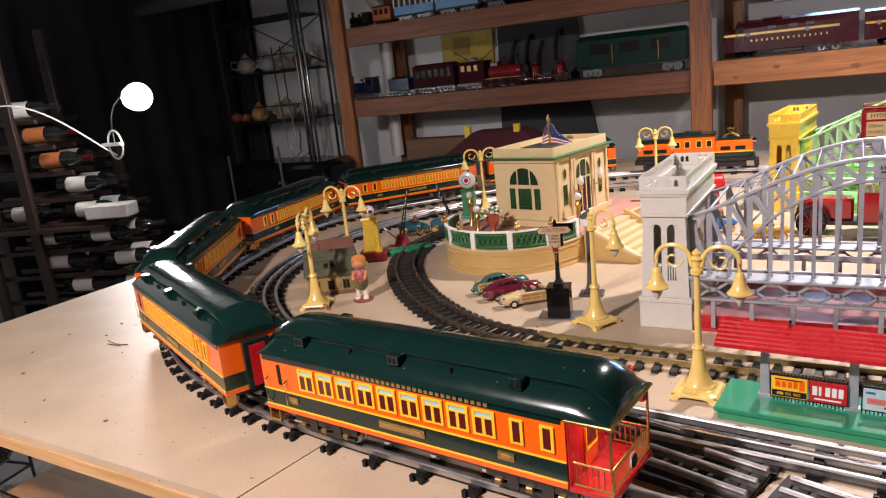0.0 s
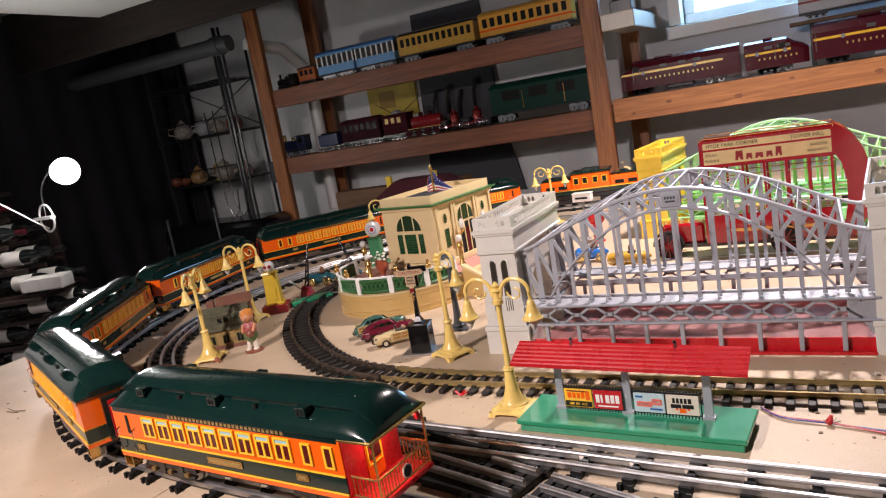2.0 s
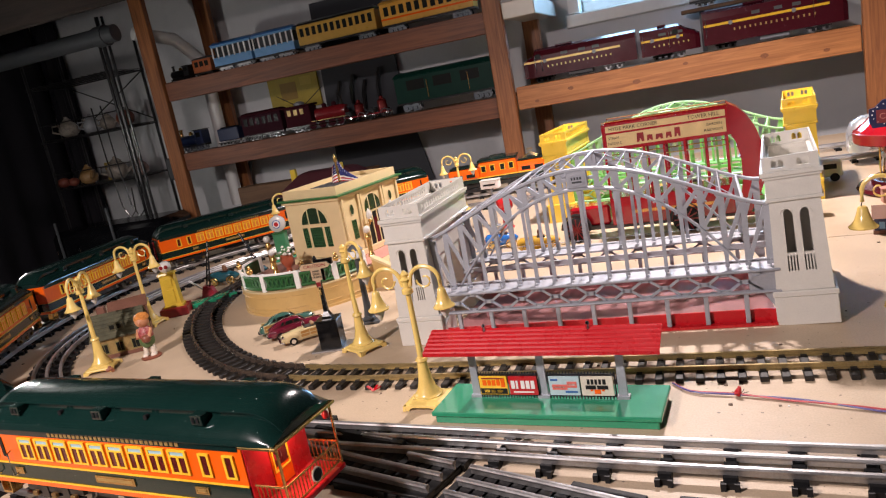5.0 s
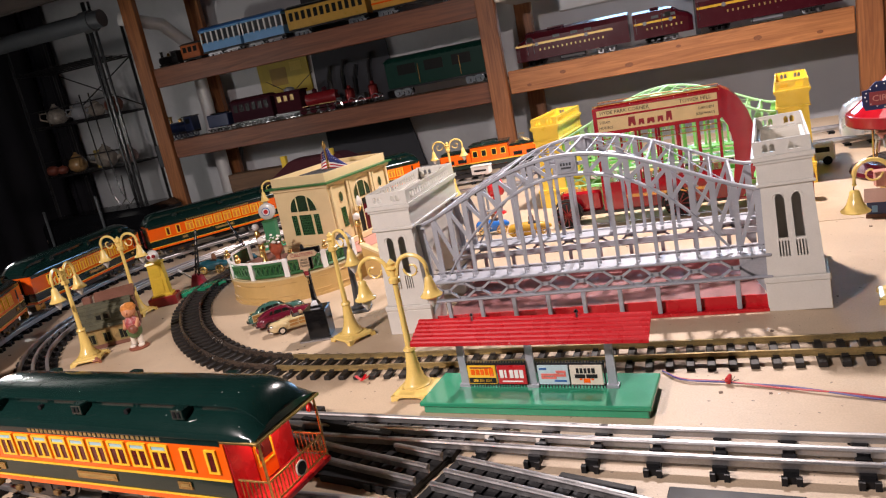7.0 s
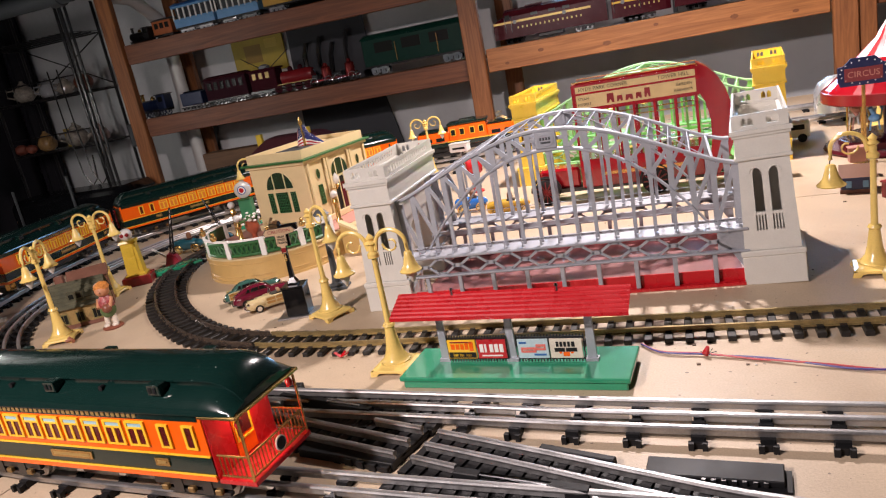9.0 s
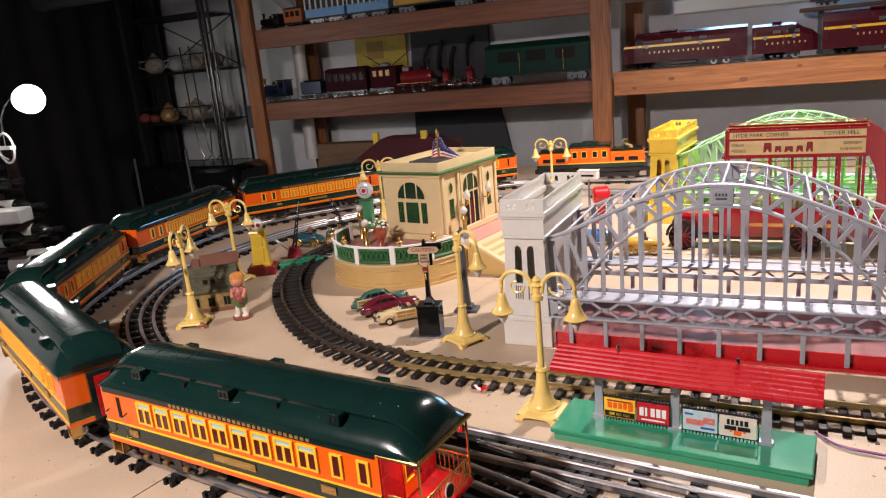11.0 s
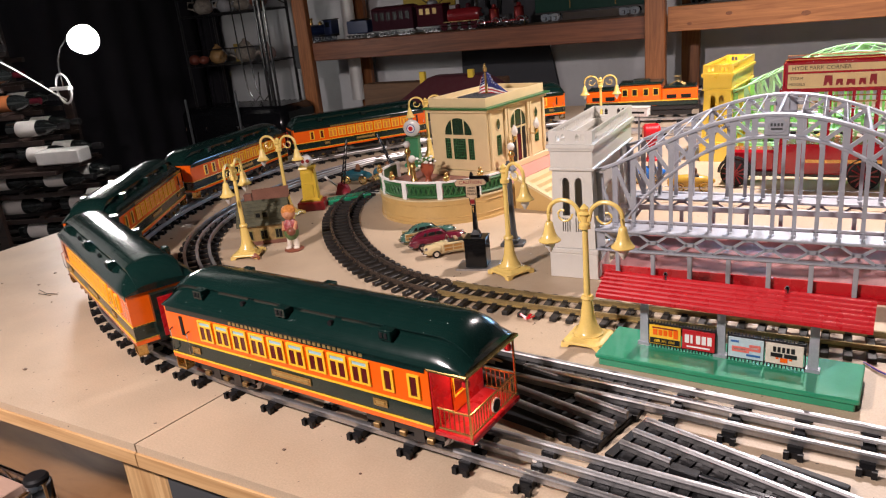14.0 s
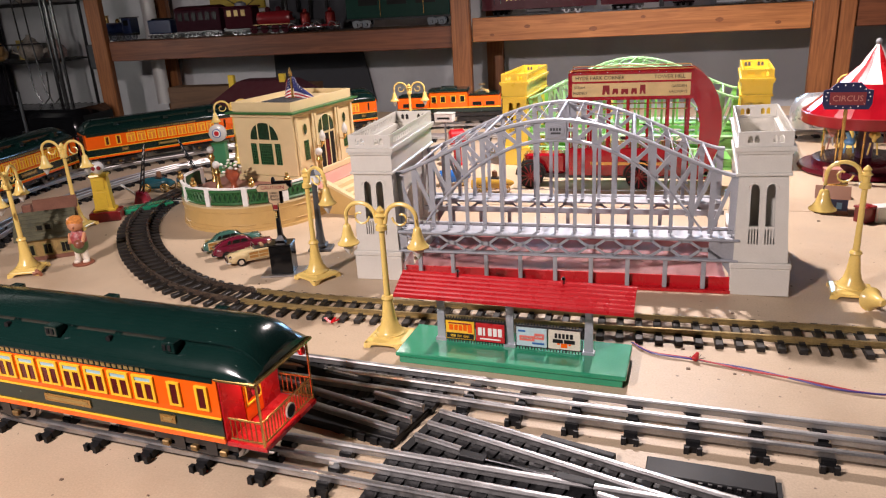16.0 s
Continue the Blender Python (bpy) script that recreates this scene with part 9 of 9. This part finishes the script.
rod(bm, (-0.33, 0.16, 1.80), (0.30, 0.16, 1.50), 0.004, 6)
rod(bm, (-0.33, 0.16, 1.50), (0.30, 0.16, 1.80), 0.004, 6)
part("cross_brace", bm, BLACKM, wk)
PORC = mat("glazed_porcelain", (0.30, 0.26, 0.22), 0.2, coat=0.6, var=0.5, scale=45, stain=(0.10, 0.06, 0.05), stain_amount=0.7)


def teapot(m, s, material, label):
    c = thing("teapot", m, label, "teapot", "rack ornaments")
    bm = B()
    lathe(bm, [(0.03 * s, 0), (0.055 * s, 0.02 * s), (0.062 * s, 0.05 * s), (0.045 * s, 0.085 * s), (0.03 * s, 0.095 * s), (0.034 * s, 0.10 * s), (0.012 * s, 0.118 * s), (0.010 * s, 0.128 * s)], 18)
    part("pot", bm, material, c, smooth=True)
    bm = B()
    tube(bm, [(0.05 * s, 0, 0.035 * s), (0.085 * s, 0, 0.055 * s), (0.10 * s, 0, 0.09 * s)], 0.011 * s, 8)
    part("spout", bm, material, c, smooth=True)
    bm = B()
    tube(bm, [(-0.05 * s, 0, 0.08 * s), (-0.09 * s, 0, 0.08 * s), (-0.095 * s, 0, 0.045 * s), (-0.055 * s, 0, 0.03 * s)], 0.006 * s, 8)
    part("handle", bm, material, c, smooth=True)


teapot(pose(-2.84, 2.38, 1.178, 0, 0, 20), 1.1, PORC, "white glazed teapot on the wire rack")
teapot(pose(-3.10, 2.40, 1.178, 0, 0, -30), 0.95, mat("ochre_glaze", (0.35, 0.20, 0.08), 0.25, coat=0.5, var=0.3), "ochre glazed teapot on the wire rack")
teapot(pose(-2.70, 2.42, 1.178, 0, 0, 140), 0.85, mat("rose_glaze", (0.35, 0.22, 0.2), 0.25, coat=0.5, var=0.4, scale=50), "rose patterned teapot on the wire rack")
teapot(pose(-3.15, 2.40, 1.483, 0, 0, 40), 1.0, PORC, "white teapot on the upper wire shelf")
teapot(pose(-2.98, 2.42, 1.483, 0, 0, 70), 0.9, mat("grey_glaze", (0.30, 0.30, 0.32), 0.25, coat=0.5), "grey glazed teapot on the upper wire shelf")
teapot(pose(-2.83, 2.40, 1.483, 0, 0, 10), 0.8, PORC, "small pale teapot on the upper wire shelf")
bm = B()
ball(bm, (0, 0, 0.05), 0.055, 14, 0.9)
whole("red_jar", bm, mat("brick_red_glaze", (0.16, 0.04, 0.02), 0.4), pose(-2.69, 2.40, 1.482), "brick red round jar on the rack", "jar", smooth=True)
bm = B()
ball(bm, (0, 0, 0.035), 0.04, 12, 0.8)
ball(bm, (0.07, 0.01, 0.03), 0.034, 12, 0.8)
whole("red_ornament", bm, mat("russet_ornament", (0.20, 0.05, 0.03), 0.5), pose(-3.24, 2.33, 1.178), "russet ornaments on the rack", "ornament", smooth=True)
bm = B()
prism(bm, [(-0.03, 0), (0.03, 0), (0.036, 0.11), (-0.036, 0.11)], -0.008, 0.008, "y")
whole("yellow_brush", bm, mat("straw", (0.42, 0.30, 0.08), 0.8), pose(-2.98, 2.47, 1.178), "straw yellow brush standing on the rack", "brush")
for dx in (0.0, 0.07):
    bm = B()
    tube(bm, [(-2.80 + dx, 2.27, 1.62), (-2.79 + dx, 2.265, 1.30), (-2.77 + dx, 2.265, 1.02), (-2.73 + dx, 2.265, 0.94), (-2.68 + dx, 2.265, 0.98), (-2.665 + dx, 2.265, 1.12)], 0.0045, 6)
    part("cord", bm, BLACKM, wk, smooth=True).matrix_local = pose(2.93, -2.42, 0)
whole("wall_switch", boxes((0, 0.07, 0, 0.05, 0, 0.13), bev=0.006), DGREY, pose(-2.40, 2.30, 1.12), "grey electrical box on the post's side", "electrical box")
cs2 = thing("black_case", pose(-2.55, 2.02, 0.66, 0, 0, 2), "long glossy black equipment case on a stand", "case")
bm = B()
box(bm, -0.42, 0.36, -0.15, 0.15, 0.06, 0.30, bev=0.035)
part("case_body", bm, mat("glossy_black_vinyl", (0.004, 0.004, 0.005), 0.18, var=0.2, spec=0.4), cs2, smooth=True)
bm = B()
rod(bm, (0.05, -0.16, 0.0), (0.05, -0.16, 0.40), 0.008, 8)
part("stand_post", bm, DGREY, cs2)
bm = B()
rod(bm, (-0.33, -0.16, 0.0), (-0.33, -0.16, 0.36), 0.007, 8)
part("stand_post", bm, DGREY, cs2)
part("stand", boxes((-0.40, 0.34, -0.14, 0.14, -0.66, 0.059)), BLACK, cs2)
for x in (-0.38, -0.22, 0.02, 0.06):
    part("latch", boxes((x - 0.008, x + 0.008, -0.156, -0.149, 0.18, 0.20), bev=0.001), CHROME, cs2)
# Plain board added for a lit ceiling fixture; the clamp bulb brightens it.
whole("ceiling_board", boxes((0, 0.55, 0, 1.1, 0, 0.02), bev=0.003), PWHITE, pose(-2.75, 0.55, 2.17), "white board standing in for a bright ceiling fixture", "panel")
# far left: wire bottle stand and painted box
bs = thing("bottle_stand", pose(-2.56, -0.03, 0, 0, 0, 10), "black wrought wire bottle stand", "wine rack")
for x in (-0.2, 0.2):
    for y in (-0.12, 0.12):
        bm = B()
        rod(bm, (x, y, 0), (x, y, 1.015), 0.006, 6)
        part("upright", bm, BLACKM, bs)
for k in range(6):
    for j in range(3):
        bm = B()
        tube(bm, [(-0.13 + j * 0.13 + 0.055 * math.cos(a), -0.12, 0.16 + k * 0.155 + 0.055 * math.sin(a)) for a in [2 * math.pi * i / 16 for i in range(16)]], 0.004, 5, closed=True)
        part("ring", bm, BLACKM, bs)
for k in range(6):
    for j in range(3):
        tagged(copy_thing(b0, pose(-2.56, -0.03, 0, 0, 0, 10) @ pose(-0.13 + j * 0.13, -0.135, 0.16 + k * 0.155 - 0.013, -90)), "dark wine bottle lying in the wire stand")
for z in (0.08, 1.015):
    bm = B()
    tube(bm, [(-0.2, -0.12, z), (0.2, -0.12, z), (0.2, 0.12, z), (-0.2, 0.12, z)], 0.006, 6, closed=True)
    part("frame", bm, BLACKM, bs)
part("top", boxes((-0.2, 0.2, -0.12, 0.12, 1.021, 1.027)), BLACKM, bs)
pbx = thing("painted_tile", pose(-2.55, -0.04, 1.028, -8, 0, 30), "blue and white painted tile standing on the stand", "tile")
part("tile", boxes((-0.12, 0.12, 0, 0.012, 0, 0.15), bev=0.002), PWHITE, pbx)
random.seed(8)
INK = mat("cobalt_ink", (0.02, 0.07, 0.34), 0.4, var=0.4, scale=60)
for k in range(22):
    cx, cz, r0 = random.uniform(-0.10, 0.10), random.uniform(0.025, 0.125), random.uniform(0.010, 0.026)
    a0, turn = random.uniform(0, 6.28), random.uniform(2.0, 5.5)
    bm = B()
    tube(bm, [(max(-0.115, min(0.115, cx + r0 * (1 - 0.5 * t) * math.cos(a0 + turn * t))), -0.0006, max(0.006, min(0.144, cz + r0 * (1 - 0.5 * t) * math.sin(a0 + turn * t)))) for t in np.linspace(0, 1, 12)], random.uniform(0.002, 0.006), 5)
    part("brush_stroke", bm, INK, pbx)
# ---- ceiling lamps that light the layout ----
def dome_lamp(x, y, z, label):
    c = thing("dome_lamp", pose(x, y, z), label, "ceiling lamp", "ceiling lamps")
    bm = B()
    lathe(bm, [(0.02, 0.10), (0.03, 0.09), (0.07, 0.07), (0.13, 0.02), (0.15, -0.02), (0.147, -0.02), (0.06, 0.068)], 28)
    part("shade", bm, GREY, c, smooth=True)
    bm = B()
    rod(bm, (0, 0, 0.10), (0, 0, 2.502 - z), 0.006, 8)
    part("stem", bm, BLACKM, c)


dome_lamp(KEY[0], KEY[1], KEY[2] + 0.035, "grey dome work lamp hanging over the layout")
dome_lamp(FILL[0], FILL[1], FILL[2] + 0.035, "grey dome work lamp hanging over the table front")

# ---- ties of the tracks ----
for t, fine, kind in LATE:
    for i, (x, y, h) in enumerate(fine):
        if x > 1.5 or (kind == "tubular" and ((-0.45 < y < -0.2 and -0.27 < x < 0.27) or (y < -0.5 and 0.21 < x < 0.82))):
            continue
        ob = new("tie", TIE_T if kind == "tubular" else TIE_G)
        ob.parent = t
        ob.location, ob.rotation_euler = (x, y, 0), (0, 0, h + (0.03 * math.sin(i * 12.9)))
        if kind == "tubular" and y < 0.2:
            cl2 = new("rail_clip", CLIP)
            cl2.parent = t
            cl2.location, cl2.rotation_euler = (x, y, 0.004), (0, 0, h)
